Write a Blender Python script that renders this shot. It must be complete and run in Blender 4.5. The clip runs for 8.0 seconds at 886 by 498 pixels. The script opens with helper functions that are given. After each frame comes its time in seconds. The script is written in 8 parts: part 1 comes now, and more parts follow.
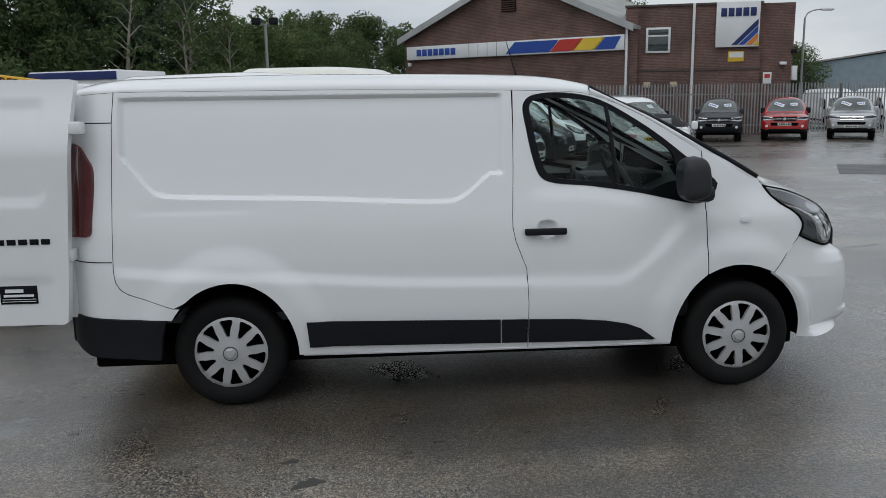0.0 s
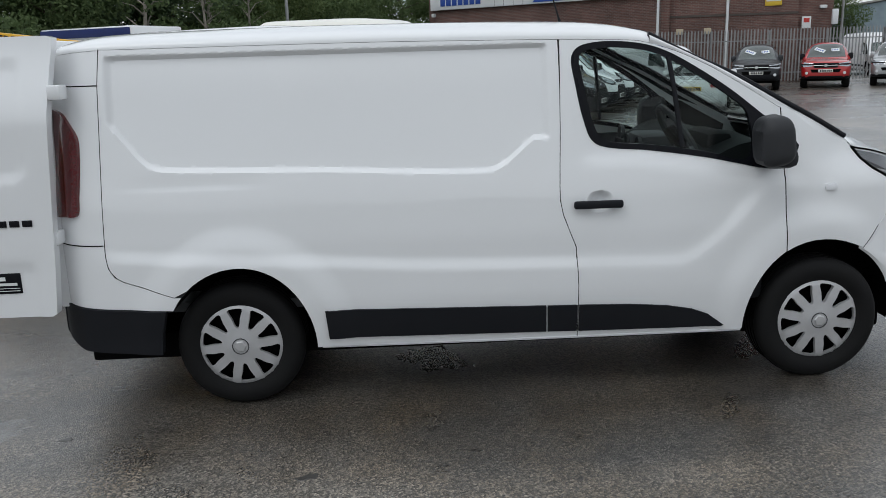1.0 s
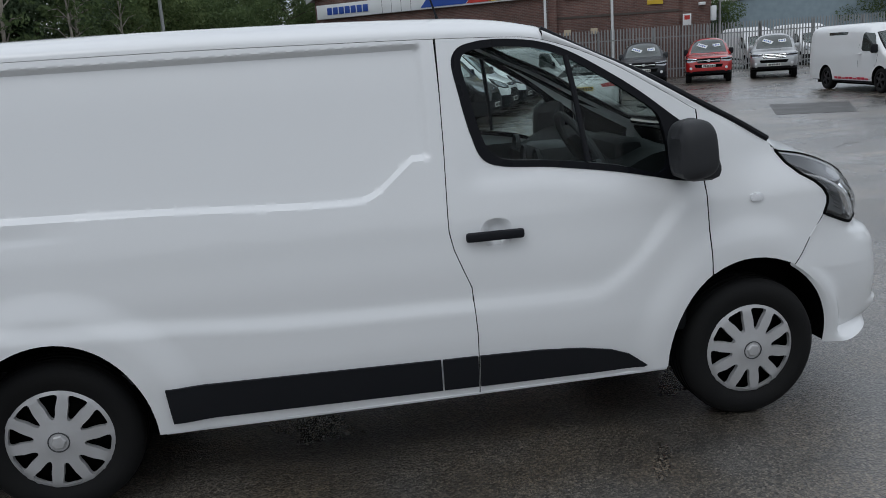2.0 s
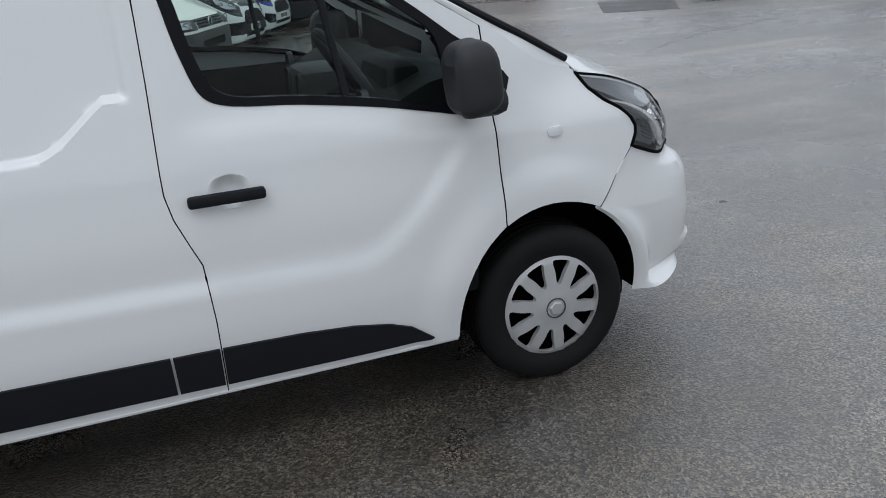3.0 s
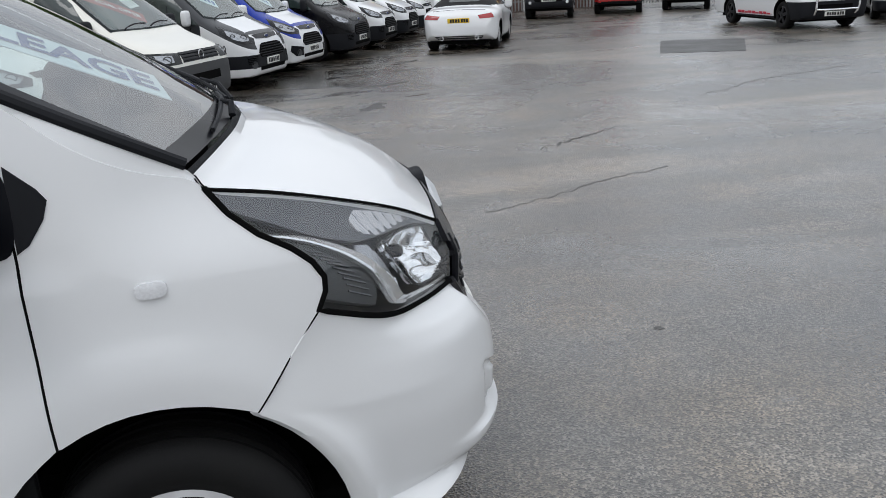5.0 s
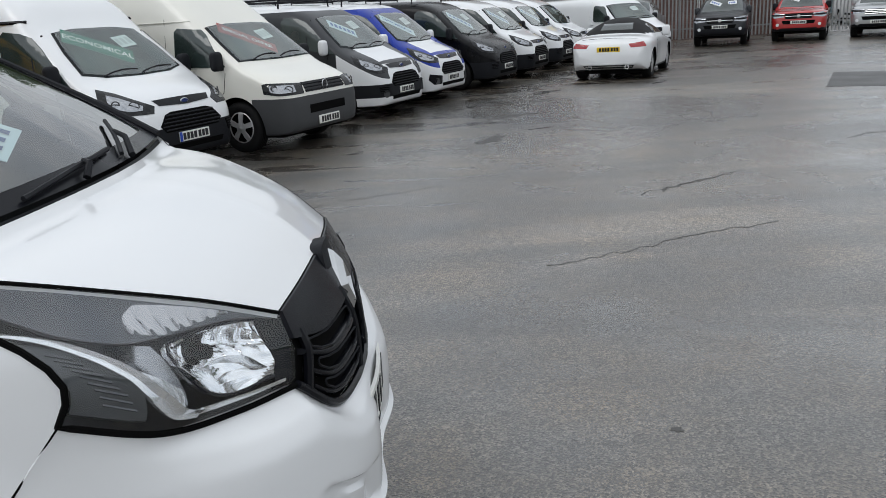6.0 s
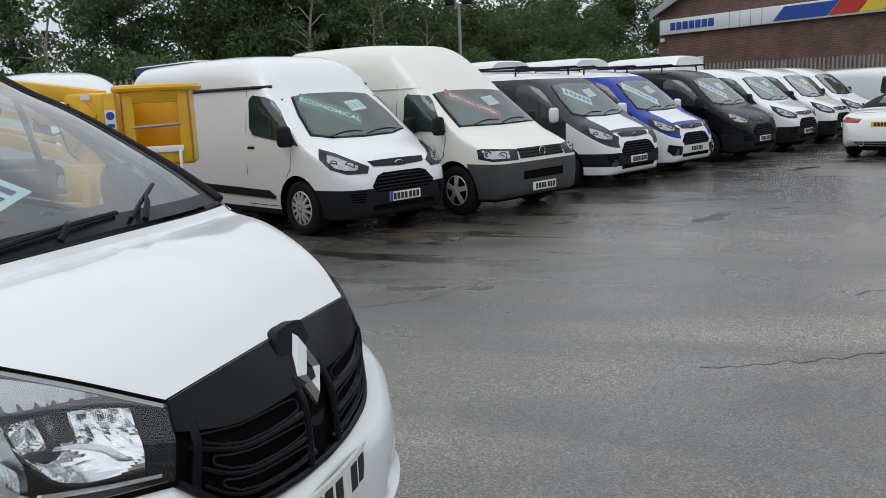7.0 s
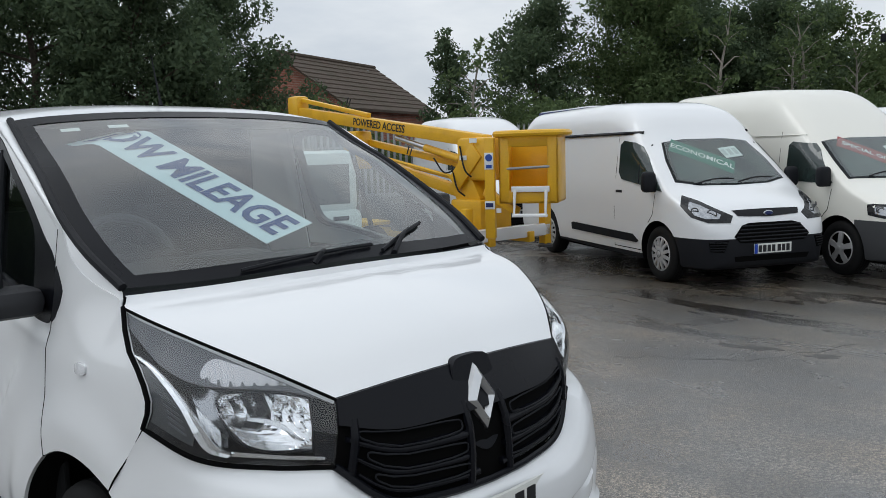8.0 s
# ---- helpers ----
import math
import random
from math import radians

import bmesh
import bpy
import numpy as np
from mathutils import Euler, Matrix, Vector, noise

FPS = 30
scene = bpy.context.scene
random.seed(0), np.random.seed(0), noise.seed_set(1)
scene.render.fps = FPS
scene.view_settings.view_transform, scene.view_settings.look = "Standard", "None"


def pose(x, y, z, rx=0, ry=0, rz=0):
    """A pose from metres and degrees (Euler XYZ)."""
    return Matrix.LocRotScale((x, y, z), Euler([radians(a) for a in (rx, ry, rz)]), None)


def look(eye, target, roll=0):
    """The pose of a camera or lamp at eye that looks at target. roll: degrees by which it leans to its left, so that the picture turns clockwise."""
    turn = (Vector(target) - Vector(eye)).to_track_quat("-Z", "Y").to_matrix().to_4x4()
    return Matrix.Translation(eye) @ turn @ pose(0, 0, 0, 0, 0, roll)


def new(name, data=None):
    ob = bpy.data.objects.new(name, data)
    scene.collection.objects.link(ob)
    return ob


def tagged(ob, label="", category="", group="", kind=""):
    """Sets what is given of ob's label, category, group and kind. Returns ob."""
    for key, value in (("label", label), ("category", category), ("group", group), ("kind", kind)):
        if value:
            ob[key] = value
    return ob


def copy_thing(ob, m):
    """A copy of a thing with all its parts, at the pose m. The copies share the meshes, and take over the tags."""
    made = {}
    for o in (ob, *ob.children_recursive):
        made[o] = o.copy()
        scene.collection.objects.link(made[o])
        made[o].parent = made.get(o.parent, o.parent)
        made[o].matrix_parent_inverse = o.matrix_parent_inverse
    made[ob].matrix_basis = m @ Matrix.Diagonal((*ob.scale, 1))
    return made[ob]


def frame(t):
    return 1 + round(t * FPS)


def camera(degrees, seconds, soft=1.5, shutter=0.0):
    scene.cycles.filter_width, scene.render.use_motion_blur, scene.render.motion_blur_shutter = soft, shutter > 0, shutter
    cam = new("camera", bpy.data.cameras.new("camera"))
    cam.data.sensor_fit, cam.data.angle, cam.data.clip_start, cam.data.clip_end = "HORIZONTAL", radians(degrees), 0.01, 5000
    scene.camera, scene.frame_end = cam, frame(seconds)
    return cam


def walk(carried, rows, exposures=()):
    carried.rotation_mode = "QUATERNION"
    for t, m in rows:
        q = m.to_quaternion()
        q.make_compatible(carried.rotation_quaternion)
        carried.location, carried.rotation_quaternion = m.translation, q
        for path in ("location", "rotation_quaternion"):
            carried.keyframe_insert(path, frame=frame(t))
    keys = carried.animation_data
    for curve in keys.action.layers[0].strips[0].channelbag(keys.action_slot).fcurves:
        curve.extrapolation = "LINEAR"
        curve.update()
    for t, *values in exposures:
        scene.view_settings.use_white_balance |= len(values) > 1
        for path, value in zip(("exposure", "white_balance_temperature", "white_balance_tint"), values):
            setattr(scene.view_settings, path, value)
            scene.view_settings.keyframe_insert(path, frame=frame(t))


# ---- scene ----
cam = camera(57.1, 8.0, soft=0.85)
PATH = [
    (0, (0.919, -4.682, 1.784), (1.065, -2.719, 1.428), -0.8),
    (0.5, (0.958, -4.429, 1.786), (1.028, -2.479, 1.348), -0.9),
    (1, (0.912, -4.047, 1.792), (0.991, -2.103, 1.326), -1.8),
    (1.2, (0.937, -3.896, 1.782), (1.025, -1.95, 1.33), -2.6),
    (2.3, (1.241, -3.105, 1.772), (1.74, -1.229, 1.289), -3.8),
    (2.5, (1.348, -2.995, 1.77), (1.961, -1.175, 1.212), -3.7),
    (3, (1.668, -2.647, 1.768), (2.296, -0.887, 1.056), -3.8),
    (3.5, (2.022, -2.391, 1.692), (2.695, -0.607, 1.087), -4.0),
    (4, (2.496, -2.179, 1.682), (3.103, -0.374, 1.072), -5.0),
    (4.5, (2.936, -1.966, 1.682), (3.448, -0.138, 1.054), -4.0),
    (4.7, (3.105, -1.824, 1.671), (3.616, -0.001, 1.028), -3.2),
    (5.8, (4.104, -1.524, 1.707), (4.148, 0.393, 1.137), -3.8),
    (6, (4.257, -1.368, 1.686), (4.277, 0.554, 1.131), -3.4),
    (6.5, (4.682, -1.182, 1.672), (4.474, 0.744, 1.175), -3.0),
    (7, (5.023, -0.962, 1.665), (4.412, 0.906, 1.293), -2.6),
    (7.5, (5.321, -0.783, 1.671), (4.348, 0.942, 1.394), -1.3),
    (8, (5.691, -0.791, 1.692), (4.247, 0.573, 1.454), -1.6),
]
walk(cam, [(t, look(e, g, r)) for t, e, g, r in PATH],
     exposures=[(0, -0.22, 6500, 11), (0.5, -0.17, 6500, 11), (1, -0.01, 6500, 11), (1.2, -0.03, 6450, 11), (2.3, -0.30, 6330, 12), (2.5, -0.30, 6320, 12), (3, 0.0, 6380, 12), (3.5, 0.16, 6470, 13), (4, 0.21, 6520, 13), (4.5, 0.22, 6560, 13), (5.8, 0.04, 6560, 12), (6.5, 0.05, 6560, 11), (8, 0.0, 6470, 11)])

# ---------------------------------------------------------------- world and light
world = bpy.data.worlds.new("overcast_sky")
scene.world = world
world.use_nodes = True


def build_world(strength):
    nt = world.node_tree
    nt.nodes.clear()
    out = nt.nodes.new("ShaderNodeOutputWorld")
    bg = nt.nodes.new("ShaderNodeBackground")
    sky = nt.nodes.new("ShaderNodeTexSky")
    sky.sky_type, sky.sun_disc = "NISHITA", False
    sky.sun_elevation, sky.sun_rotation = radians(48), radians(200)
    dim = nt.nodes.new("ShaderNodeMix")
    dim.data_type, dim.blend_type = "RGBA", "MULTIPLY"
    dim.inputs["Factor"].default_value = 1
    dim.inputs[7].default_value = (0.10, 0.10, 0.10, 1)
    nt.links.new(sky.outputs[0], dim.inputs[6])
    co = nt.nodes.new("ShaderNodeTexCoord")
    sep = nt.nodes.new("ShaderNodeSeparateXYZ")
    nt.links.new(co.outputs["Generated"], sep.inputs[0])
    ramp = nt.nodes.new("ShaderNodeMapRange")          # overcast: brighter overhead than at the horizon
    ramp.inputs["From Min"].default_value, ramp.inputs["From Max"].default_value = 0, 1
    ramp.inputs["To Min"].default_value, ramp.inputs["To Max"].default_value = 0.90, 1.46
    nt.links.new(sep.outputs["Z"], ramp.inputs["Value"])
    mp = nt.nodes.new("ShaderNodeMapping")
    mp.inputs["Scale"].default_value = (1, 1, 3.2)
    nt.links.new(co.outputs["Generated"], mp.inputs["Vector"])
    cloud = nt.nodes.new("ShaderNodeTexNoise")
    cloud.inputs["Scale"].default_value, cloud.inputs["Detail"].default_value = 2.6, 6
    cloud.inputs["Roughness"].default_value = 0.55
    nt.links.new(mp.outputs[0], cloud.inputs["Vector"])
    cr = nt.nodes.new("ShaderNodeValToRGB")
    cr.color_ramp.elements[0].position, cr.color_ramp.elements[0].color = 0.33, (0.63, 0.70, 0.775, 1)
    cr.color_ramp.elements[1].position, cr.color_ramp.elements[1].color = 0.68, (0.955, 1.0, 1.02, 1)
    nt.links.new(cloud.outputs["Fac"], cr.inputs[0])
    mul = nt.nodes.new("ShaderNodeMix")
    mul.data_type, mul.blend_type = "RGBA", "MULTIPLY"
    mul.inputs["Factor"].default_value = 1
    nt.links.new(cr.outputs[0], mul.inputs[6])
    nt.links.new(ramp.outputs[0], mul.inputs[7])
    mix = nt.nodes.new("ShaderNodeMix")
    mix.data_type = "RGBA"
    mix.inputs["Factor"].default_value = 0.93
    nt.links.new(dim.outputs[2], mix.inputs[6])
    nt.links.new(mul.outputs[2], mix.inputs[7])
    nt.links.new(mix.outputs[2], bg.inputs["Color"])
    bg.inputs["Strength"].default_value = strength
    nt.links.new(bg.outputs[0], out.inputs[0])


build_world(0.94)
sun = new("sun", bpy.data.lights.new("sun", "SUN"))
sun.data.energy, sun.data.angle, sun.data.color = 0.5, radians(30), (0.97, 0.99, 0.98)
sun.matrix_world = look((-14, -13, 30), (0, 0, 0))

# ---------------------------------------------------------------- materials
MATS = {}


def material(name, color, rough=0.5, metal=0.0, coat=0.0, spec=0.5, grain=0.0, grain_scale=40.0, stain=0.0, stain_scale=2.0, bump=0.0,
             bump_scale=200.0, trans=0.0, alpha=1.0, emit=0.0, ior=1.45, rnd=0.0, stain_color=None, sheen=0.0):
    """A surface with grain and stains at two scales, on its own object coordinates."""
    if name in MATS:
        return MATS[name]
    m = bpy.data.materials.new(name)
    MATS[name] = m
    m.use_nodes = True
    nt = m.node_tree
    b = nt.nodes["Principled BSDF"]
    b.inputs["Base Color"].default_value = (*color, 1)
    b.inputs["Roughness"].default_value = rough
    b.inputs["Metallic"].default_value = metal
    b.inputs["Coat Weight"].default_value = coat
    b.inputs["Coat Roughness"].default_value = 0.06
    b.inputs["Specular IOR Level"].default_value = spec
    b.inputs["Transmission Weight"].default_value = trans
    b.inputs["Alpha"].default_value = alpha
    b.inputs["IOR"].default_value = ior
    if emit:
        b.inputs["Emission Color"].default_value = (*color, 1)
        b.inputs["Emission Strength"].default_value = emit
    co = nt.nodes.new("ShaderNodeTexCoord")
    last = None

    def noise_fac(scale, detail=5.0):
        n = nt.nodes.new("ShaderNodeTexNoise")
        n.inputs["Scale"].default_value, n.inputs["Detail"].default_value = scale, detail
        nt.links.new(co.outputs["Object"], n.inputs["Vector"])
        return n.outputs["Fac"]

    def shade(amount, fac, dark):
        mx = nt.nodes.new("ShaderNodeMix")
        mx.data_type = "RGBA"
        rg = nt.nodes.new("ShaderNodeMapRange")
        rg.inputs["From Min"].default_value, rg.inputs["From Max"].default_value = 0.35, 0.68
        rg.inputs["To Max"].default_value = amount
        nt.links.new(fac, rg.inputs["Value"])
        nt.links.new(rg.outputs[0], mx.inputs["Factor"])
        if last is None:
            mx.inputs[6].default_value = (*color, 1)
        else:
            nt.links.new(last, mx.inputs[6])
        mx.inputs[7].default_value = (*dark, 1)
        return mx.outputs[2]

    dark = stain_color or tuple(c * 0.35 for c in color)
    if stain:
        f = noise_fac(stain_scale)
        last = shade(stain, f, dark)
        rr = nt.nodes.new("ShaderNodeMapRange")
        rr.inputs["To Min"].default_value, rr.inputs["To Max"].default_value = max(rough - 0.1, 0.02), min(rough + 0.18, 1)
        nt.links.new(f, rr.inputs["Value"])
        nt.links.new(rr.outputs[0], b.inputs["Roughness"])
    if grain:
        last = shade(grain, noise_fac(grain_scale), tuple(c * 0.5 for c in color))
    if rnd:
        oi = nt.nodes.new("ShaderNodeObjectInfo")
        hs = nt.nodes.new("ShaderNodeHueSaturation")
        mr = nt.nodes.new("ShaderNodeMapRange")
        mr.inputs["To Min"].default_value, mr.inputs["To Max"].default_value = 1 - rnd, 1 + rnd
        nt.links.new(oi.outputs["Random"], mr.inputs["Value"])
        nt.links.new(mr.outputs[0], hs.inputs["Value"])
        if last is None:
            hs.inputs["Color"].default_value = (*color, 1)
        else:
            nt.links.new(last, hs.inputs["Color"])
        last = hs.outputs[0]
    if last is not None:
        nt.links.new(last, b.inputs["Base Color"])
    if bump:
        bp = nt.nodes.new("ShaderNodeBump")
        bp.inputs["Strength"].default_value, bp.inputs["Distance"].default_value = bump, 0.004
        nt.links.new(noise_fac(bump_scale, 3.0), bp.inputs["Height"])
        nt.links.new(bp.outputs[0], b.inputs["Normal"])
    return m


white_paint = material("white_paint", (0.76, 0.77, 0.78), 0.32, coat=0.9, stain=0.05, stain_scale=1.3, stain_color=(0.62, 0.62, 0.60), bump=0.02, bump_scale=420)
cream_paint = material("cream_white_paint", (0.76, 0.745, 0.68), 0.35, coat=0.7, stain=0.08, stain_scale=1.3, stain_color=(0.60, 0.58, 0.50))
silver_paint = material("silver_paint", (0.42, 0.43, 0.44), 0.32, metal=0.6, coat=0.9, stain=0.1)
grey_paint = material("dark_grey_paint", (0.030, 0.032, 0.036), 0.3, metal=0.1, spec=0.25, coat=0.25, stain=0.15)
black_paint = material("black_paint", (0.005, 0.005, 0.006), 0.22, spec=0.12, coat=0.2, stain=0.1)
blue_paint = material("blue_paint", (0.004, 0.030, 0.30), 0.25, spec=0.2, coat=0.25, stain=0.1)
red_paint = material("red_paint", (0.42, 0.012, 0.012), 0.3, coat=1.0, stain=0.15)
yellow_paint = material("yellow_paint", (0.78, 0.43, 0.012), 0.42, coat=0.2, stain=0.25, stain_scale=3.5, stain_color=(0.36, 0.17, 0.02), grain=0.15, grain_scale=60, bump=0.05)
black_plastic = material("black_plastic", (0.010, 0.011, 0.014), 0.55, spec=0.2, stain=0.3, stain_scale=6, stain_color=(0.016, 0.016, 0.018), bump=0.12, bump_scale=900)
grey_plastic = material("grey_plastic", (0.045, 0.047, 0.05), 0.6, stain=0.25, stain_scale=4, stain_color=(0.075, 0.075, 0.08), bump=0.1, bump_scale=700)
mirror_grey = material("mirror_grey", (0.024, 0.025, 0.028), 0.5, spec=0.35, stain=0.3, stain_scale=7, stain_color=(0.032, 0.033, 0.036), bump=0.15, bump_scale=800)
gloss_black = material("gloss_black", (0.005, 0.0055, 0.008), 0.22, spec=0.20, stain=0.1)
rubber = material("tyre_rubber", (0.006, 0.006, 0.0065), 0.72, spec=0.25, stain=0.4, stain_scale=9, stain_color=(0.014, 0.014, 0.013), bump=0.25, bump_scale=160)
seam_black = material("seam_black", (0.004, 0.004, 0.004), 0.9, spec=0.06)
trim_silver = material("wheel_silver", (0.50, 0.50, 0.51), 0.38, metal=0.35, stain=0.25, stain_scale=11, stain_color=(0.30, 0.29, 0.27))
alloy_dark = material("alloy_dark", (0.03, 0.03, 0.033), 0.35, metal=0.5, stain=0.2)
chrome = material("chrome", (0.86, 0.87, 0.88), 0.06, metal=1.0)
satin_metal = material("satin_metal", (0.55, 0.56, 0.57), 0.3, metal=1.0, stain=0.1, stain_scale=20)
galvanised = material("galvanised_steel", (0.34, 0.35, 0.35), 0.55, metal=0.55, stain=0.4, stain_scale=1.5, stain_color=(0.2, 0.2, 0.2), rnd=0.12)
# paler greenish patches imitate reflections and the cab seen through the glass
glass_dark = material("dark_glass", (0.014, 0.022, 0.021), 0.03, spec=0.6, coat=0.7, stain=0.7, stain_scale=1.4, stain_color=(0.048, 0.068, 0.064))
red_lens = material("red_lens", (0.10, 0.003, 0.005), 0.08, coat=1.0, grain=0.5, grain_scale=120)
white_lens = material("white_lens", (0.75, 0.76, 0.78), 0.12, coat=1.0, grain=0.3, grain_scale=150)
amber_lens = material("amber_lens", (0.6, 0.2, 0.02), 0.15, coat=1.0)
plate_white = material("plate_white", (0.78, 0.78, 0.74), 0.35, stain=0.12, stain_scale=14)
plate_yellow = material("plate_yellow", (0.75, 0.50, 0.02), 0.35, stain=0.12, stain_scale=14)
plate_ink = material("plate_ink", (0.012, 0.012, 0.014), 0.5)
plate_blue = material("plate_blue", (0.01, 0.06, 0.42), 0.4)
cab_grey = material("cab_plastic", (0.010, 0.011, 0.012), 0.65, spec=0.2, stain=0.2, stain_scale=8, bump=0.15, bump_scale=600)
seat_cloth = material("seat_cloth", (0.013, 0.014, 0.016), 0.9, grain=0.5, grain_scale=300, bump=0.3, bump_scale=500)
banner_white = material("banner_white", (0.62, 0.72, 0.78), 0.6, stain=0.08)
banner_blue = material("banner_blue", (0.03, 0.10, 0.36), 0.6, stain=0.1)
banner_green = material("banner_green", (0.035, 0.175, 0.125), 0.5, stain=0.1)
banner_red = material("banner_red", (0.31, 0.055, 0.05), 0.5, stain=0.1)
paper_white = material("paper_white", (0.72, 0.74, 0.74), 0.7, stain=0.08)
brown_brick = material("brown_brick", (0.105, 0.052, 0.040), 0.85, grain=0.5, grain_scale=9, stain=0.4, stain_scale=0.5, bump=0.3, bump_scale=60, rnd=0.25)
mortar = material("mortar", (0.12, 0.10, 0.09), 0.95, grain=0.4, grain_scale=30)
red_brick = material("red_brick", (0.25, 0.085, 0.05), 0.85, grain=0.4, grain_scale=12, stain=0.3, stain_scale=0.6)
roof_sheet = material("roof_sheet", (0.33, 0.33, 0.32), 0.75, stain=0.45, stain_scale=0.8, stain_color=(0.2, 0.19, 0.17))
roof_tile = material("roof_tile", (0.075, 0.050, 0.036), 0.85, grain=0.5, grain_scale=6, stain=0.4, stain_scale=0.7, stain_color=(0.05, 0.055, 0.03))
sign_white = material("sign_white", (0.72, 0.74, 0.75), 0.45, stain=0.2, stain_scale=1.2, stain_color=(0.5, 0.5, 0.48))
sign_blue = material("sign_blue", (0.02, 0.07, 0.33), 0.45, stain=0.1)
sign_red = material("sign_red", (0.5, 0.04, 0.03), 0.45, stain=0.1)
sign_yellow = material("sign_yellow", (0.72, 0.50, 0.05), 0.45, stain=0.1)
sign_orange = material("sign_orange", (0.65, 0.22, 0.04), 0.45, stain=0.1)
sign_navy = material("sign_navy", (0.012, 0.025, 0.12), 0.45, stain=0.1)
stripe_red = material("stripe_red", (0.5, 0.03, 0.06), 0.4)
bark = material("bark", (0.085, 0.070, 0.052), 0.95, grain=0.6, grain_scale=14, bump=0.6, bump_scale=30)
pale_bark = material("pale_bark", (0.30, 0.27, 0.23), 0.9, grain=0.6, grain_scale=10, bump=0.5, bump_scale=30)
canvas_black = material("canvas_black", (0.012, 0.012, 0.013), 0.85, grain=0.3, grain_scale=200)
interior_dark = material("interior_dark", (0.010, 0.010, 0.011), 0.8, spec=0.2, grain=0.3, grain_scale=60)


def glass(name, tint=(1, 1, 1), rough=0.0, low=0.07, power=5.0):
    """A clear pane: see-through with a mirror layer by Fresnel."""
    if name in MATS:
        return MATS[name]
    m = bpy.data.materials.new(name)
    MATS[name] = m
    m.use_nodes = True
    nt = m.node_tree
    nt.nodes.clear()
    out = nt.nodes.new("ShaderNodeOutputMaterial")
    tr = nt.nodes.new("ShaderNodeBsdfTransparent")
    tr.inputs[0].default_value = (*tint, 1)
    gl = nt.nodes.new("ShaderNodeBsdfGlossy")
    gl.inputs["Roughness"].default_value = rough
    lw = nt.nodes.new("ShaderNodeLayerWeight")
    lw.inputs[0].default_value = 0.5
    pw = nt.nodes.new("ShaderNodeMath")
    pw.operation = "POWER"
    pw.inputs[1].default_value = power
    nt.links.new(lw.outputs["Facing"], pw.inputs[0])
    fr = nt.nodes.new("ShaderNodeMapRange")
    fr.inputs["To Min"].default_value, fr.inputs["To Max"].default_value = low, 0.95
    nt.links.new(pw.outputs[0], fr.inputs["Value"])
    mx = nt.nodes.new("ShaderNodeMixShader")
    nt.links.new(fr.outputs[0], mx.inputs[0])
    nt.links.new(tr.outputs[0], mx.inputs[1])
    nt.links.new(gl.outputs[0], mx.inputs[2])
    nt.links.new(mx.outputs[0], out.inputs[0])
    return m


side_glass = glass("side_glass", (0.78, 0.86, 0.84), low=0.014)
screen_glass = glass("screen_glass", (0.78, 0.87, 0.84), low=0.11, power=3.0)
row_glass = glass("row_screen_glass", (0.80, 0.90, 0.87), rough=0.01, low=0.075, power=3.2)
# the dim cab and its paler seats put into the colour; none is built
painted_cab = material("painted_cab", (0.022, 0.028, 0.028), 0.8, spec=0.2, stain=0.9, stain_scale=1.9, stain_color=(0.105, 0.13, 0.125))
lamp_glass = glass("lamp_glass", (0.93, 0.94, 0.95))


def leaf_material(name, a, b):
    m = bpy.data.materials.new(name)
    m.use_nodes = True
    nt = m.node_tree
    p = nt.nodes["Principled BSDF"]
    p.inputs["Roughness"].default_value, p.inputs["Specular IOR Level"].default_value = 0.75, 0.2
    ge = nt.nodes.new("ShaderNodeNewGeometry")
    cr = nt.nodes.new("ShaderNodeValToRGB")
    cr.color_ramp.elements[0].color, cr.color_ramp.elements[1].color = (*a, 1), (*b, 1)
    nt.links.new(ge.outputs["Random Per Island"], cr.inputs[0])
    nt.links.new(cr.outputs[0], p.inputs["Base Color"])
    tl = nt.nodes.new("ShaderNodeBsdfTranslucent")
    nt.links.new(cr.outputs[0], tl.inputs[0])
    mx = nt.nodes.new("ShaderNodeMixShader")
    mx.inputs[0].default_value = 0.4
    nt.links.new(p.outputs[0], mx.inputs[1])
    nt.links.new(tl.outputs[0], mx.inputs[2])
    nt.links.new(mx.outputs[0], nt.nodes["Material Output"].inputs[0])
    return m


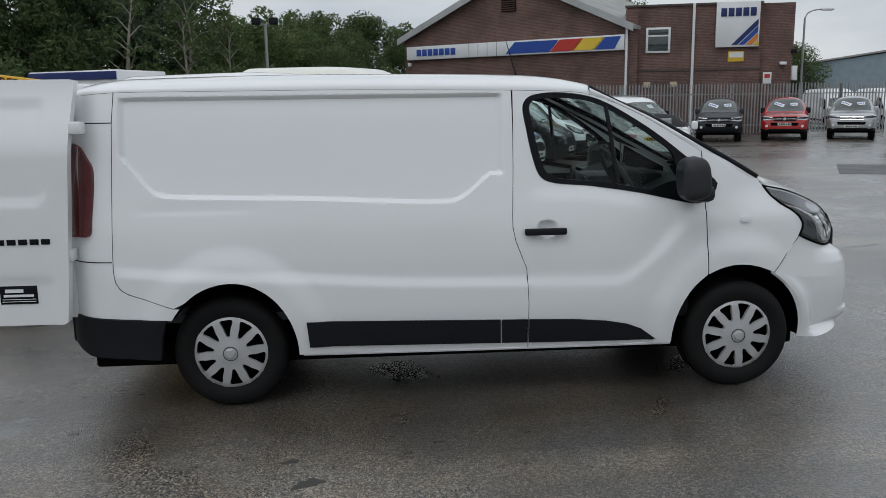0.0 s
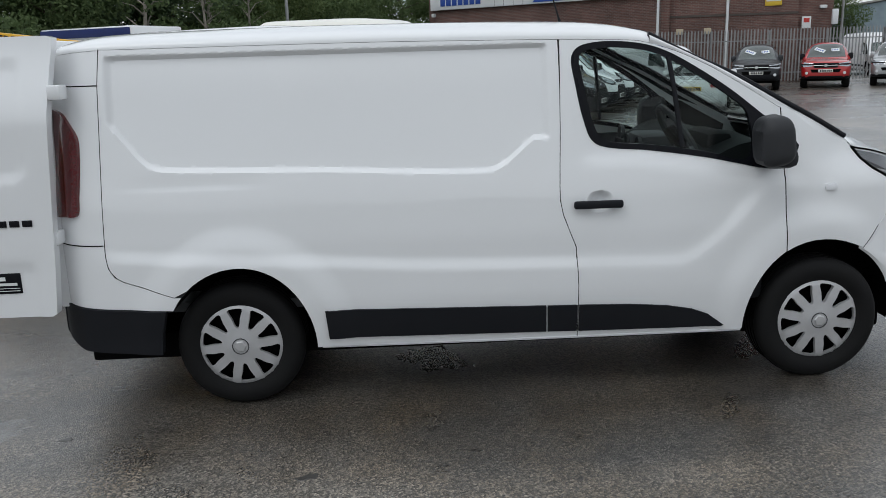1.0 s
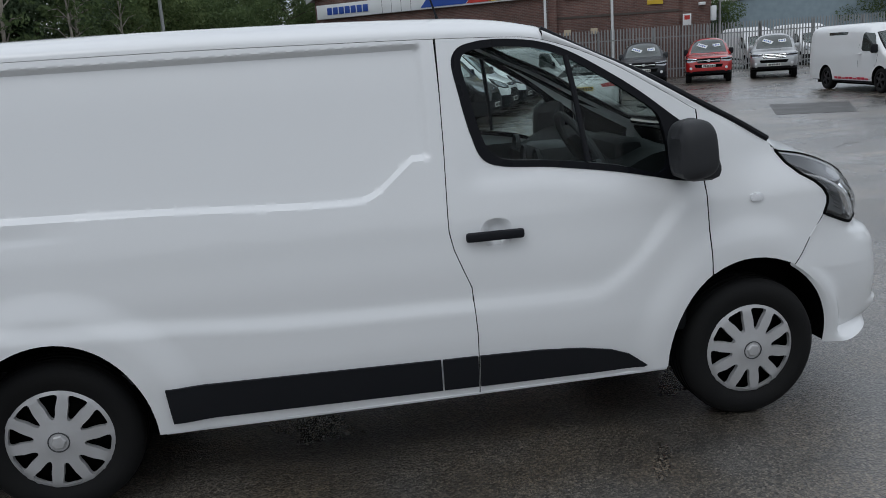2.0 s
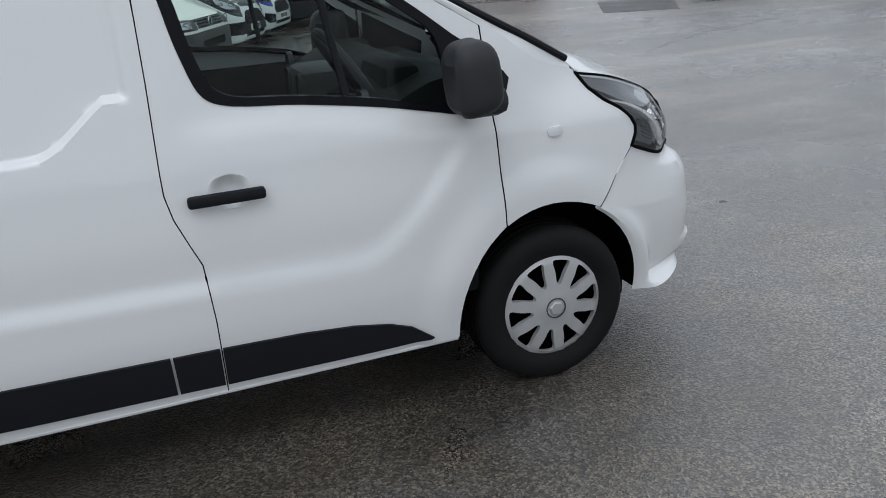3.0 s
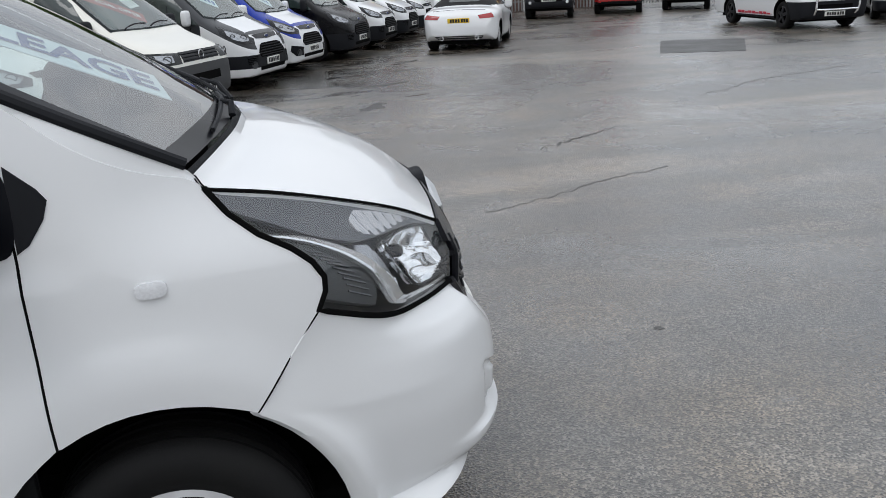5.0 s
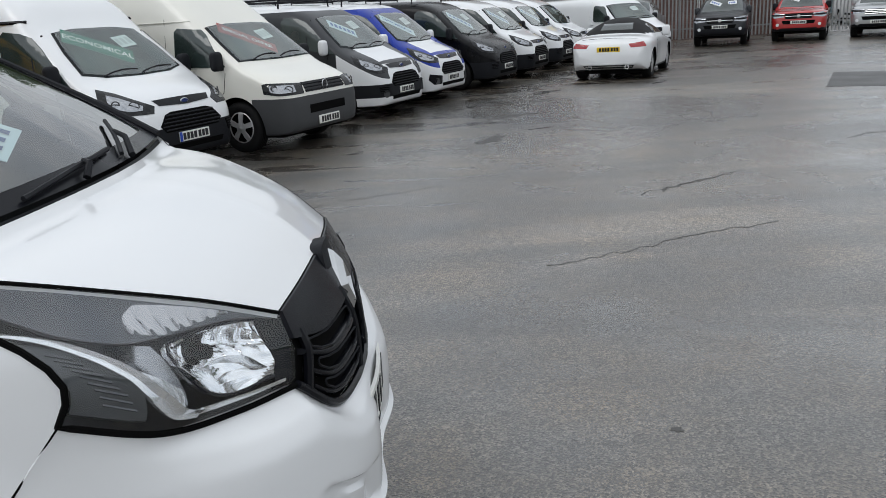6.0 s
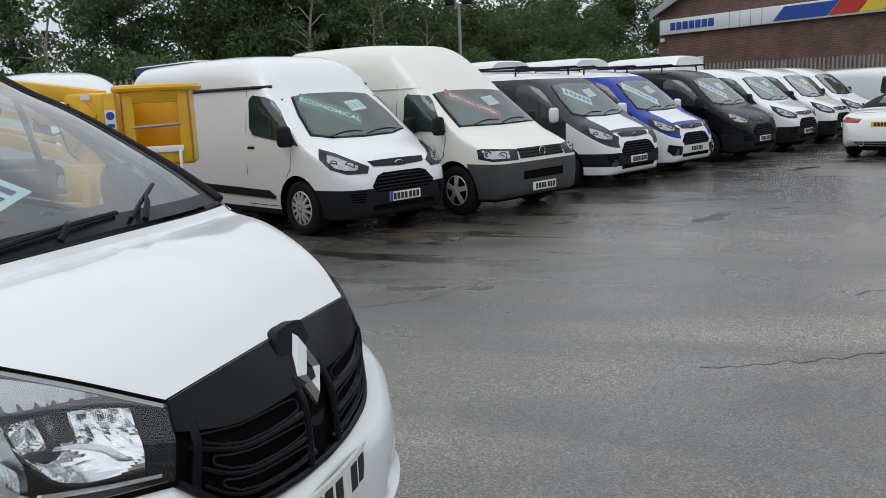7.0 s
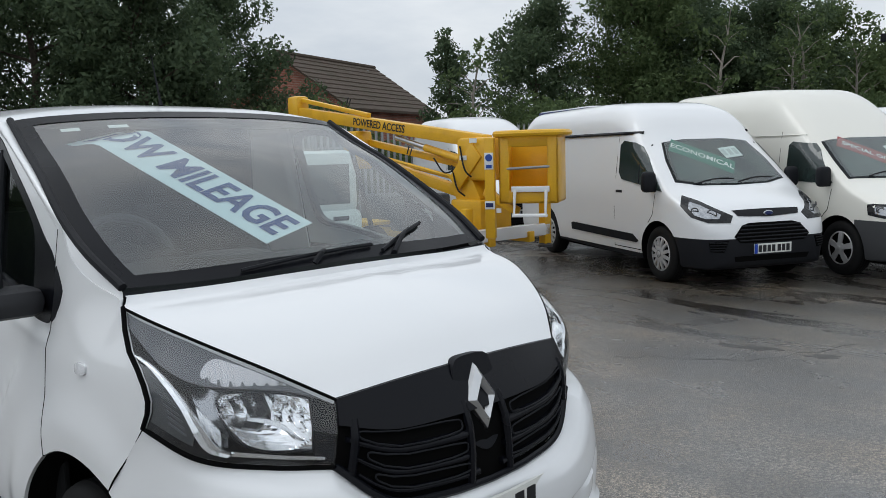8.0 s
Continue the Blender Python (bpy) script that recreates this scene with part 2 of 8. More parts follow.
def asphalt_material():
    m = bpy.data.materials.new("wet_asphalt")
    m.use_nodes = True
    nt = m.node_tree
    p = nt.nodes["Principled BSDF"]
    co = nt.nodes.new("ShaderNodeTexCoord")

    def nz(scale, detail, rough=0.55, dist=0.0):
        n = nt.nodes.new("ShaderNodeTexNoise")
        n.inputs["Scale"].default_value, n.inputs["Detail"].default_value = scale, detail
        n.inputs["Roughness"].default_value, n.inputs["Distortion"].default_value = rough, dist
        nt.links.new(co.outputs["Object"], n.inputs["Vector"])
        return n.outputs["Fac"]

    def ramp(fac, stops):
        c = nt.nodes.new("ShaderNodeValToRGB")
        while len(c.color_ramp.elements) < len(stops):
            c.color_ramp.elements.new(0.5)
        for e, (pos, v) in zip(c.color_ramp.elements, stops):
            e.position, e.color = pos, (v if isinstance(v, tuple) else (v, v, v)) + (1,)
        nt.links.new(fac, c.inputs[0])
        return c.outputs[0]

    def mixc(fac, a, b, blend="MIX"):
        mx = nt.nodes.new("ShaderNodeMix")
        mx.data_type, mx.blend_type = "RGBA", blend
        for k, v in ((0, fac), (6, a), (7, b)):
            if isinstance(v, (int, float)):
                mx.inputs[k].default_value = v
            elif isinstance(v, tuple):
                mx.inputs[k].default_value = (*v, 1)
            else:
                nt.links.new(v, mx.inputs[k])
        return mx.outputs[2]

    vor = nt.nodes.new("ShaderNodeTexVoronoi")
    vor.inputs["Scale"].default_value = 118
    nt.links.new(co.outputs["Object"], vor.inputs["Vector"])
    chips = ramp(vor.outputs["Color"], [(0.10, (0.017, 0.016, 0.0145)), (0.5, (0.080, 0.074, 0.066)), (0.92, (0.265, 0.245, 0.215))])
    fine = ramp(nz(260, 3), [(0.3, 0.55), (0.7, 1.35)])
    base = mixc(1.0, chips, fine, "MULTIPLY")
    worn = ramp(nz(0.33, 6, 0.6, 0.6), [(0.34, 0.46), (0.5, 0.78), (0.66, 1.22)])
    base = mixc(1.0, base, worn, "MULTIPLY")
    brown = ramp(nz(1.7, 5), [(0.36, (1, 1, 1)), (0.66, (1.14, 1.0, 0.82))])
    base = mixc(1.0, base, brown, "MULTIPLY")
    # pale streaks: silt, plus the wet ground's bright sheen put into the colour
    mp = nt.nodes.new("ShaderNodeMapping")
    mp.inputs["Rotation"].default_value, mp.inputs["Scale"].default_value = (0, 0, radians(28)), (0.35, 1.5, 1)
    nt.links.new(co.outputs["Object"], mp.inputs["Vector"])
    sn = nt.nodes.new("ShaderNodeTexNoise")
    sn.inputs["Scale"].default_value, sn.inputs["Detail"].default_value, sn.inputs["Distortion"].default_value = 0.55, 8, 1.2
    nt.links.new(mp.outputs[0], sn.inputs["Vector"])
    pale_streaks = ramp(sn.outputs["Fac"], [(0.44, 0.0), (0.54, 0.45), (0.64, 0.95)])
    base = mixc(pale_streaks, base, mixc(1.0, base, (2.0, 1.95, 1.88), "MULTIPLY"))
    wet = ramp(nz(0.24, 7, 0.62, 0.9), [(0.40, 0.0), (0.50, 0.45), (0.62, 1.0)])
    wet2 = ramp(nz(1.1, 6, 0.6, 0.4), [(0.35, 0.35), (0.65, 1.0)])
    # standing wet along the front of the parked row, ragged and broken
    dist = nt.nodes.new("ShaderNodeVectorMath")
    dist.operation, dist.inputs[1].default_value = "DOT_PRODUCT", (0.885, -0.465, 0)
    nt.links.new(co.outputs["Object"], dist.inputs[0])
    near = nt.nodes.new("ShaderNodeMapRange")
    near.inputs["From Min"].default_value, near.inputs["From Max"].default_value = 2.2, -1.9
    near.inputs["To Min"].default_value, near.inputs["To Max"].default_value = -0.13, 0.02
    nt.links.new(dist.outputs["Value"], near.inputs["Value"])
    mq = nt.nodes.new("ShaderNodeMapping")
    mq.inputs["Rotation"].default_value, mq.inputs["Scale"].default_value = (0, 0, radians(-35)), (0.55, 1.7, 1)
    nt.links.new(co.outputs["Object"], mq.inputs["Vector"])
    rn = nt.nodes.new("ShaderNodeTexNoise")
    rn.inputs["Scale"].default_value, rn.inputs["Detail"].default_value = 0.75, 9
    rn.inputs["Roughness"].default_value, rn.inputs["Distortion"].default_value = 0.62, 1.1
    nt.links.new(mq.outputs[0], rn.inputs["Vector"])
    both_ = nt.nodes.new("ShaderNodeMath")
    both_.operation = "ADD"
    nt.links.new(rn.outputs["Fac"], both_.inputs[0])
    nt.links.new(near.outputs[0], both_.inputs[1])
    pool = ramp(both_.outputs[0], [(0.53, 0.0), (0.575, 0.75), (0.64, 1.0)])
    wetness = mixc(1.0, wet, wet2, "MULTIPLY")
    wetness = mixc(1.0, wetness, pool, "LIGHTEN")
    base = mixc(wetness, base, mixc(1.0, base, (0.5, 0.5, 0.52), "MULTIPLY"))
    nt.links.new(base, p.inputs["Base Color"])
    rg = nt.nodes.new("ShaderNodeMapRange")
    rg.inputs["To Min"].default_value, rg.inputs["To Max"].default_value = 0.34, 0.16
    nt.links.new(wetness, rg.inputs["Value"])
    nt.links.new(rg.outputs[0], p.inputs["Roughness"])
    p.inputs["Specular IOR Level"].default_value = 0.6
    ct = nt.nodes.new("ShaderNodeMapRange")          # the film of rain water
    ct.inputs["To Min"].default_value, ct.inputs["To Max"].default_value = 0.75, 1.0
    nt.links.new(wetness, ct.inputs["Value"])
    nt.links.new(ct.outputs[0], p.inputs["Coat Weight"])
    p.inputs["Coat IOR"].default_value = 1.7
    cr_ = nt.nodes.new("ShaderNodeMapRange")
    cr_.inputs["To Min"].default_value, cr_.inputs["To Max"].default_value = 0.27, 0.15
    nt.links.new(wetness, cr_.inputs["Value"])
    nt.links.new(cr_.outputs[0], p.inputs["Coat Roughness"])
    b1 = nt.nodes.new("ShaderNodeBump")
    b1.inputs["Distance"].default_value = 0.006
    fl = nt.nodes.new("ShaderNodeMapRange")
    fl.inputs["To Min"].default_value, fl.inputs["To Max"].default_value = 0.75, 0.12
    nt.links.new(wetness, fl.inputs["Value"])
    nt.links.new(fl.outputs[0], b1.inputs["Strength"])
    nt.links.new(vor.outputs["Distance"], b1.inputs["Height"])
    b2 = nt.nodes.new("ShaderNodeBump")
    b2.inputs["Distance"].default_value, b2.inputs["Strength"].default_value = 0.03, 0.035
    nt.links.new(nz(3.0, 4), b2.inputs["Height"])
    nt.links.new(b1.outputs[0], b2.inputs["Normal"])
    b3 = nt.nodes.new("ShaderNodeBump")
    b3.inputs["Distance"].default_value, b3.inputs["Strength"].default_value = 0.02, 0.04
    nt.links.new(nz(9.0, 3), b3.inputs["Height"])
    b4 = nt.nodes.new("ShaderNodeBump")
    b4.inputs["Distance"].default_value, b4.inputs["Strength"].default_value = 0.005, 0.22
    nt.links.new(vor.outputs["Distance"], b4.inputs["Height"])
    nt.links.new(b3.outputs[0], b4.inputs["Normal"])
    nt.links.new(b4.outputs[0], p.inputs["Coat Normal"])
    nt.links.new(b2.outputs[0], p.inputs["Normal"])
    return m


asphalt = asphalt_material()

# ---------------------------------------------------------------- mesh tools
from mathutils.bvhtree import BVHTree
from mathutils.geometry import delaunay_2d_cdt


def mesh_object(name, bm, mat, parent=None, label="", smooth=True):
    me = bpy.data.meshes.new(name)
    bm.to_mesh(me)
    bm.free()
    for mt in (mat if isinstance(mat, (list, tuple)) else [mat]):
        me.materials.append(mt)
    if smooth:
        me.polygons.foreach_set("use_smooth", [True] * len(me.polygons))
        me.set_sharp_from_angle(angle=radians(38))
    ob = new(name, me)
    if parent is not None:
        ob.parent = parent
    if label:
        ob["label"] = label
    return ob


def part(name, bm, mat, parent, label="", smooth=True):
    return mesh_object(name, bm, mat, parent, label, smooth)


def thing(name, label, category, group="", kind=""):
    return tagged(new(name), label, category, group, kind)


def box_bm(a, b, bevel=0.0, bm=None, m=None, seg=2):
    """An axis box from corner a to corner b, edges rounded, under the matrix m."""
    own = bm if bm is not None else bmesh.new()
    res = bmesh.ops.create_cube(own, size=1)
    vs = res["verts"]
    for v in vs:
        v.co = Vector([a[i] + (v.co[i] + 0.5) * (b[i] - a[i]) for i in range(3)])
    if bevel:
        es = list({e for v in vs for e in v.link_edges})
        r = bmesh.ops.bevel(own, geom=es, offset=bevel, segments=seg, affect="EDGES", profile=0.5)
        vs = list({v for f in r["faces"] for v in f.verts} | {v for v in vs if v.is_valid})
    if m is not None:
        bmesh.ops.transform(own, matrix=m, verts=[v for v in vs if v.is_valid])
    return own


def smoothstep(a, b, x):
    t = min(max((x - a) / (b - a), 0.0), 1.0) if a != b else float(x > a)
    return t * t * (3 - 2 * t)


def curve1(points):
    """A smooth function through (x, value) knots."""
    xs = [p[0] for p in points]
    ys = [p[1] for p in points]
    n = len(xs)
    sl = [(ys[i + 1] - ys[i]) / (xs[i + 1] - xs[i]) for i in range(n - 1)]
    tg = [sl[0]] + [0.0 if sl[i - 1] * sl[i] <= 0 else 2 * sl[i - 1] * sl[i] / (sl[i - 1] + sl[i]) for i in range(1, n - 1)] + [sl[-1]]

    def f(x):
        if x <= xs[0]:
            return ys[0]
        if x >= xs[-1]:
            return ys[-1]
        i = max(k for k in range(n - 1) if xs[k] <= x)
        h = xs[i + 1] - xs[i]
        t = (x - xs[i]) / h
        return ((2 * t ** 3 - 3 * t * t + 1) * ys[i] + (t ** 3 - 2 * t * t + t) * h * tg[i]
                + (-2 * t ** 3 + 3 * t * t) * ys[i + 1] + (t ** 3 - t * t) * h * tg[i + 1])
    return f


def spline(points, n=40, closed=False):
    """Points along a centripetal curve through the given ones."""
    ps = [Vector(p) for p in points]
    if closed:
        ps = [ps[-1]] + ps + ps[:2]
    else:
        ps = [ps[0] * 2 - ps[1]] + ps + [ps[-1] * 2 - ps[-2]]
    segs = len(ps) - 3
    out = []
    for k in range(segs):
        p0, p1, p2, p3 = ps[k:k + 4]
        m = max(2, round(n / segs))
        d1, d2, d3 = (max((b - a).length, 1e-5) ** 0.5 for a, b in ((p0, p1), (p1, p2), (p2, p3)))
        for j in range(m):
            t = d1 + d2 * j / m
            a1 = p0 * ((d1 - t) / d1) + p1 * (t / d1)
            a2 = p1 * ((d1 + d2 - t) / d2) + p2 * ((t - d1) / d2)
            a3 = p2 * ((d1 + d2 + d3 - t) / d3) + p3 * ((t - d1 - d2) / d3)
            b1 = a1 * ((d1 + d2 - t) / (d1 + d2)) + a2 * (t / (d1 + d2))
            b2 = a2 * ((d1 + d2 + d3 - t) / (d2 + d3)) + a3 * ((t - d1) / (d2 + d3))
            out.append(b1 * ((d1 + d2 - t) / d2) + b2 * ((t - d1) / d2))
    if not closed:
        out.append(ps[-2].copy())
    return out


def at_length(pts):
    """A function of 0..1 along a chain of points, by length."""
    ps = [Vector(p) for p in pts]
    acc = [0.0]
    for a, b in zip(ps, ps[1:]):
        acc.append(acc[-1] + (b - a).length)

    def f(u):
        s = min(max(u, 0.0), 1.0) * acc[-1]
        lo, hi = 0, len(acc) - 2
        while lo < hi:
            mid = (lo + hi + 1) // 2
            if acc[mid] <= s:
                lo = mid
            else:
                hi = mid - 1
        d = acc[lo + 1] - acc[lo]
        return ps[lo].lerp(ps[lo + 1], (s - acc[lo]) / d if d else 0.0)
    return f


def tube_bm(pts, r, sides=8, bm=None, closed=False, cap=True):
    """A round bar along a chain of points; r a number or one a point."""
    own = bm if bm is not None else bmesh.new()
    ps = [Vector(p) for p in pts]
    n = len(ps)
    rings = []
    up = Vector((0, 0, 1))
    side = None
    for i, p in enumerate(ps):
        a, b = ps[(i - 1) % n if closed else max(i - 1, 0)], ps[(i + 1) % n if closed else min(i + 1, n - 1)]
        d = (b - a).normalized()
        if side is None:
            side = d.cross(up) if abs(d.z) < 0.9 else d.cross(Vector((1, 0, 0)))
        side = (side - d * side.dot(d)).normalized()
        w = d.cross(side)
        rr = r[i] if isinstance(r, (list, tuple)) else r
        rings.append([own.verts.new(p + (side * math.cos(2 * math.pi * k / sides) + w * math.sin(2 * math.pi * k / sides)) * rr) for k in range(sides)])
    for i in range(n if closed else n - 1):
        a, b = rings[i], rings[(i + 1) % n]
        for k in range(sides):
            own.faces.new((a[k], a[(k + 1) % sides], b[(k + 1) % sides], b[k]))
    if cap and not closed:
        own.faces.new(rings[0][::-1])
        own.faces.new(rings[-1])
    return own


def lathe_bm(profile, n=48, bm=None, m=None, closed=False):
    """Turns a (radius, along) profile round the local y axis."""
    own = bm if bm is not None else bmesh.new()
    rings = []
    for k in range(n):
        a = 2 * math.pi * k / n
        ring = []
        for r, y in profile:
            co = Vector((r * math.cos(a), y, r * math.sin(a)))
            ring.append(own.verts.new(m @ co if m is not None else co))
        rings.append(ring)
    for k in range(n):
        a, b = rings[k], rings[(k + 1) % n]
        for i in range(len(profile) - (0 if closed else 1)):
            j = (i + 1) % len(profile)
            own.faces.new((a[i], a[j], b[j], b[i]))
    return own


def inside(poly, x, y):
    hit = False
    j = len(poly) - 1
    for i in range(len(poly)):
        xi, yi = poly[i][0], poly[i][1]
        xj, yj = poly[j][0], poly[j][1]
        if (yi > y) != (yj > y) and x < (xj - xi) * (y - yi) / (yj - yi) + xi:
            hit = not hit
        j = i
    return hit


def inside_many(poly, xs, ys):
    hit = np.zeros(len(xs), bool)
    n = len(poly)
    for i in range(n):
        (xi, yi), (xj, yj) = poly[i][:2], poly[i - 1][:2]
        if yi == yj:
            continue
        hit ^= ((yi > ys) != (yj > ys)) & (xs < (xj - xi) * (ys - yi) / (yj - yi) + xi)
    return hit


def along(pts, step):
    """Points along an open chain."""
    f = at_length([Vector((p[0], p[1], 0)) for p in pts])
    n = max(2, round(sum((Vector(a) - Vector(b)).length for a, b in zip(pts, pts[1:])) / step))
    return [f(i / n).to_2d() for i in range(n + 1)]


def resample(poly, step):
    out = []
    n = len(poly)
    for i in range(n):
        a, b = Vector(poly[i][:2]), Vector(poly[(i + 1) % n][:2])
        k = max(1, round((b - a).length / step))
        out += [a.lerp(b, j / k) for j in range(k)]
    return out


def area2(poly):
    return sum(poly[i][0] * poly[(i + 1) % len(poly)][1] - poly[(i + 1) % len(poly)][0] * poly[i][1] for i in range(len(poly))) / 2


def inset(poly, d):
    """The outline moved inwards by d."""
    ps = [Vector(p[:2]) for p in poly]
    s = 1 if area2(ps) > 0 else -1
    out = []
    n = len(ps)
    for i in range(n):
        a, b, c = ps[i - 1], ps[i], ps[(i + 1) % n]
        e1, e2 = (b - a), (c - b)
        e1 = e1.normalized() if e1.length > 1e-9 else e2.normalized()
        e2 = e2.normalized() if e2.length > 1e-9 else e1
        n1, n2 = Vector((-e1.y, e1.x)) * s, Vector((-e2.y, e2.x)) * s
        h = n1 + n2
        h = h.normalized() if h.length > 1e-6 else n1
        out.append(b + h * (d / max(h.dot(n1), 0.45)))
    return out


def sheet_bm(outline, to_space, step=0.05, holes=(), rim=None, edge=None, lines=()):
    """A panel with a clean outline: a plane figure, filled with a fine grid and laid on a surface.
    rim: a way (vector) by which the border is folded back. lines: chains along which the mesh has edges."""
    edge = edge or step * 0.6
    loops = [resample(outline, edge)] + [resample(h, edge) for h in holes]
    pts, edges = [], []
    for lp in loops:
        o = len(pts)
        pts += lp
        edges += [(o + i, o + (i + 1) % len(lp)) for i in range(len(lp))]
    for ln in lines:
        o = len(pts)
        pts += [Vector(p) for p in ln]
        edges += [(o + i, o + i + 1) for i in range(len(ln) - 1)]
    border = np.array([(p.x, p.y) for p in pts])
    lo, hi = border.min(0), border.max(0)
    nx, ny = int((hi[0] - lo[0]) / step), int((hi[1] - lo[1]) / step)
    gi, gj = np.meshgrid(np.arange(1, nx + 1), np.arange(1, ny + 1), indexing="ij")
    gx, gy = (lo[0] + gi * step + 0.25 * step * (gj % 2)).ravel(), (lo[1] + gj * step).ravel()
    keep = inside_many(loops[0], gx, gy)
    for h in loops[1:]:
        keep &= ~inside_many(h, gx, gy)
    gx, gy = gx[keep], gy[keep]
    for k in range(0, len(gx), 2000):
        px, py = gx[k:k + 2000], gy[k:k + 2000]
        near = ((px[:, None] - border[None, :, 0]) ** 2 + (py[:, None] - border[None, :, 1]) ** 2).min(1)
        pts += [Vector((float(a), float(b))) for a, b, c in zip(px, py, near) if c > (0.45 * step) ** 2]
    vs, _, fs, *_ = delaunay_2d_cdt(pts, edges, [], 0, 1e-6)
    bm = bmesh.new()
    verts = [bm.verts.new(to_space(v.x, v.y)) for v in vs]
    cx = np.array([sum(vs[i].x for i in f) / len(f) for f in fs])
    cy = np.array([sum(vs[i].y for i in f) / len(f) for f in fs])
    ok = inside_many(loops[0], cx, cy)
    for h in loops[1:]:
        ok &= ~inside_many(h, cx, cy)
    for f, good in zip(fs, ok):
        if good:
            bm.faces.new([verts[i] for i in f])
    for v in [v for v in bm.verts if not v.link_faces]:
        bm.verts.remove(v)
    if rim is not None:
        es = [e for e in bm.edges if len(e.link_faces) == 1]
        r = bmesh.ops.extrude_edge_only(bm, edges=es)
        for v in r["geom"]:
            if isinstance(v, bmesh.types.BMVert):
                v.co += Vector(rim)
    bmesh.ops.recalc_face_normals(bm, faces=bm.faces)
    return bm


def face_out(bm, way):
    """Turns a sheet so that it looks along way on the whole."""
    s = sum((f.normal * f.calc_area() for f in bm.faces), Vector())
    if s.dot(Vector(way)) < 0:
        bmesh.ops.reverse_faces(bm, faces=bm.faces)
    return bm


def coons(top, bottom, left, right, bulge=None):
    """The surface between four border curves (functions of 0..1), as a function of u, v. bulge(u, v) is added."""
    p00, p10, p01, p11 = top(0), top(1), bottom(0), bottom(1)

    def f(u, v):
        c = (top(u) * (1 - v) + bottom(u) * v + left(v) * (1 - u) + right(v) * u
             - (p00 * (1 - u) * (1 - v) + p10 * u * (1 - v) + p01 * (1 - u) * v + p11 * u * v))
        return c + Vector(bulge(u, v)) if bulge else c
    return f


def fold(bm, rim):
    es = [e for e in bm.edges if len(e.link_faces) == 1]
    r = bmesh.ops.extrude_edge_only(bm, edges=es)
    for v in r["geom"]:
        if isinstance(v, bmesh.types.BMVert):
            v.co += Vector(rim)
    return bm


def grid_bm(f, nu=24, nv=16, rim=None, u0=0.0, u1=1.0, v0=0.0, v1=1.0, out=None):
    """A mesh over the surface f(u, v)."""
    bm = bmesh.new()
    g = [[bm.verts.new(f(u0 + (u1 - u0) * i / nu, v0 + (v1 - v0) * j / nv)) for i in range(nu + 1)] for j in range(nv + 1)]
    for j in range(nv):
        for i in range(nu):
            bm.faces.new((g[j][i], g[j][i + 1], g[j + 1][i + 1], g[j + 1][i]))
    bmesh.ops.remove_doubles(bm, verts=bm.verts, dist=1e-5)
    bmesh.ops.recalc_face_normals(bm, faces=bm.faces)
    bm.normal_update()
    if out is not None:
        face_out(bm, out)
    if rim is not None:
        fold(bm, rim)
    return bm


def mirrored(bm, y0):
    """A copy of bm on the other side of the plane y = y0."""
    c = bm.copy()
    for v in c.verts:
        v.co.y = 2 * y0 - v.co.y
    bmesh.ops.reverse_faces(c, faces=c.faces)
    return c


def text_bm(words, size, depth=0.002, m=None, shear=0.0, bold=0.0):
    """Raised lettering in the built-in face, centred, in the local xz plane (reads along +x seen from -y)."""
    cu = bpy.data.curves.new("lettering", "FONT")
    cu.body, cu.size, cu.extrude, cu.shear, cu.offset = words, size, depth, shear, bold
    cu.align_x, cu.align_y = "CENTER", "CENTER"
    cu.resolution_u = 3
    tmp = new("lettering", cu)
    me = tmp.to_mesh()
    bm = bmesh.new()
    bm.from_mesh(me)
    tmp.to_mesh_clear()
    bpy.data.objects.remove(tmp)
    bpy.data.curves.remove(cu)
    bmesh.ops.transform(bm, matrix=(m or Matrix()) @ Matrix.Rotation(radians(90), 4, "X"), verts=bm.verts)
    return bm

# ---------------------------------------------------------------- ground
def build_ground():
    bm = bmesh.new()
    bmesh.ops.create_grid(bm, x_segments=60, y_segments=60, size=1)
    for v in bm.verts:
        s = lambda a: math.copysign(abs(a) ** 3.2 * 1500 + abs(a) * 20, a)
        v.co = Vector((s(v.co.x) + 5, s(v.co.y) + 10, 0))
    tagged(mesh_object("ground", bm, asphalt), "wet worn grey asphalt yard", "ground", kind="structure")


build_ground()

# ---------------------------------------------------------------- the white van
VAN_MID = 0.978          # its middle plane, y
lean = curve1([(0.20, 0.05), (0.33, 0.03), (0.45, 0.012), (0.6, 0.0), (0.85, 0.0), (1.05, 0.016), (1.27, 0.05), (1.5, 0.088), (1.7, 0.122), (1.86, 0.16)])
crease = curve1([(-0.6, 0.815), (-0.25, 0.79), (0.4, 0.755), (1.0, 0.712), (1.7, 0.694), (2.30, 0.684), (2.51, 0.80), (2.66, 0.955), (2.8, 1.08)])
groove_low = curve1([(-0.56, 1.50), (-0.535, 1.47), (-0.36, 1.282), (-0.30, 1.268), (0.47, 1.242), (1.28, 1.208), (1.34, 1.214), (1.56, 1.365)])
van_top = curve1([(-0.93, 1.80), (-0.8, 1.845), (-0.5, 1.862), (0.5, 1.862), (1.4, 1.852), (1.75, 1.845), (2.08, 1.832), (2.25, 1.79), (2.45, 1.705), (2.65, 1.592), (2.851, 1.470)])


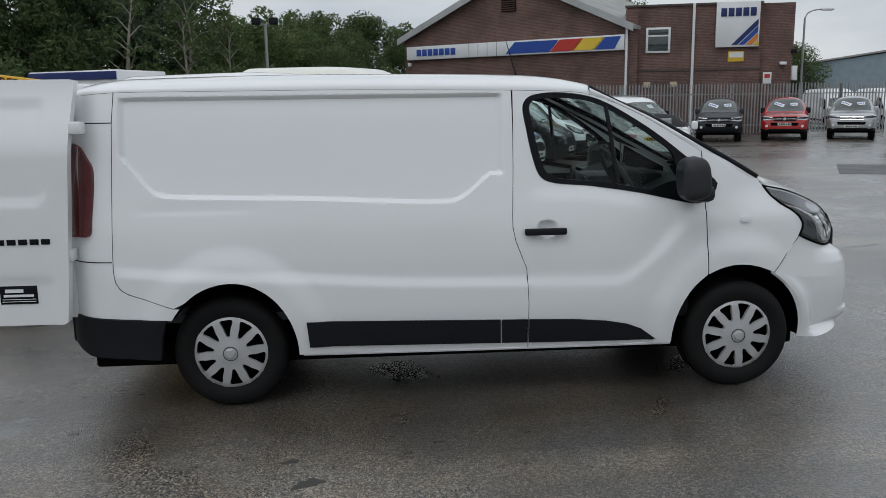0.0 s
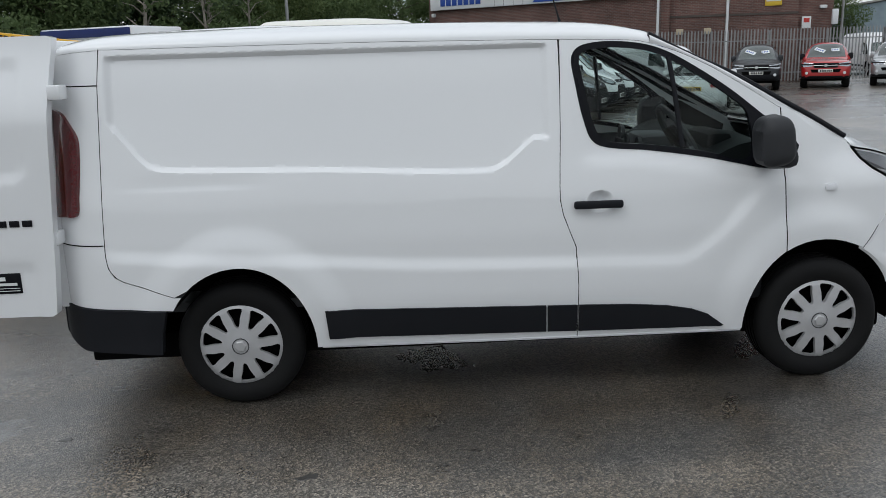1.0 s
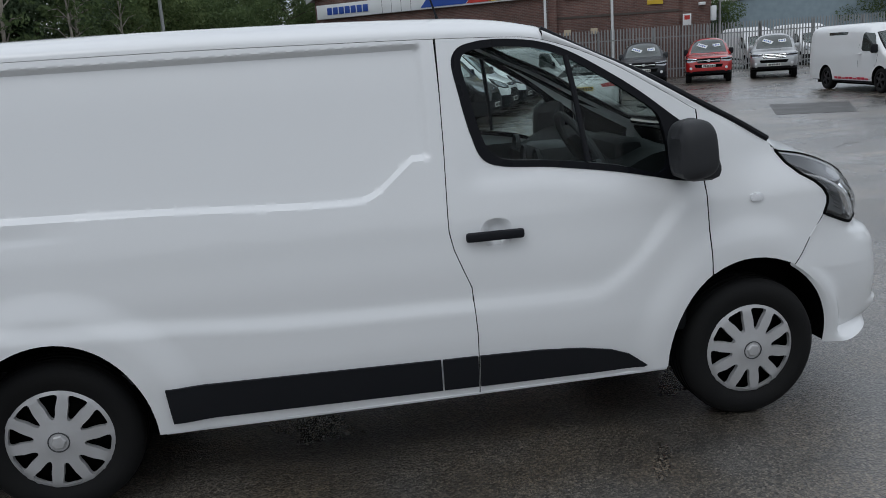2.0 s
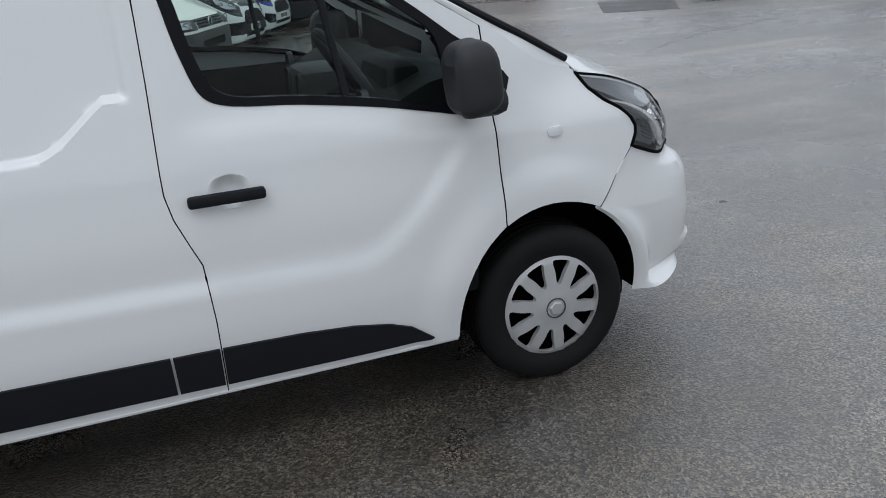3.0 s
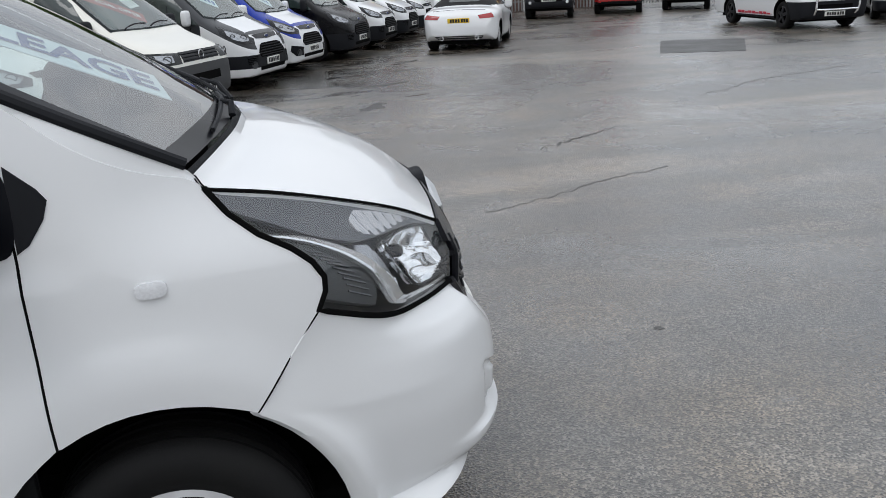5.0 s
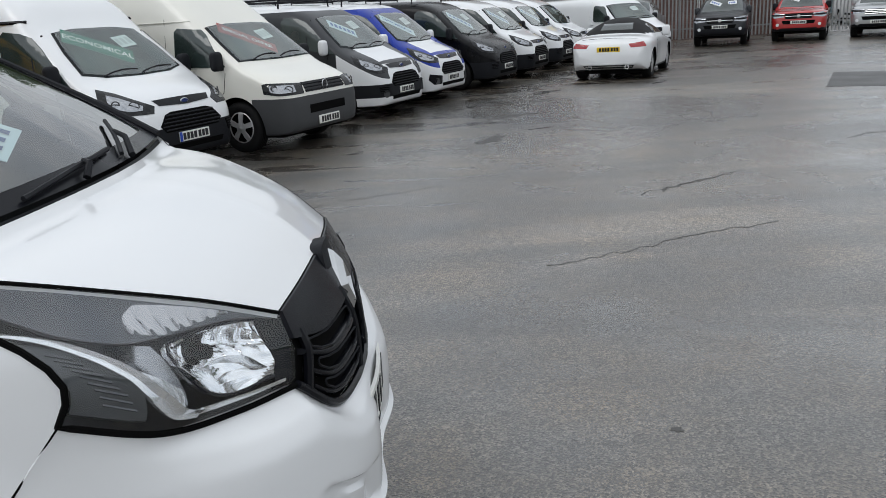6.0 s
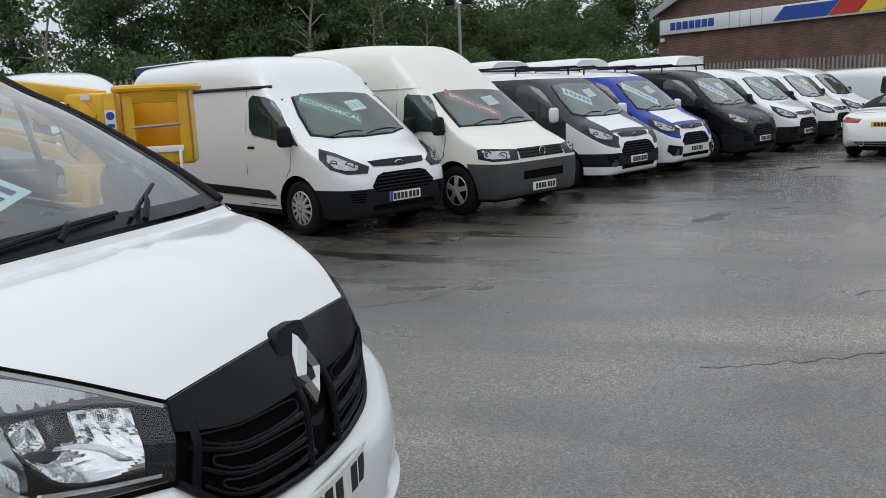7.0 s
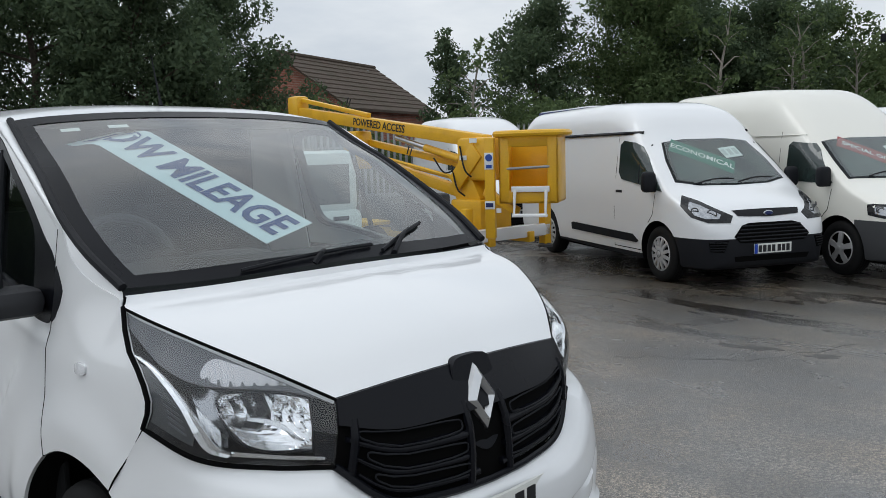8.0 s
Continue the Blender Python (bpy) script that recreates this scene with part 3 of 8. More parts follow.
def side_y(x, z):
    """How far the van's near flank lies inside its widest plane."""
    y = lean(z)
    if x > 2.3:
        y += 0.10 * ((x - 2.3) / 1.19) ** 1.5 + 0.045 * smoothstep(1.05, 1.27, z) * smoothstep(2.95, 3.25, x)
    if x < -0.6:
        y += 0.20 * ((-0.6 - x) / 0.33) ** 2.8
    # sunk upper panel with a sloping lower lip
    side = smoothstep(-0.575, -0.54, x) * smoothstep(1.645, 1.61, x)
    if side > 0:
        y += 0.026 * side * smoothstep(groove_low(x) - 0.010, groove_low(x) + 0.014, z) * smoothstep(1.832, 1.808, z)
        y += 0.004 * smoothstep(0.2, -0.1, abs(x + 0.17) - 0.25) * smoothstep(1.165, 1.172, z) * smoothstep(1.26, 1.18, z)
    # lower fold of the flank, running up through the door
    k = smoothstep(-0.75, -0.5, x) * smoothstep(2.86, 2.60, x)
    y -= 0.018 * k * smoothstep(crease(x) + 0.075, crease(x) - 0.008, z) - 0.004
    # shoulder under the door window
    if x > 1.75:
        belt = 1.255 - 0.16 * max(x - 2.1, 0)
        y += 0.016 * smoothstep(belt - 0.05, belt + 0.02, z) * smoothstep(1.72, 1.9, x) * smoothstep(3.05, 2.8, x)
    # swellings over the wheels
    for cx in (0.035, 3.08):
        r = math.hypot((x - cx) / 0.93, z - 0.33)
        y -= 0.022 * smoothstep(0.66, 0.50, r)
    return y


def on_side(x, z):
    return Vector((x, side_y(x, z), z))


def on_side_out(d):
    return lambda x, z: Vector((x, side_y(x, z) - d, z))


def arch(cx, a_back, a_front, h, lo_back, lo_front, n=26):
    """Points over a wheel, from behind it to before it."""
    a0, a1 = math.pi - math.asin(min((lo_back - 0.33) / h, 1)), math.asin((lo_front - 0.33) / h)
    out = []
    for i in range(n + 1):
        t = a0 + (a1 - a0) * i / n
        c = math.cos(t)
        out.append((cx + (a_front if c > 0 else a_back) * c, 0.33 + h * math.sin(t)))
    return out


ARCH_R = arch(0.035, 0.40, 0.372, 0.44, 0.56, 0.325)
ARCH_F = arch(3.08, 0.415, 0.465, 0.450, 0.318, 0.288)
DOOR_REAR = [(1.776, 0.315), (1.776, 0.60), (1.765, 0.803), (1.737, 0.872), (1.700, 0.970), (1.684, 1.05), (1.684, 1.12), (1.693, 1.40), (1.696, 1.60)]
REAR_SEAM = [(-0.590, 1.862), (-0.602, 1.687), (-0.616, 1.106), (-0.622, 0.86), (-0.612, 0.79), (-0.585, 0.745), (-0.54, 0.718), (-0.292, 0.632)]
LAMP_EDGE = [(3.262, 1.252), (3.308, 1.190), (3.37, 1.138), (3.44, 1.098), (3.485, 1.06), (3.509, 1.02), (3.508, 0.985), (3.487, 0.940)]
BUMPER_SEAM = [(3.487, 0.940), (3.40, 0.828), (3.318, 0.721)]
front_arch_back = [p for p in ARCH_F if p[0] < 2.885]
front_arch_top = [p for p in ARCH_F if 2.885 <= p[0] <= 3.316]
front_arch_fore = [p for p in ARCH_F if p[0] > 3.316]


def van_roof(x, k):
    """The roof: k = 0 at the top of the near flank, 1 at the middle."""
    ze, ye = van_top(x), side_y(x, van_top(x))
    zc = curve1([(-0.93, 1.90), (-0.6, 1.953), (0.5, 1.970), (1.3, 1.964), (1.8, 1.952), (2.0, 1.936), (2.2, 1.897)])(x)
    a = k * math.pi / 2
    return Vector((x, ye + (VAN_MID - ye) * (1 - math.cos(a) ** (2 / 2.5)), ze + (zc - ze) * math.sin(a) ** (2 / 2.5)))


K0 = 0.22                 # where the screen's corner meets the roof section
XF = 2.165


def roof_front(k):
    return XF + 0.07 * max(0.0, (k - K0) / (1 - K0)) ** 0.8


W0 = van_roof(XF, K0)
SCREEN_EDGE = spline([W0, (2.38, 0.190, 1.742), (2.60, 0.168, 1.642), (2.868, side_y(2.868, 1.488) + 0.006, 1.494), (3.05, 0.146, 1.396), (3.224, 0.180, 1.300)], 40)
HLR = on_side(*LAMP_EDGE[0])
HLB = on_side(*LAMP_EDGE[-1])
HLIN, HLIB, GRLOW = Vector((3.868, 0.500, 1.016)), Vector((3.896, 0.468, 0.832)), Vector((3.965, 0.60, 0.712))


def flip(p):
    return Vector((p[0], 2 * VAN_MID - p[1], p[2]))


def both(points):
    """A curve over the full width from one half, which ends in the middle."""
    ps = spline(points, 30)
    return at_length(ps + [flip(p) for p in ps[-2::-1]])


def build_van():
    van = thing("van", "white panel van with black mouldings and rear door open", "van")
    P = lambda name, bm, mat, label="", parent=van: part(name, bm, mat, parent, label)

    def pair(name, bm, mat, label="", parent=van):
        """The part on the near side and its twin on the far side."""
        c = mirrored(bm, VAN_MID)
        a = part(name, bm, mat, parent, label)
        part(name, c, mat, parent, label)
        return a

    inward = (0, 0.014, 0)
    # cargo flank
    top = [(x, van_top(x)) for x in np.linspace(1.694, -0.58, 40)]
    flank = DOOR_REAR + top[:-1] + REAR_SEAM + ARCH_R[3:] + [(0.41, 0.322), (1.0, 0.318)]
    folds = [[(x, groove_low(x) + d) for x in np.linspace(-0.53, 1.55, 150)] for d in (-0.010, 0.002, 0.014)]
    folds += [[(x, z) for x in np.linspace(-0.53, 1.60, 140)] for z in (1.808, 1.820, 1.832)]
    folds += [[(x, crease(x) + d) for x in np.linspace(0.62, 1.66, 70)] for d in (-0.008, 0.012)]
    pair("side_panel", face_out(sheet_bm(inset(flank, 0.002), on_side, 0.0125, rim=inward, edge=0.0125, lines=folds), (0, -1, 0)), white_paint)
    # rear corner
    corner = [(-0.590, 1.862)] + [(x, van_top(x)) for x in np.linspace(-0.62, -0.90, 9)] + [(-0.905, 1.5), (-0.905, 0.585), (-0.325, 0.562)] + ARCH_R[:3] + REAR_SEAM[::-1][:-1]
    pair("rear_corner", face_out(sheet_bm(inset(corner, 0.002), on_side, 0.04, rim=inward, edge=0.02), (0, -1, 0)), white_paint)
    for zs, x1 in ((0.907, -0.628), (1.691, -0.604)):
        P("panel_gap", tube_bm([on_side(x, zs) - Vector((0, 0.0005, 0)) for x in np.linspace(-0.92, x1, 14)], 0.003, 6), seam_black)
    for pts in (REAR_SEAM, DOOR_REAR, [(1.696, 1.6), (1.694, 1.843)], [(2.851, 1.470), (2.868, 1.164), (2.882, 0.729)], BUMPER_SEAM):
        r = 0.003 if pts is BUMPER_SEAM else 0.0045
        pair("panel_gap", tube_bm([on_side(p.x, p.y) + Vector((0, 0.0035 if r > 0.004 else 0.002, 0)) for p in along(pts, 0.03)], r, 6), seam_black)
    # roof
    pair("roof", grid_bm(lambda u, v: van_roof(-0.93 + (roof_front(v) + 0.93) * u, v), 60, 22, out=(0, 0, 1)), white_paint)
    # door with its window and the hole of the handle cup
    cup = [p.to_2d() for p in spline([(1.815, 1.03), (1.835, 1.075), (1.89, 1.095), (1.945, 1.075), (1.965, 1.03), (1.945, 0.985), (1.89, 0.972), (1.835, 0.985)], 40, True)]
    frame_out = [p.to_2d() for p in spline([(1.759, 1.755), (1.790, 1.802), (1.86, 1.824), (1.985, 1.830), (2.153, 1.808), (2.268, 1.766), (2.441, 1.667), (2.588, 1.570), (2.74, 1.452),
                                            (2.862, 1.352), (2.862, 1.170), (2.797, 1.160), (2.62, 1.196), (2.456, 1.232), (2.165, 1.278), (1.905, 1.309), (1.852, 1.345), (1.812, 1.45), (1.777, 1.613)], 90, True)]
    low_front = front_arch_back
    door = ([(1.776, 0.315), (2.66, 0.312)] + low_front + [(2.882, 0.729), (2.868, 1.164), (2.851, 1.470)]
            + [(x, van_top(x)) for x in np.linspace(2.84, 1.70, 26)] + DOOR_REAR[::-1][:-1])
    pair("door", face_out(sheet_bm(inset(door, 0.002), on_side, 0.03, holes=[frame_out, inset(cup, 0.004)], rim=inward, edge=0.018), (0, -1, 0)), white_paint)
    glass_out = inset([p.to_2d() for p in spline([(1.80, 1.752), (1.825, 1.782), (1.90, 1.795), (2.0, 1.797), (2.15, 1.778), (2.262, 1.735), (2.43, 1.637), (2.575, 1.538), (2.66, 1.468),
                                                   (2.685, 1.40), (2.70, 1.25), (2.66, 1.212), (2.456, 1.262), (2.165, 1.308), (1.95, 1.332), (1.895, 1.365), (1.855, 1.46), (1.822, 1.613)], 80, True)], 0.0)
    pair("window_frame", face_out(sheet_bm(inset(frame_out, 0.001), on_side_out(0.003), 0.03, holes=[glass_out], rim=(0, 0.03, 0), edge=0.016), (0, -1, 0)), material("border_black", (0.006, 0.0065, 0.009), 0.22, spec=0.14, stain=0.1), "black window surround")
    w = sheet_bm(glass_out, on_side_out(-0.012), 0.06, edge=0.03)
    g = pair("window_pane", face_out(w, (0, -1, 0)), side_glass, "clear side window")
    for o in van.children:
        if o.name.startswith("window_pane"):
            o.visible_shadow = False
    pair("window_divider", tube_bm([on_side(x, z) + Vector((0, 0.004, 0)) for x, z in ((2.262, 1.742), (2.285, 1.6), (2.305, 1.45), (2.325, 1.29))], 0.013, 8), black_plastic)
    # A-pillar between door and screen
    pil = coons(at_length(SCREEN_EDGE[:33]), at_length([on_side(x, van_top(x)) for x in np.linspace(XF, 2.851, 24)]),
                at_length([van_roof(XF, K0 * (1 - i / 12)) for i in range(13)]), at_length([SCREEN_EDGE[32], on_side(2.851, 1.470)]),
                lambda u, v: Vector((0, -0.012, 0.012)) * math.sin(math.pi * v) * (1 - u))
    pair("front_pillar", grid_bm(pil, 30, 8, out=(0.3, -1, 0.5)), white_paint)
    # mirror foot on the wing
    tri = [(2.872, 1.352), (2.93, 1.30), (2.948, 1.275), (2.935, 1.235), (2.90, 1.185), (2.874, 1.168)]
    pair("mirror_sail", face_out(sheet_bm(tri, on_side_out(0.003), 0.03, rim=(0, 0.012, 0)), (0, -1, 0)), black_plastic, "black mirror sail on the wing")
    # wing
    ridge = [on_side(2.853, 1.472)] + [Vector(p) for p in SCREEN_EDGE if p.x > 2.868] + [Vector((3.243, 0.184, 1.282)), Vector((3.254, 0.160, 1.268)), HLR]
    drop = [0.05 * math.sin(math.pi * i / (len(ridge) - 1)) ** 1.2 for i in range(len(ridge))]
    wing_top = [(p.x, p.z - d) for p, d in zip(ridge, drop)][1:-1]
    rim_low = [on_side(p.x, p.z - d - 0.015) + Vector((0, 0.003, 0)) for p, d in zip(ridge, drop)]

    def roll(u, v):
        i = min(int(u * (len(ridge) - 1)), len(ridge) - 2)
        f = u * (len(ridge) - 1) - i
        a, b = rim_low[i].lerp(rim_low[i + 1], f), ridge[i].lerp(ridge[i + 1], f)
        c = Vector((a.x, a.y + 0.010, b.z - 0.012))
        return a.lerp(c, v).lerp(c.lerp(b, v), v)
    pair("wing_shoulder", grid_bm(roll, 24, 8, out=(0, -1, 1)), white_paint)
    wing = [(2.884, 0.731), (2.870, 1.164), (2.853, 1.470)] + wing_top + LAMP_EDGE + BUMPER_SEAM[1:] + front_arch_top[::-1]
    pair("wing", face_out(sheet_bm(inset(wing, 0.002), on_side, 0.028, rim=inward, edge=0.016), (0, -1, 0)), white_paint)
    rep = [(3.125 + 0.034 * math.copysign(abs(math.cos(a)) ** 0.6, math.cos(a)), 1.056 + 0.018 * math.copysign(abs(math.sin(a)) ** 0.6, math.sin(a))) for a in np.linspace(0, 2 * math.pi, 25)[:-1]]
    pair("side_repeater", face_out(sheet_bm(rep, lambda x, z: Vector((x, side_y(x, z) - 0.012 + 5.0 * ((x - 3.125) ** 2 + (z - 1.056) ** 2), z)), 0.01, rim=(0, 0.014, 0), edge=0.006), (0, -1, 0)), white_lens, "clear indicator lens on the wing")
    # bonnet
    rear_r = Vector((3.243, 0.184, 1.282))
    bonnet_rear = both([rear_r, (3.288, 0.44, 1.284), (3.340, 0.72, 1.295), (3.362, VAN_MID, 1.300)])
    bonnet_front = both([HLIN, (3.893, 0.70, 1.032), (3.908, VAN_MID, 1.042)])
    lamp_top = spline([HLR, (3.41, 0.196, 1.222), (3.58, 0.275, 1.165), (3.735, 0.378, 1.098), HLIN], 30)
    bside = at_length([rear_r, rear_r.lerp(HLR, 0.5)] + lamp_top)
    fside = at_length([flip(p) for p in [rear_r, rear_r.lerp(HLR, 0.5)] + lamp_top])
    bon = coons(bonnet_rear, bonnet_front, bside, fside, lambda u, v: (0, 0, 0.024 * math.sin(math.pi * v) * math.sin(math.pi * u) ** 0.6))
    P("bonnet", grid_bm(bon, 40, 26, rim=(0, 0, -0.02), out=(0.3, 0, 1)), white_paint)
    P("bonnet_gap", tube_bm([bon(0, v) + Vector((0, 0, -0.004)) for v in np.linspace(0.0, 1, 40)], 0.005, 6), seam_black)
    P("bonnet_gap", tube_bm([bon(1, v) + Vector((0, 0, -0.004)) for v in np.linspace(0.0, 1, 40)], 0.005, 6), seam_black)
    P("bonnet_gap", tube_bm([bon(u, 1) + Vector((0.002, 0, -0.004)) for u in np.linspace(0.0, 1, 40)], 0.005, 6), seam_black)
    # windscreen
    edge_r = at_length(SCREEN_EDGE)
    edge_l = at_length([flip(p) for p in SCREEN_EDGE])
    ks = np.linspace(K0, 1, 20)
    tops = [van_roof(roof_front(k), k) for k in ks]
    screen_top = at_length(tops + [flip(p) for p in tops[-2::-1]])
    se = SCREEN_EDGE[-1]
    screen_low = both([se, (3.264, 0.44, 1.296), (3.315, 0.72, 1.305), (3.337, VAN_MID, 1.310)])
    scr = coons(screen_top, screen_low, edge_r, edge_l, lambda u, v: Vector((0.5, 0, 0.8)) * 0.045 * math.sin(math.pi * u) ** 0.7 * math.sin(math.pi * v))
    back = Vector((-0.004, 0, -0.006))
    pane = P("windscreen", grid_bm(lambda u, v: scr(u, v), 32, 20, u0=0.043, u1=0.957, v0=0.050, v1=0.952, out=(1, 0, 1)), screen_glass, "raked clear windscreen")
    pane.visible_shadow = False
    rims = bmesh.new()
    for u0, u1, v0, v1 in ((0, 0.045, 0, 1), (0.955, 1, 0, 1), (0.045, 0.955, 0, 0.053), (0.045, 0.955, 0.948, 1)):
        b = grid_bm(lambda u, v: scr(u, v) + Vector((0.0015, 0, 0.0025)), 30 if u1 - u0 > 0.5 else 3, 24 if v1 - v0 > 0.5 else 4, u0=u0, u1=u1, v0=v0, v1=v1, out=(1, 0, 1))
        me = bpy.data.meshes.new("tmp")
        b.to_mesh(me)
        b.free()
        rims.from_mesh(me)
        bpy.data.meshes.remove(me)
    P("windscreen_border", rims, material("border_black", (0.006, 0.0065, 0.009), 0.22, spec=0.14, stain=0.1), "black border of the windscreen")
    pair("screen_seal", tube_bm([p + Vector((0.004, 0.004, 0.006)) for p in SCREEN_EDGE], 0.015, 8), black_plastic, "black rubber seal beside the screen")
    for u0, u1 in ((0.10, 0.145), (0.215, 0.265)):
        part("screen_sticker", grid_bm(lambda u, v: scr(u0 + (u1 - u0) * u, 0.098 + 0.022 * v) + back * 0.4, 4, 2, rim=(-0.001, 0, -0.001), out=(1, 0, 1)), paper_white, van, "small white sticker behind the screen")
    # cowl under the wipers
    P("cowl", grid_bm(lambda u, v: screen_low(u).lerp(bonnet_rear(u), v) + Vector((0, 0, -0.012 - 0.01 * math.sin(math.pi * v))), 30, 4, out=(0, 0, 1)), black_plastic)
    # wipers

    def wiper(root, tip0, tip1, mid):
        arm = P("wiper_arm", tube_bm([scr(*root) + Vector((0.01, 0, 0.012)), scr((root[0] + mid[0]) / 2, (root[1] + mid[1]) / 2) + Vector((0.02, 0, 0.035)), scr(*mid) + Vector((0.012, 0, 0.022))], [0.011, 0.009, 0.007], 8), black_plastic, "black wiper arm")
        part("wiper_blade", tube_bm([scr(tip0[0] + (tip1[0] - tip0[0]) * k, tip0[1] + (tip1[1] - tip0[1]) * k) + Vector((0.006, 0, 0.012 + 0.006 * math.sin(math.pi * k))) for k in np.linspace(0, 1, 12)], 0.0075, 6), black_plastic, arm)
    wiper((0.40, 1.01), (0.24, 0.99), (0.58, 0.955), (0.44, 0.965))
    wiper((0.63, 1.0), (0.60, 0.985), (0.80, 0.87), (0.71, 0.92))
    # headlamp
    low = spline([HLB, (3.66, 0.185, 0.872), (3.79, 0.33, 0.842), HLIB], 24)
    rear = [on_side(x, z) for x, z in LAMP_EDGE]
    lens = coons(at_length(lamp_top), at_length(low), at_length(rear), at_length([HLIN, HLIN.lerp(HLIB, 0.5) + Vector((0.02, -0.004, 0)), HLIB]),
                 lambda u, v: Vector((0.5, -0.55, 0.2)) * 0.035 * math.sin(math.pi * u) * math.sin(math.pi * v))

    def deep(d):
        return lambda u, v: lens(u, v) + Vector((-0.75, 0.6, -0.15)) * (0.003 + 0.12 * d + 0.88 * d * (math.sin(math.pi * min(max(u, 0.0), 1)) ** 0.5 * math.sin(math.pi * v) ** 0.5))
    for sgn in (0, 1):
        fl = (lambda b: mirrored(b, VAN_MID)) if sgn else (lambda b: b)
        lamp = part("headlamp", fl(grid_bm(deep(0.15), 26, 16, out=(1, -1, 0.3))), material("lamp_housing", (0.018, 0.019, 0.022), 0.35, metal=0.2, stain=0.2, stain_scale=9), van, "clear headlamp with chrome reflector")
        pl = part("lens", fl(grid_bm(lens, 30, 18, out=(1, -1, 0.3))), lamp_glass, lamp, "clear lens")
        pl.visible_shadow = False
        def patch(u0, u1, lo, hi, d, nu=20, nv=6, wave=None):
            def f(u, v):
                uu = u0 + (u1 - u0) * u
                vv = lo(uu) + (hi(uu) - lo(uu)) * v
                return deep(d + (wave(u, v) if wave else 0.0))(uu, vv)
            return grid_bm(f, nu, nv, rim=(-0.012, 0.008, -0.006), out=(1, -1, 0.3))
        band_low = curve1([(0.0, 0.12), (0.1, 0.24), (0.22, 0.36), (0.35, 0.39), (0.5, 0.345), (0.67, 0.25), (0.85, 0.14), (1.0, 0.10)])
        part("upper_band", fl(patch(0.02, 0.97, lambda u: 0.025, band_low, 0.022, 30, 6)), material("lamp_band", (0.085, 0.09, 0.10), 0.28, metal=0.4, coat=0.6, stain=0.15, stain_scale=12), lamp, "grey upper band of the lamp")
        ind_top = curve1([(0.42, 0.27), (0.45, 0.17), (0.51, 0.09), (0.64, 0.08), (0.80, 0.09)])
        ind_low = curve1([(0.42, 0.31), (0.50, 0.325), (0.60, 0.27), (0.71, 0.18), (0.80, 0.105)])
        part("indicator", fl(patch(0.422, 0.795, ind_top, ind_low, 0.012, 40, 6, lambda u, v: 0.012 * abs(math.sin(22 * u)) * (0.4 + 0.6 * v))), material("ribbed_clear", (0.50, 0.50, 0.51), 0.12, metal=0.9, coat=0.5), lamp, "ribbed clear indicator", smooth=False)
        sc = spline([(0.03, 0.38), (0.14, 0.41), (0.22, 0.51), (0.28, 0.63), (0.335, 0.79), (0.41, 0.895), (0.50, 0.92)], 30)
        wide = [0.045 + 0.055 * min(i / 9, 1) - 0.06 * max(0, i - 20) / 12 for i in range(len(sc))]

        def strip(u, v):
            i = min(int(u * (len(sc) - 1)), len(sc) - 2)
            p = sc[i].lerp(sc[i + 1], u * (len(sc) - 1) - i)
            w = wide[i] * (v - 0.5)
            return deep(0.012 - 0.02 * abs(v - 0.5))(p.x + w * 0.55, p.y - w * 0.8)
        part("chrome_strip", fl(grid_bm(strip, 30, 4, rim=(-0.012, 0.01, -0.004), out=(1, -1, 0.3))), material("bright_chrome", (0.93, 0.94, 0.95), 0.16, metal=0.85), lamp, "curved chrome strip")
        part("lower_bar", fl(patch(0.50, 0.95, lambda u: 0.885 - 0.05 * (u - 0.5), lambda u: 0.925 - 0.05 * (u - 0.5), 0.012, 20, 3)), MATS["bright_chrome"], lamp, "thin chrome bar")
        part("side_panel_insert", fl(patch(0.03, 0.30, lambda u: 0.47 + 0.5 * max(u - 0.1, 0), lambda u: 0.93, 0.036, 10, 8)), material("insert_grey", (0.085, 0.09, 0.095), 0.4, metal=0.3), lamp)
        fins = bmesh.new()
        for k in range(9):
            v = 0.56 + 0.038 * k
            tube_bm([deep(0.03)(0.075 + 0.008 * k, v), deep(0.03)(0.155 + 0.013 * k, v + 0.012)], 0.003, 5, bm=fins)
        part("fins", fl(fins), MATS["lamp_band"], lamp, "row of thin grey fins")
        # side reflector between the strip and the bowl
        part("side_reflector", fl(patch(0.33, 0.475, lambda u: 0.42, lambda u: min(0.55 + 2.6 * (u - 0.31), 0.88), 0.055, 14, 10, lambda u, v: 0.02 * math.sin(math.pi * u))), material("satin_reflector", (0.42, 0.43, 0.45), 0.2, metal=0.95, stain=0.1, stain_scale=20), lamp, "satin reflector beside the bowl")
        part("reflector_ribs", fl(patch(0.345, 0.45, lambda u: 0.62 + 1.3 * (u - 0.345), lambda u: 0.76 + 1.3 * (u - 0.345), 0.03, 36, 3, lambda u, v: 0.008 * abs(math.sin(26 * u)))), MATS["bright_chrome"], lamp, "row of bright ribs", smooth=False)
        # bowl: a fluted upper half over a plain lower half
        bowl_top = curve1([(0.47, 0.50), (0.50, 0.40), (0.56, 0.35), (0.67, 0.27), (0.80, 0.19), (0.885, 0.15)])
        bowl_low = curve1([(0.47, 0.62), (0.50, 0.74), (0.56, 0.82), (0.67, 0.85), (0.80, 0.82), (0.885, 0.80)])

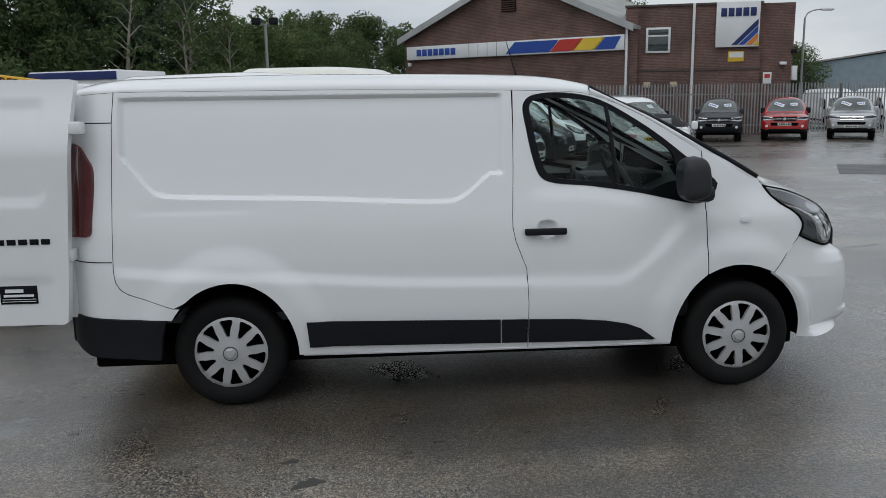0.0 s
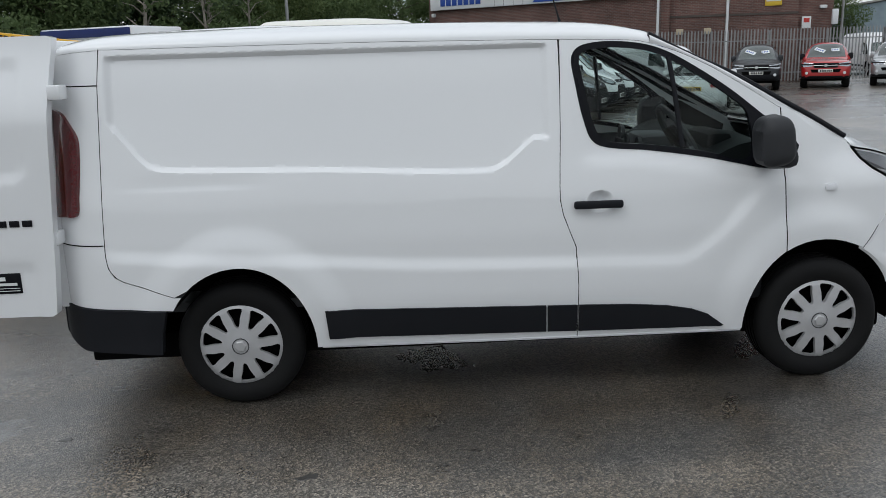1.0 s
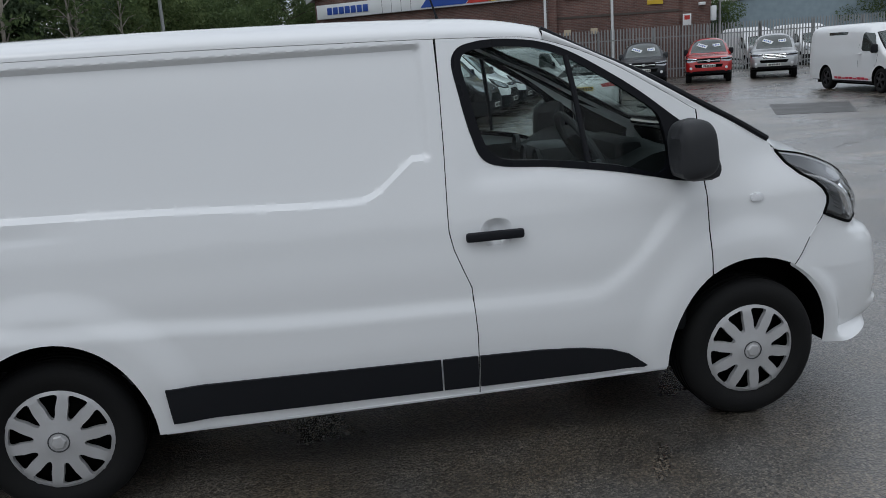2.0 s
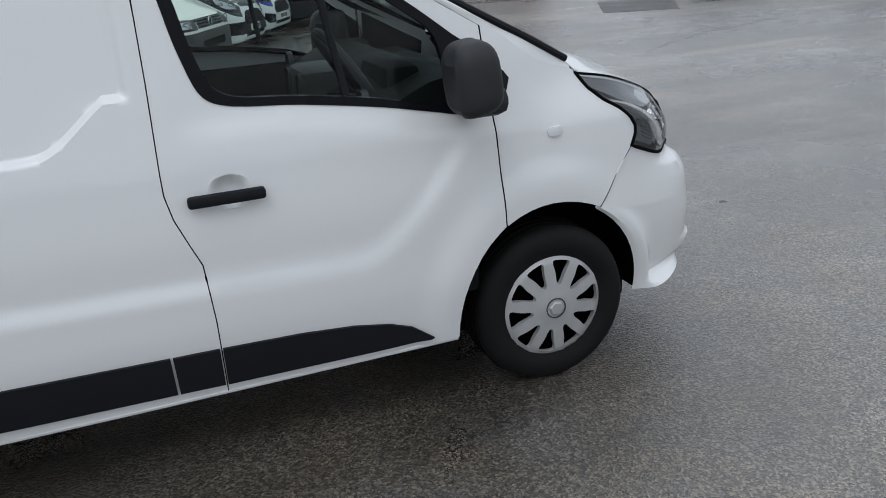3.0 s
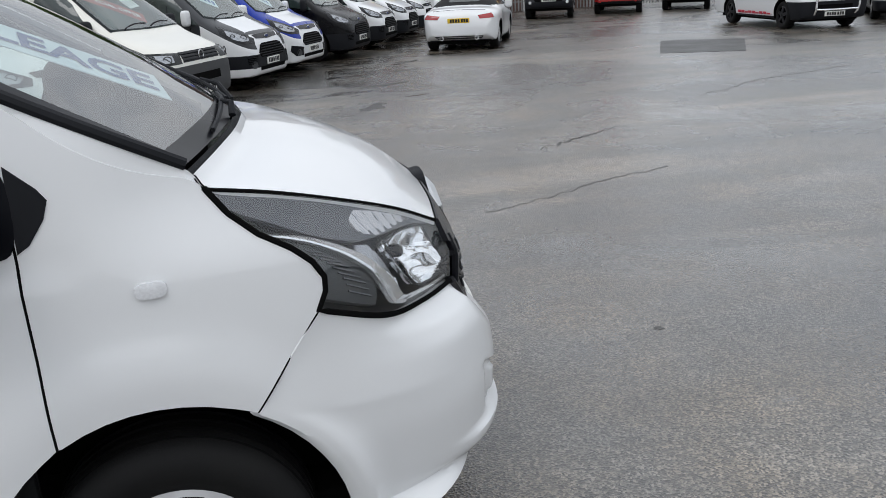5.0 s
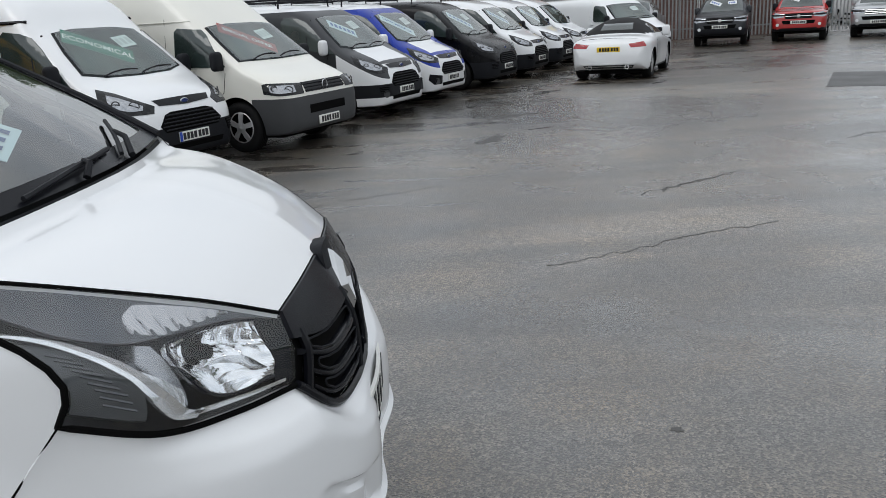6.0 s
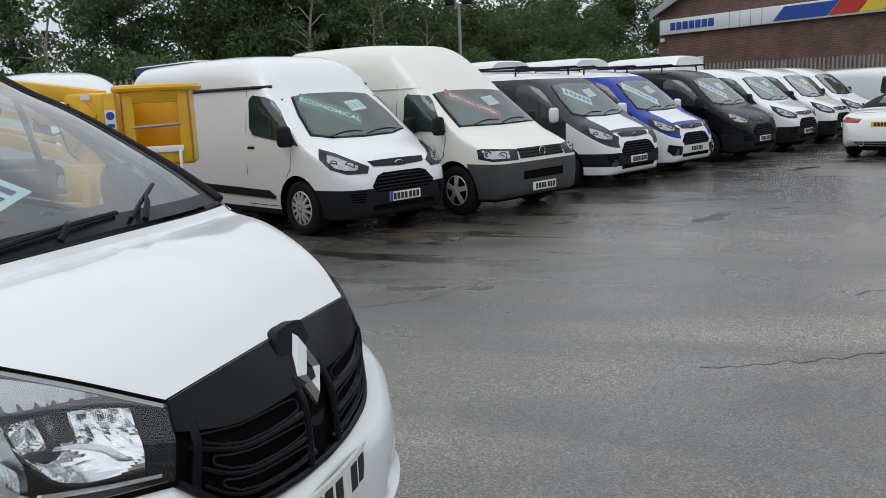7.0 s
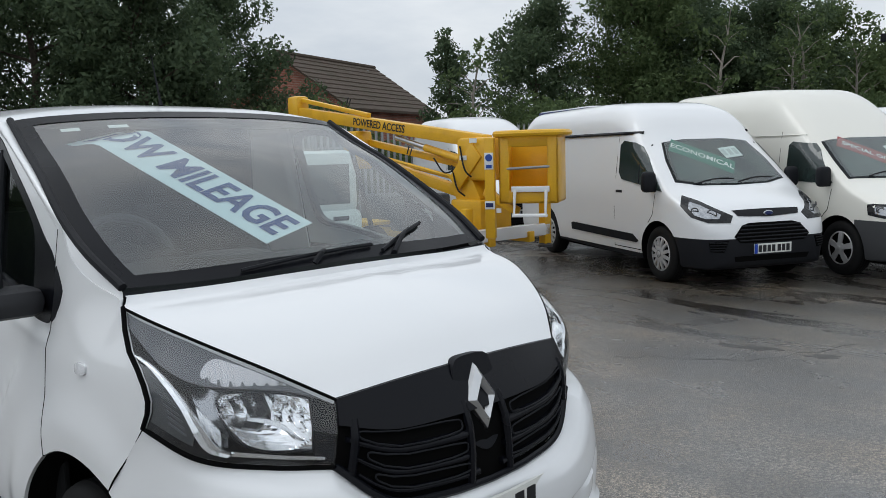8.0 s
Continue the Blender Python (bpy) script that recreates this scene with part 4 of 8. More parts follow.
        def bowl(u, v):
            r = min(1.0, math.hypot((u - 0.52) * 1.9, (v - 0.52) * 1.9))
            fl_ = 0.012 * abs(math.sin(7.5 * math.pi * u)) * smoothstep(0.62, 0.45, v) * smoothstep(0.0, 0.12, v)
            step = 0.018 * smoothstep(0.45, 0.52, v + 0.25 * (u - 0.5)) * smoothstep(0.95, 0.75, v)
            return 0.10 * (1 - r * r) + fl_ - step
        chrome_bowl = material("faceted_chrome", (0.94, 0.95, 0.96), 0.07, metal=1.0)
        part("reflector", fl(patch(0.47, 0.885, bowl_top, bowl_low, 0.020, 60, 26, bowl)), chrome_bowl, lamp, "fluted chrome reflector bowl", smooth=False)
        part("bowl_rim", fl(tube_bm([deep(0.012)(u, v) for u, v in [(0.885, bowl_low(0.885))] + [(u, bowl_low(u)) for u in np.linspace(0.86, 0.475, 14)] + [(u, bowl_top(u)) for u in np.linspace(0.475, 0.885, 14)]], 0.004, 6)), gloss_black, lamp)
        c = deep(0.075)(0.655, 0.50)
        ax = Vector((0.86, -0.50, 0.05)).normalized()
        m = Matrix.Translation(c) @ ax.to_track_quat("-Y", "Z").to_matrix().to_4x4()
        part("bulb_shield", fl(lathe_bm([(0.0005, -0.02), (0.014, -0.018), (0.018, -0.010), (0.018, 0.05)], 20, m=m)), gloss_black, lamp, "dark bulb shield")
        tail = [deep(0.016)(u, v) for u, v in ((0.60, 0.60), (0.68, 0.575), (0.76, 0.60), (0.82, 0.70), (0.87, 0.78))]
        part("bright_blade", fl(grid_bm(lambda u, v: at_length(spline(tail, 16))(u) + Vector((-0.02 * v, 0.01 * v, (0.5 - v) * (0.016 + 0.014 * u))), 16, 3, rim=(-0.004, 0.002, 0), out=(1, -1, 0.3))), MATS["bright_chrome"], lamp, "bright curved blade in the bowl")
        part("gloss_panel", fl(patch(0.895, 0.99, lambda u: 0.12, lambda u: 0.94, 0.024, 5, 8)), MATS["border_black"], lamp, "gloss black inner panel")
    pair("lamp_gap", tube_bm(rear + low[1:], 0.0075, 6), seam_black)
    # grille
    gl_low = both([HLIB, GRLOW, (4.000, 0.79, 0.682), (4.012, VAN_MID, 0.676)])
    gl = coons(bonnet_front, gl_low, at_length([HLIN, HLIN.lerp(HLIB, 0.5) + Vector((0.02, -0.004, 0)), HLIB]),
               at_length([flip(HLIN), flip(HLIN.lerp(HLIB, 0.5) + Vector((0.02, -0.004, 0))), flip(HLIB)]),
               lambda u, v: (0.022 * math.sin(math.pi * v) * math.sin(math.pi * u) ** 0.5, 0, 0))
    grille = part("grille", grid_bm(lambda u, v: gl(u, v) + Vector((-0.016, 0, 0)), 40, 12, v0=0.30, v1=1, out=(1, 0, 0)), seam_black, van, "black slatted grille with a silver diamond")
    part("upper_bar", grid_bm(lambda u, v: gl(u, v) + Vector((0.010, 0, 0)), 40, 6, v0=0.0, v1=0.38, rim=(-0.03, 0, 0), out=(1, 0, 0)), gloss_black, grille, "gloss black upper bar")
    part("lower_edge", tube_bm([gl(u, 0.99) + Vector((0.004, 0, 0)) for u in np.linspace(0.0, 1, 50)], 0.012, 8), gloss_black, grille)
    def bar_strip(a, b, v, h):
        """A rounded flat bar across the grille."""
        return grid_bm(lambda u, w: gl(a + (b - a) * u, v + h * (w - 0.5)) + Vector((0.010 * math.sin(math.pi * w) ** 0.5 - 0.004, 0, 0)), 18, 6, rim=(-0.03, 0, 0), out=(1, 0, 0))
    for s in (0, 1):
        for k, (v, h) in enumerate(((0.56, 0.075), (0.745, 0.065), (0.90, 0.055))):
            a, b = (0.03 + 0.02 * k, 0.425 + 0.015 * k) if not s else (0.575 - 0.015 * k, 0.97 - 0.02 * k)
            part("slat", bar_strip(a, b, v, h), gloss_black, grille)
        for k, (v, h) in enumerate(((0.462, 0.085), (0.652, 0.080), (0.825, 0.065))):
            a, b = (0.07 + 0.03 * k, 0.385 + 0.012 * k) if not s else (0.615 - 0.012 * k, 0.93 - 0.03 * k)
            loop = [(a, v - h / 2), (b, v - h / 2), (b + 0.012, v), (b, v + h / 2), (a, v + h / 2), (a - 0.012, v)]
            part("slot_rim", tube_bm([gl(p.x, p.y) + Vector((0.006, 0, 0)) for p in spline(loop, 30, True)], 0.003, 6, closed=True), black_plastic, grille)
        for u in ((0.05, 0.425) if not s else (0.575, 0.95)):
            part("grille_post", tube_bm([gl(u, v) + Vector((0.0, 0, 0)) for v in np.linspace(0.3, 0.98, 8)], 0.014, 8), gloss_black, grille)
    shield = [(0.0, 1.062), (0.066, 1.052), (0.086, 1.01), (0.094, 0.91), (0.055, 0.80), (0.0, 0.770), (-0.055, 0.80), (-0.094, 0.91), (-0.086, 1.01), (-0.066, 1.052)]
    front_x = lambda z: 3.900 + (1.04 - z) * 0.24
    part("badge_mount", face_out(sheet_bm([p.to_2d() for p in spline(shield, 50, True)], lambda y, z: Vector((front_x(z) + 0.036 - 0.9 * y * y, VAN_MID + y, z)), 0.03, rim=(-0.06, 0, -0.01)), (1, 0, 0)), black_plastic, grille, "black badge mount")
    badge = bmesh.new()
    rings = []
    for hw, z_hi, z_lo, out in ((0.064, 1.034, 0.826, 0.036), (0.060, 1.026, 0.836, 0.050), (0.040, 0.996, 0.868, 0.068), (0.024, 0.972, 0.890, 0.050), (0.024, 0.972, 0.890, 0.036)):
        rings.append([badge.verts.new((front_x(z) + out, VAN_MID + y, z)) for y, z in ((0, z_hi), (hw, 0.932), (0, z_lo), (-hw, 0.932))])
    for p, q in zip(rings, rings[1:]):
        for i in range(4):
            badge.faces.new((p[i], p[(i + 1) % 4], q[(i + 1) % 4], q[i]))
    bmesh.ops.recalc_face_normals(badge, faces=badge.faces)
    part("badge", face_out(badge, (1, 0, 0)), satin_metal, grille, "plain silver diamond", smooth=False)
    # front bumper
    btop = at_length(low + spline([HLIB, GRLOW, (4.000, 0.79, 0.682), (4.012, VAN_MID, 0.676)], 24)[1:])
    fore = [on_side(x, z) for x, z in BUMPER_SEAM] + [on_side(x, z) for x, z in front_arch_fore]
    end = fore[-1]
    bbot = at_length(spline([end, (3.64, 0.105, 0.290), (3.83, 0.24, 0.308), (3.95, 0.52, 0.318), (3.99, VAN_MID, 0.318)], 30))

    bump_net = coons(btop, bbot, at_length(fore), at_length(spline([(4.012, VAN_MID, 0.676), (4.03, VAN_MID, 0.54), (4.02, VAN_MID, 0.42), (3.99, VAN_MID, 0.318)], 12)))
    nose = curve1([(0.28, 0.99), (0.33, 1.02), (0.42, 1.042), (0.54, 1.048), (0.68, 1.030), (0.80, 1.0), (0.94, 0.955)])

    def bump(u, v):
        """The rounded nose: a blunt oval in plan at each height, meeting the panel's edges."""
        p = bump_net(u, v)
        dx, dy = (p.x - 2.3) / (nose(p.z) + 0.70), max(VAN_MID - p.y, 0.0) / (VAN_MID - lean(p.z))
        n = 3.3
        k = (dx ** n + dy ** n) ** (-1 / n)
        q = Vector((2.3 + (p.x - 2.3) * k, VAN_MID + (p.y - VAN_MID) * k, p.z))
        w = smoothstep(0.0, 0.16, u) * smoothstep(0.0, 0.10, v) * smoothstep(1.0, 0.93, v)
        lip = 0.020 * smoothstep(0.30, 0.46, u) * smoothstep(0.80, 0.84, v) * smoothstep(0.99, 0.93, v)
        dip = -0.016 * smoothstep(0.46, 0.52, u) * smoothstep(0.46, 0.51, v) * smoothstep(0.80, 0.77, v) * smoothstep(0.76, 0.68, u)
        pod = 0.014 * smoothstep(0.52, 0.56, u) * smoothstep(0.66, 0.61, u) * smoothstep(0.53, 0.57, v) * smoothstep(0.74, 0.70, v)
        full = 0.034 * smoothstep(0.08, 0.40, u) * smoothstep(0.97, 0.74, u) * smoothstep(0.0, 0.22, v) * smoothstep(1.0, 0.88, v)
        way = Vector((q.x - 3.0, q.y - VAN_MID, 0)).normalized()
        return p.lerp(q, w) + way * (lip + dip + pod + full)
    pair("front_bumper", grid_bm(bump, 72, 60, rim=(-0.02, 0.01, 0), out=(1, -1, 0)), white_paint)
    P("lower_grille", grid_bm(lambda u, v: Vector((4.052 - 0.5 * (0.5 * (u - 0.5)) ** 2 * 2 - 0.03 * v, VAN_MID + (u - 0.5) * 0.86, 0.47 - 0.11 * v)), 24, 4, rim=(-0.04, 0, 0), out=(1, 0, 0)), black_plastic, "black lower grille")
    plate = P("number_plate", grid_bm(lambda u, v: Vector((4.062 - 0.35 * ((u - 0.5) * 0.52) ** 2, VAN_MID + (u - 0.5) * 0.52, 0.640 - 0.112 * v)), 10, 2, rim=(-0.012, 0, 0), out=(1, 0, 0)), plate_white, "white number plate with dark bars")
    for k, u in enumerate((0.10, 0.215, 0.33, 0.445, 0.64, 0.755, 0.87)):
        part("plate_bar", grid_bm(lambda a, v: Vector((4.064 - 0.35 * ((u - 0.5) * 0.52) ** 2, VAN_MID + (u - 0.5 + (a - 0.5) * 0.082) * 0.52, 0.623 - 0.079 * v)), 1, 1, rim=(-0.003, 0, 0), out=(1, 0, 0)), plate_ink, plate)
    # door handle
    pair("handle_cup", face_out(sheet_bm(cup, lambda x, z: Vector((x, side_y(x, z) - 0.002 + 0.034 * smoothstep(0.068, 0.025, math.hypot(x - 1.89, z - 1.033)), z)), 0.012, rim=(0, 0.008, 0), edge=0.01), (0, -1, 0)), white_paint, "white handle cup")
    pair("door_handle", box_bm((1.750, -0.026, 1.003), (2.002, 0.006, 1.043), 0.011), black_plastic, "black door handle")
    # mouldings
    for pts in ([(0.462, 0.527), (1.605, 0.499), (1.608, 0.351), (0.474, 0.371)], [(1.614, 0.498), (1.770, 0.4955), (1.770, 0.348), (1.617, 0.351)],
                [(1.780, 0.495), (2.05, 0.487), (2.25, 0.470), (2.38, 0.445), (2.47, 0.41), (2.557, 0.345), (2.54, 0.338), (1.780, 0.347)]):
        pair("side_moulding", face_out(sheet_bm(pts, on_side_out(0.013), 0.05, rim=(0, 0.014, 0), edge=0.03), (0, -1, 0)), black_plastic, "black side moulding")
    pair("sill", tube_bm([(0.43, 0.035, 0.318), (1.5, 0.03, 0.313), (2.66, 0.035, 0.310)], 0.014, 8), white_paint)
    # rear bumper
    rb = [(-0.935, 0.585), (-0.34, 0.560), (-0.372, 0.44), (-0.385, 0.328), (-0.80, 0.345), (-0.94, 0.395)]
    pair("rear_bumper", face_out(sheet_bm(rb, lambda x, z: Vector((x, side_y(x, max(z, 0.42)) - 0.012 - 0.012 * smoothstep(-0.6, -0.9, x) * smoothstep(0.52, 0.45, z), z)), 0.04, rim=(0, 0.05, 0), edge=0.02), (0, -1, 0)), black_plastic, "black rear bumper")
    P("rear_bumper", box_bm((-0.985, 0.27, 0.36), (-0.88, 1.686, 0.56), 0.03), black_plastic, "black rear bumper")
    # rear lamp
    rl = [p.to_2d() for p in spline([(-0.80, 1.565), (-0.745, 1.50), (-0.712, 1.445), (-0.706, 1.38), (-0.725, 1.15), (-0.740, 1.058), (-0.80, 1.052), (-0.905, 1.055), (-0.915, 1.30), (-0.905, 1.57)], 60, True)]
    pair("rear_lamp", face_out(sheet_bm(rl, lambda x, z: on_side(x, z) + Vector((-0.012, -0.012, 0)), 0.03, rim=(0.012, 0.02, 0), edge=0.015), (-0.4, -1, 0)), red_lens, "tall dark red rear lamp")
    P("lamp_strip", face_out(sheet_bm([(-0.868, 1.24), (-0.852, 1.24), (-0.852, 1.40), (-0.868, 1.42)], lambda x, z: on_side(x, z) + Vector((-0.016, -0.016, 0)), 0.02, rim=(0, 0.006, 0)), (-0.4, -1, 0)), white_lens, "clear strip in the rear lamp")
    # rear frame, closed far door, floor and bulkhead
    P("rear_frame", box_bm((-0.93, 0.13, 0.56), (-0.86, 0.20, 1.82), 0.01), white_paint)
    P("rear_door", box_bm((-0.97, 0.99, 0.57), (-0.92, 1.80, 1.86), 0.02), white_paint)
    P("rear_header", box_bm((-0.93, 0.2, 1.80), (-0.86, 1.75, 1.92), 0.02), white_paint)
    P("cargo_floor", box_bm((-0.9, 0.15, 0.50), (1.36, 1.80, 0.55)), grey_plastic)
    P("bulkhead", box_bm((1.34, 0.21, 0.5), (1.37, 1.745, 1.86)), cab_grey)
    for m in (Vector((-0.752, 0, 1.668)), Vector((-0.857, 0, 0.955))):
        P("hinge", box_bm((m.x - 0.045, -0.012, m.z - 0.036), (m.x + 0.022, 0.085, m.z + 0.036), 0.012), white_paint, "white door hinge")
    # opened rear door, folded out along the flank
    od = [p for p in [(-0.812, 1.925), (-0.826, 1.80), (-0.850, 1.50), (-0.882, 1.10), (-0.905, 0.80), (-0.928, 0.575), (-0.95, 0.562), (-1.70, 0.562), (-1.72, 0.60), (-1.72, 1.85), (-1.66, 1.935), (-0.84, 1.935)]]

    def od_y(x, z):
        y = -0.035 + 0.11 * smoothstep(1.5, 1.98, z)
        y += 0.014 * smoothstep(1.245, 1.272, z + 0.10 * smoothstep(-0.99, -0.93, x) * -0.6) * smoothstep(1.815, 1.79, z) * smoothstep(-0.92, -0.965, x)
        y += 0.012 * smoothstep(0.845, 0.815, z) * smoothstep(-0.93, -0.98, x)
        return y
    od = [(x + 0.045, z) for x, z in od]
    P("open_rear_door", face_out(sheet_bm(od, lambda x, z: Vector((x, od_y(x, z), z)), 0.03, rim=(0.0, 0.06, 0), edge=0.02), (0, -1, 0)), white_paint, "white rear door swung open")
    for k in range(7):
        x = -1.335 + 0.062 * k
        P("name_bar", box_bm((x - 0.024, od_y(x, 1.045) - 0.006, 1.028), (x + 0.024, od_y(x, 1.045), 1.060), 0.002), gloss_black, "dark plain bar")
    st = P("sticker", box_bm((-1.245, -0.0275, 0.688), (-1.04, -0.021, 0.793), 0.002), gloss_black, "black sticker with pale bars")
    for z, x0, x1, h in ((0.765, -1.215, -1.115, 0.020), (0.737, -1.225, -1.06, 0.014), (0.716, -1.235, -1.05, 0.003), (0.703, -1.235, -1.05, 0.003)):
        part("sticker_bar", box_bm((x0, -0.029, z - h / 2), (x1, -0.027, z + h / 2)), paper_white, st)
    # wheels
    for cx in (0.0, 3.098):
        for s in (0, 1):
            wl = wheel_parts(van, 0.335, 0.212, 0.228, trim_silver, 10, "cover")
            wl.matrix_basis = Matrix.Translation((cx, 0.062 if not s else 2 * VAN_MID - 0.062, 0.332)) @ Matrix.Rotation(radians(180 if s else 0), 4, "Z") @ Matrix.Rotation(radians(11 if cx else -6), 4, "Y")
        ar = ARCH_F if cx else ARCH_R
        def liner(u, v):
            i = u * (len(ar) - 1)
            k = min(int(i), len(ar) - 2)
            x, z = (ar[k][j] + (ar[k + 1][j] - ar[k][j]) * (i - k) for j in (0, 1))
            return Vector((x, side_y(x, z) + 0.010 + 0.36 * v, z))
        pair("arch_liner", grid_bm(liner, 30, 3), seam_black, "black wheel arch liner")
        pair("arch_wall", box_bm((cx - 0.42, 0.37, 0.3), (cx + 0.46, 0.39, 0.82)), seam_black)
    P("underbody", box_bm((-0.85, 0.24, 0.21), (3.55, 1.716, 0.36), 0.02), seam_black)
    # aerial
    P("aerial", tube_bm([(1.86, VAN_MID, 1.95), (1.85, VAN_MID, 1.985), (1.80, VAN_MID, 2.15), (1.785, VAN_MID, 2.20)], [0.012, 0.006, 0.003, 0.002], 6), black_plastic)
    # door mirrors
    def mirror(sg):
        bm = bmesh.new()
        bmesh.ops.create_uvsphere(bm, u_segments=28, v_segments=18, radius=1)
        for v in bm.verts:
            x, y, z = v.co
            s = lambda a, p: math.copysign(abs(a) ** p, a)
            v.co = Vector((0.082 * s(x, 0.62) * (1 - 0.1 * z) - (0.02 * (y + 1) if y < 0 else 0), 0.100 * s(y, 0.55) + 0.012 * z, 0.122 * s(z, 0.55) + 0.010 * x - (0.006 if -0.46 < z < -0.30 else 0.0)))
        m = Matrix.Translation((2.715, -0.120, 1.330)) @ Matrix.Rotation(radians(12), 4, "Z") @ Matrix.Rotation(radians(-5), 4, "Y")
        bmesh.ops.transform(bm, matrix=m, verts=bm.verts)
        arm = box_bm((2.69, -0.13, 1.185), (2.855, 0.085, 1.285), 0.04)
        gls = box_bm((2.652, -0.19, 1.245), (2.658, -0.075, 1.405), 0.003)
        mm = van
        for nm, b, mt in (("door_mirror", bm, mirror_grey), ("arm", arm, mirror_grey), ("mirror_glass", gls, chrome)):
            if sg:
                # the far mirror is folded back against its door
                bmesh.ops.rotate(b, cent=(2.86, -0.02, 1.2), matrix=Matrix.Rotation(radians(-66), 3, "Z"), verts=b.verts)
            o = part(nm, mirrored(b, VAN_MID) if sg else b, mt, mm)
            mm = o if nm == "door_mirror" else mm
            if sg:
                b.free()
    mirror(0)
    mirror(1)
    # cab
    P("dashboard", grid_bm(lambda u, v: Vector((2.42 + 0.62 * v ** 0.8, 0.16 + 1.64 * u, 1.17 + 0.10 * math.sin(math.pi * min(v * 1.3, 1)) + 0.05 * math.exp(-((u - 0.24) / 0.12) ** 2) * (1 - v) + 0.06 * v)), 30, 10, rim=(0, 0, -0.45), out=(0, 0, 1)), cab_grey, "dark grey dashboard")
    P("dash_centre", box_bm((2.32, 0.80, 0.85), (2.56, 1.16, 1.28), 0.04), grey_plastic, "grey centre console")
    for y in (0.27, 0.86, 1.10, 1.70):
        P("air_vent", lathe_bm([(0.030, 0.01), (0.050, 0.0), (0.056, -0.006), (0.058, 0.02)], 20, m=Matrix.Translation((2.43 if y < 0.5 or y > 1.5 else 2.318, y, 1.21)) @ Matrix.Rotation(radians(-90), 4, "Z")), grey_plastic, "round air vent")
    P("dash_binnacle", box_bm((2.54, 0.33, 1.17), (2.70, 0.70, 1.335), 0.045), interior_dark, "hooded instrument binnacle")
    wc = Matrix.Translation((2.45, 0.52, 1.30)) @ Matrix.Rotation(radians(-32), 4, "Y")
    sw = part("steering_wheel", tube_bm([wc @ Vector((0, 0.19 * math.cos(a), 0.19 * math.sin(a))) for a in np.linspace(0, 2 * math.pi, 37)[:-1]], 0.018, 8, closed=True), grey_plastic, van, "black steering wheel")
    part("boss", lathe_bm([(0.0005, -0.025), (0.05, -0.022), (0.075, -0.005), (0.075, 0.03), (0.0005, 0.035)], 24, m=wc @ Matrix.Rotation(radians(90), 4, "Z")), interior_dark, sw)
    for a in (0, 180, 270):
        part("spoke", tube_bm([wc @ Vector((0, 0.06 * math.cos(radians(a)), 0.06 * math.sin(radians(a)))), wc @ Vector((0, 0.185 * math.cos(radians(a)), 0.185 * math.sin(radians(a))))], 0.018, 6), interior_dark, sw)
    for y0, y1 in ((0.24, 0.76), (0.98, 1.74)):
        st = part("cab_seat", box_bm((1.55, y0, 0.70), (2.05, y1, 0.86), 0.05), seat_cloth, van, "dark cloth cab seat")
        part("backrest", box_bm((-0.07, y0, 0), (0.07, y1, 0.66), 0.05, m=Matrix.Translation((1.58, 0, 0.82)) @ Matrix.Rotation(radians(-14), 4, "Y")), seat_cloth, st)
        for yy in ((y0 + y1) / 2,) if y1 - y0 < 0.6 else (y0 + 0.2, y1 - 0.2):
            part("headrest", box_bm((-0.05, yy - 0.13, 0.69), (0.05, yy + 0.13, 0.88), 0.04, m=Matrix.Translation((1.58, 0, 0.82)) @ Matrix.Rotation(radians(-14), 4, "Y")), seat_cloth, st)
    P("cab_floor", box_bm((1.37, 0.2, 0.42), (2.95, 1.75, 0.47)), interior_dark)
    P("headlining", grid_bm(lambda u, v: van_roof(1.37 + 0.68 * u, 0.35 + 0.65 * v) - Vector((0, 0, 0.05)), 10, 8, out=(0, 0, -1)), material("headlining", (0.42, 0.42, 0.41), 0.9, grain=0.2, grain_scale=200))
    P("headlining", mirrored(grid_bm(lambda u, v: van_roof(1.37 + 0.68 * u, 0.35 + 0.65 * v) - Vector((0, 0, 0.05)), 10, 8, out=(0, 0, -1)), VAN_MID), MATS["headlining"])
    pair("pillar_trim", grid_bm(lambda u, v: pil(u * 0.98, v) + Vector((-0.02, 0.05, -0.03)), 20, 4), cab_grey, "grey inner pillar trim")
    pair("wing_liner", face_out(sheet_bm([(2.875, 0.95), (3.20, 0.95), (3.20, 1.24), (3.04, 1.33), (2.90, 1.41), (2.875, 1.42)], on_side_out(-0.03), 0.06), (0, 1, 0)), interior_dark, "dark lining inside the wing")
    pair("door_card", box_bm((1.80, 0.10, 0.45), (2.80, 0.13, 1.20), 0.02), cab_grey)
    return van, scr


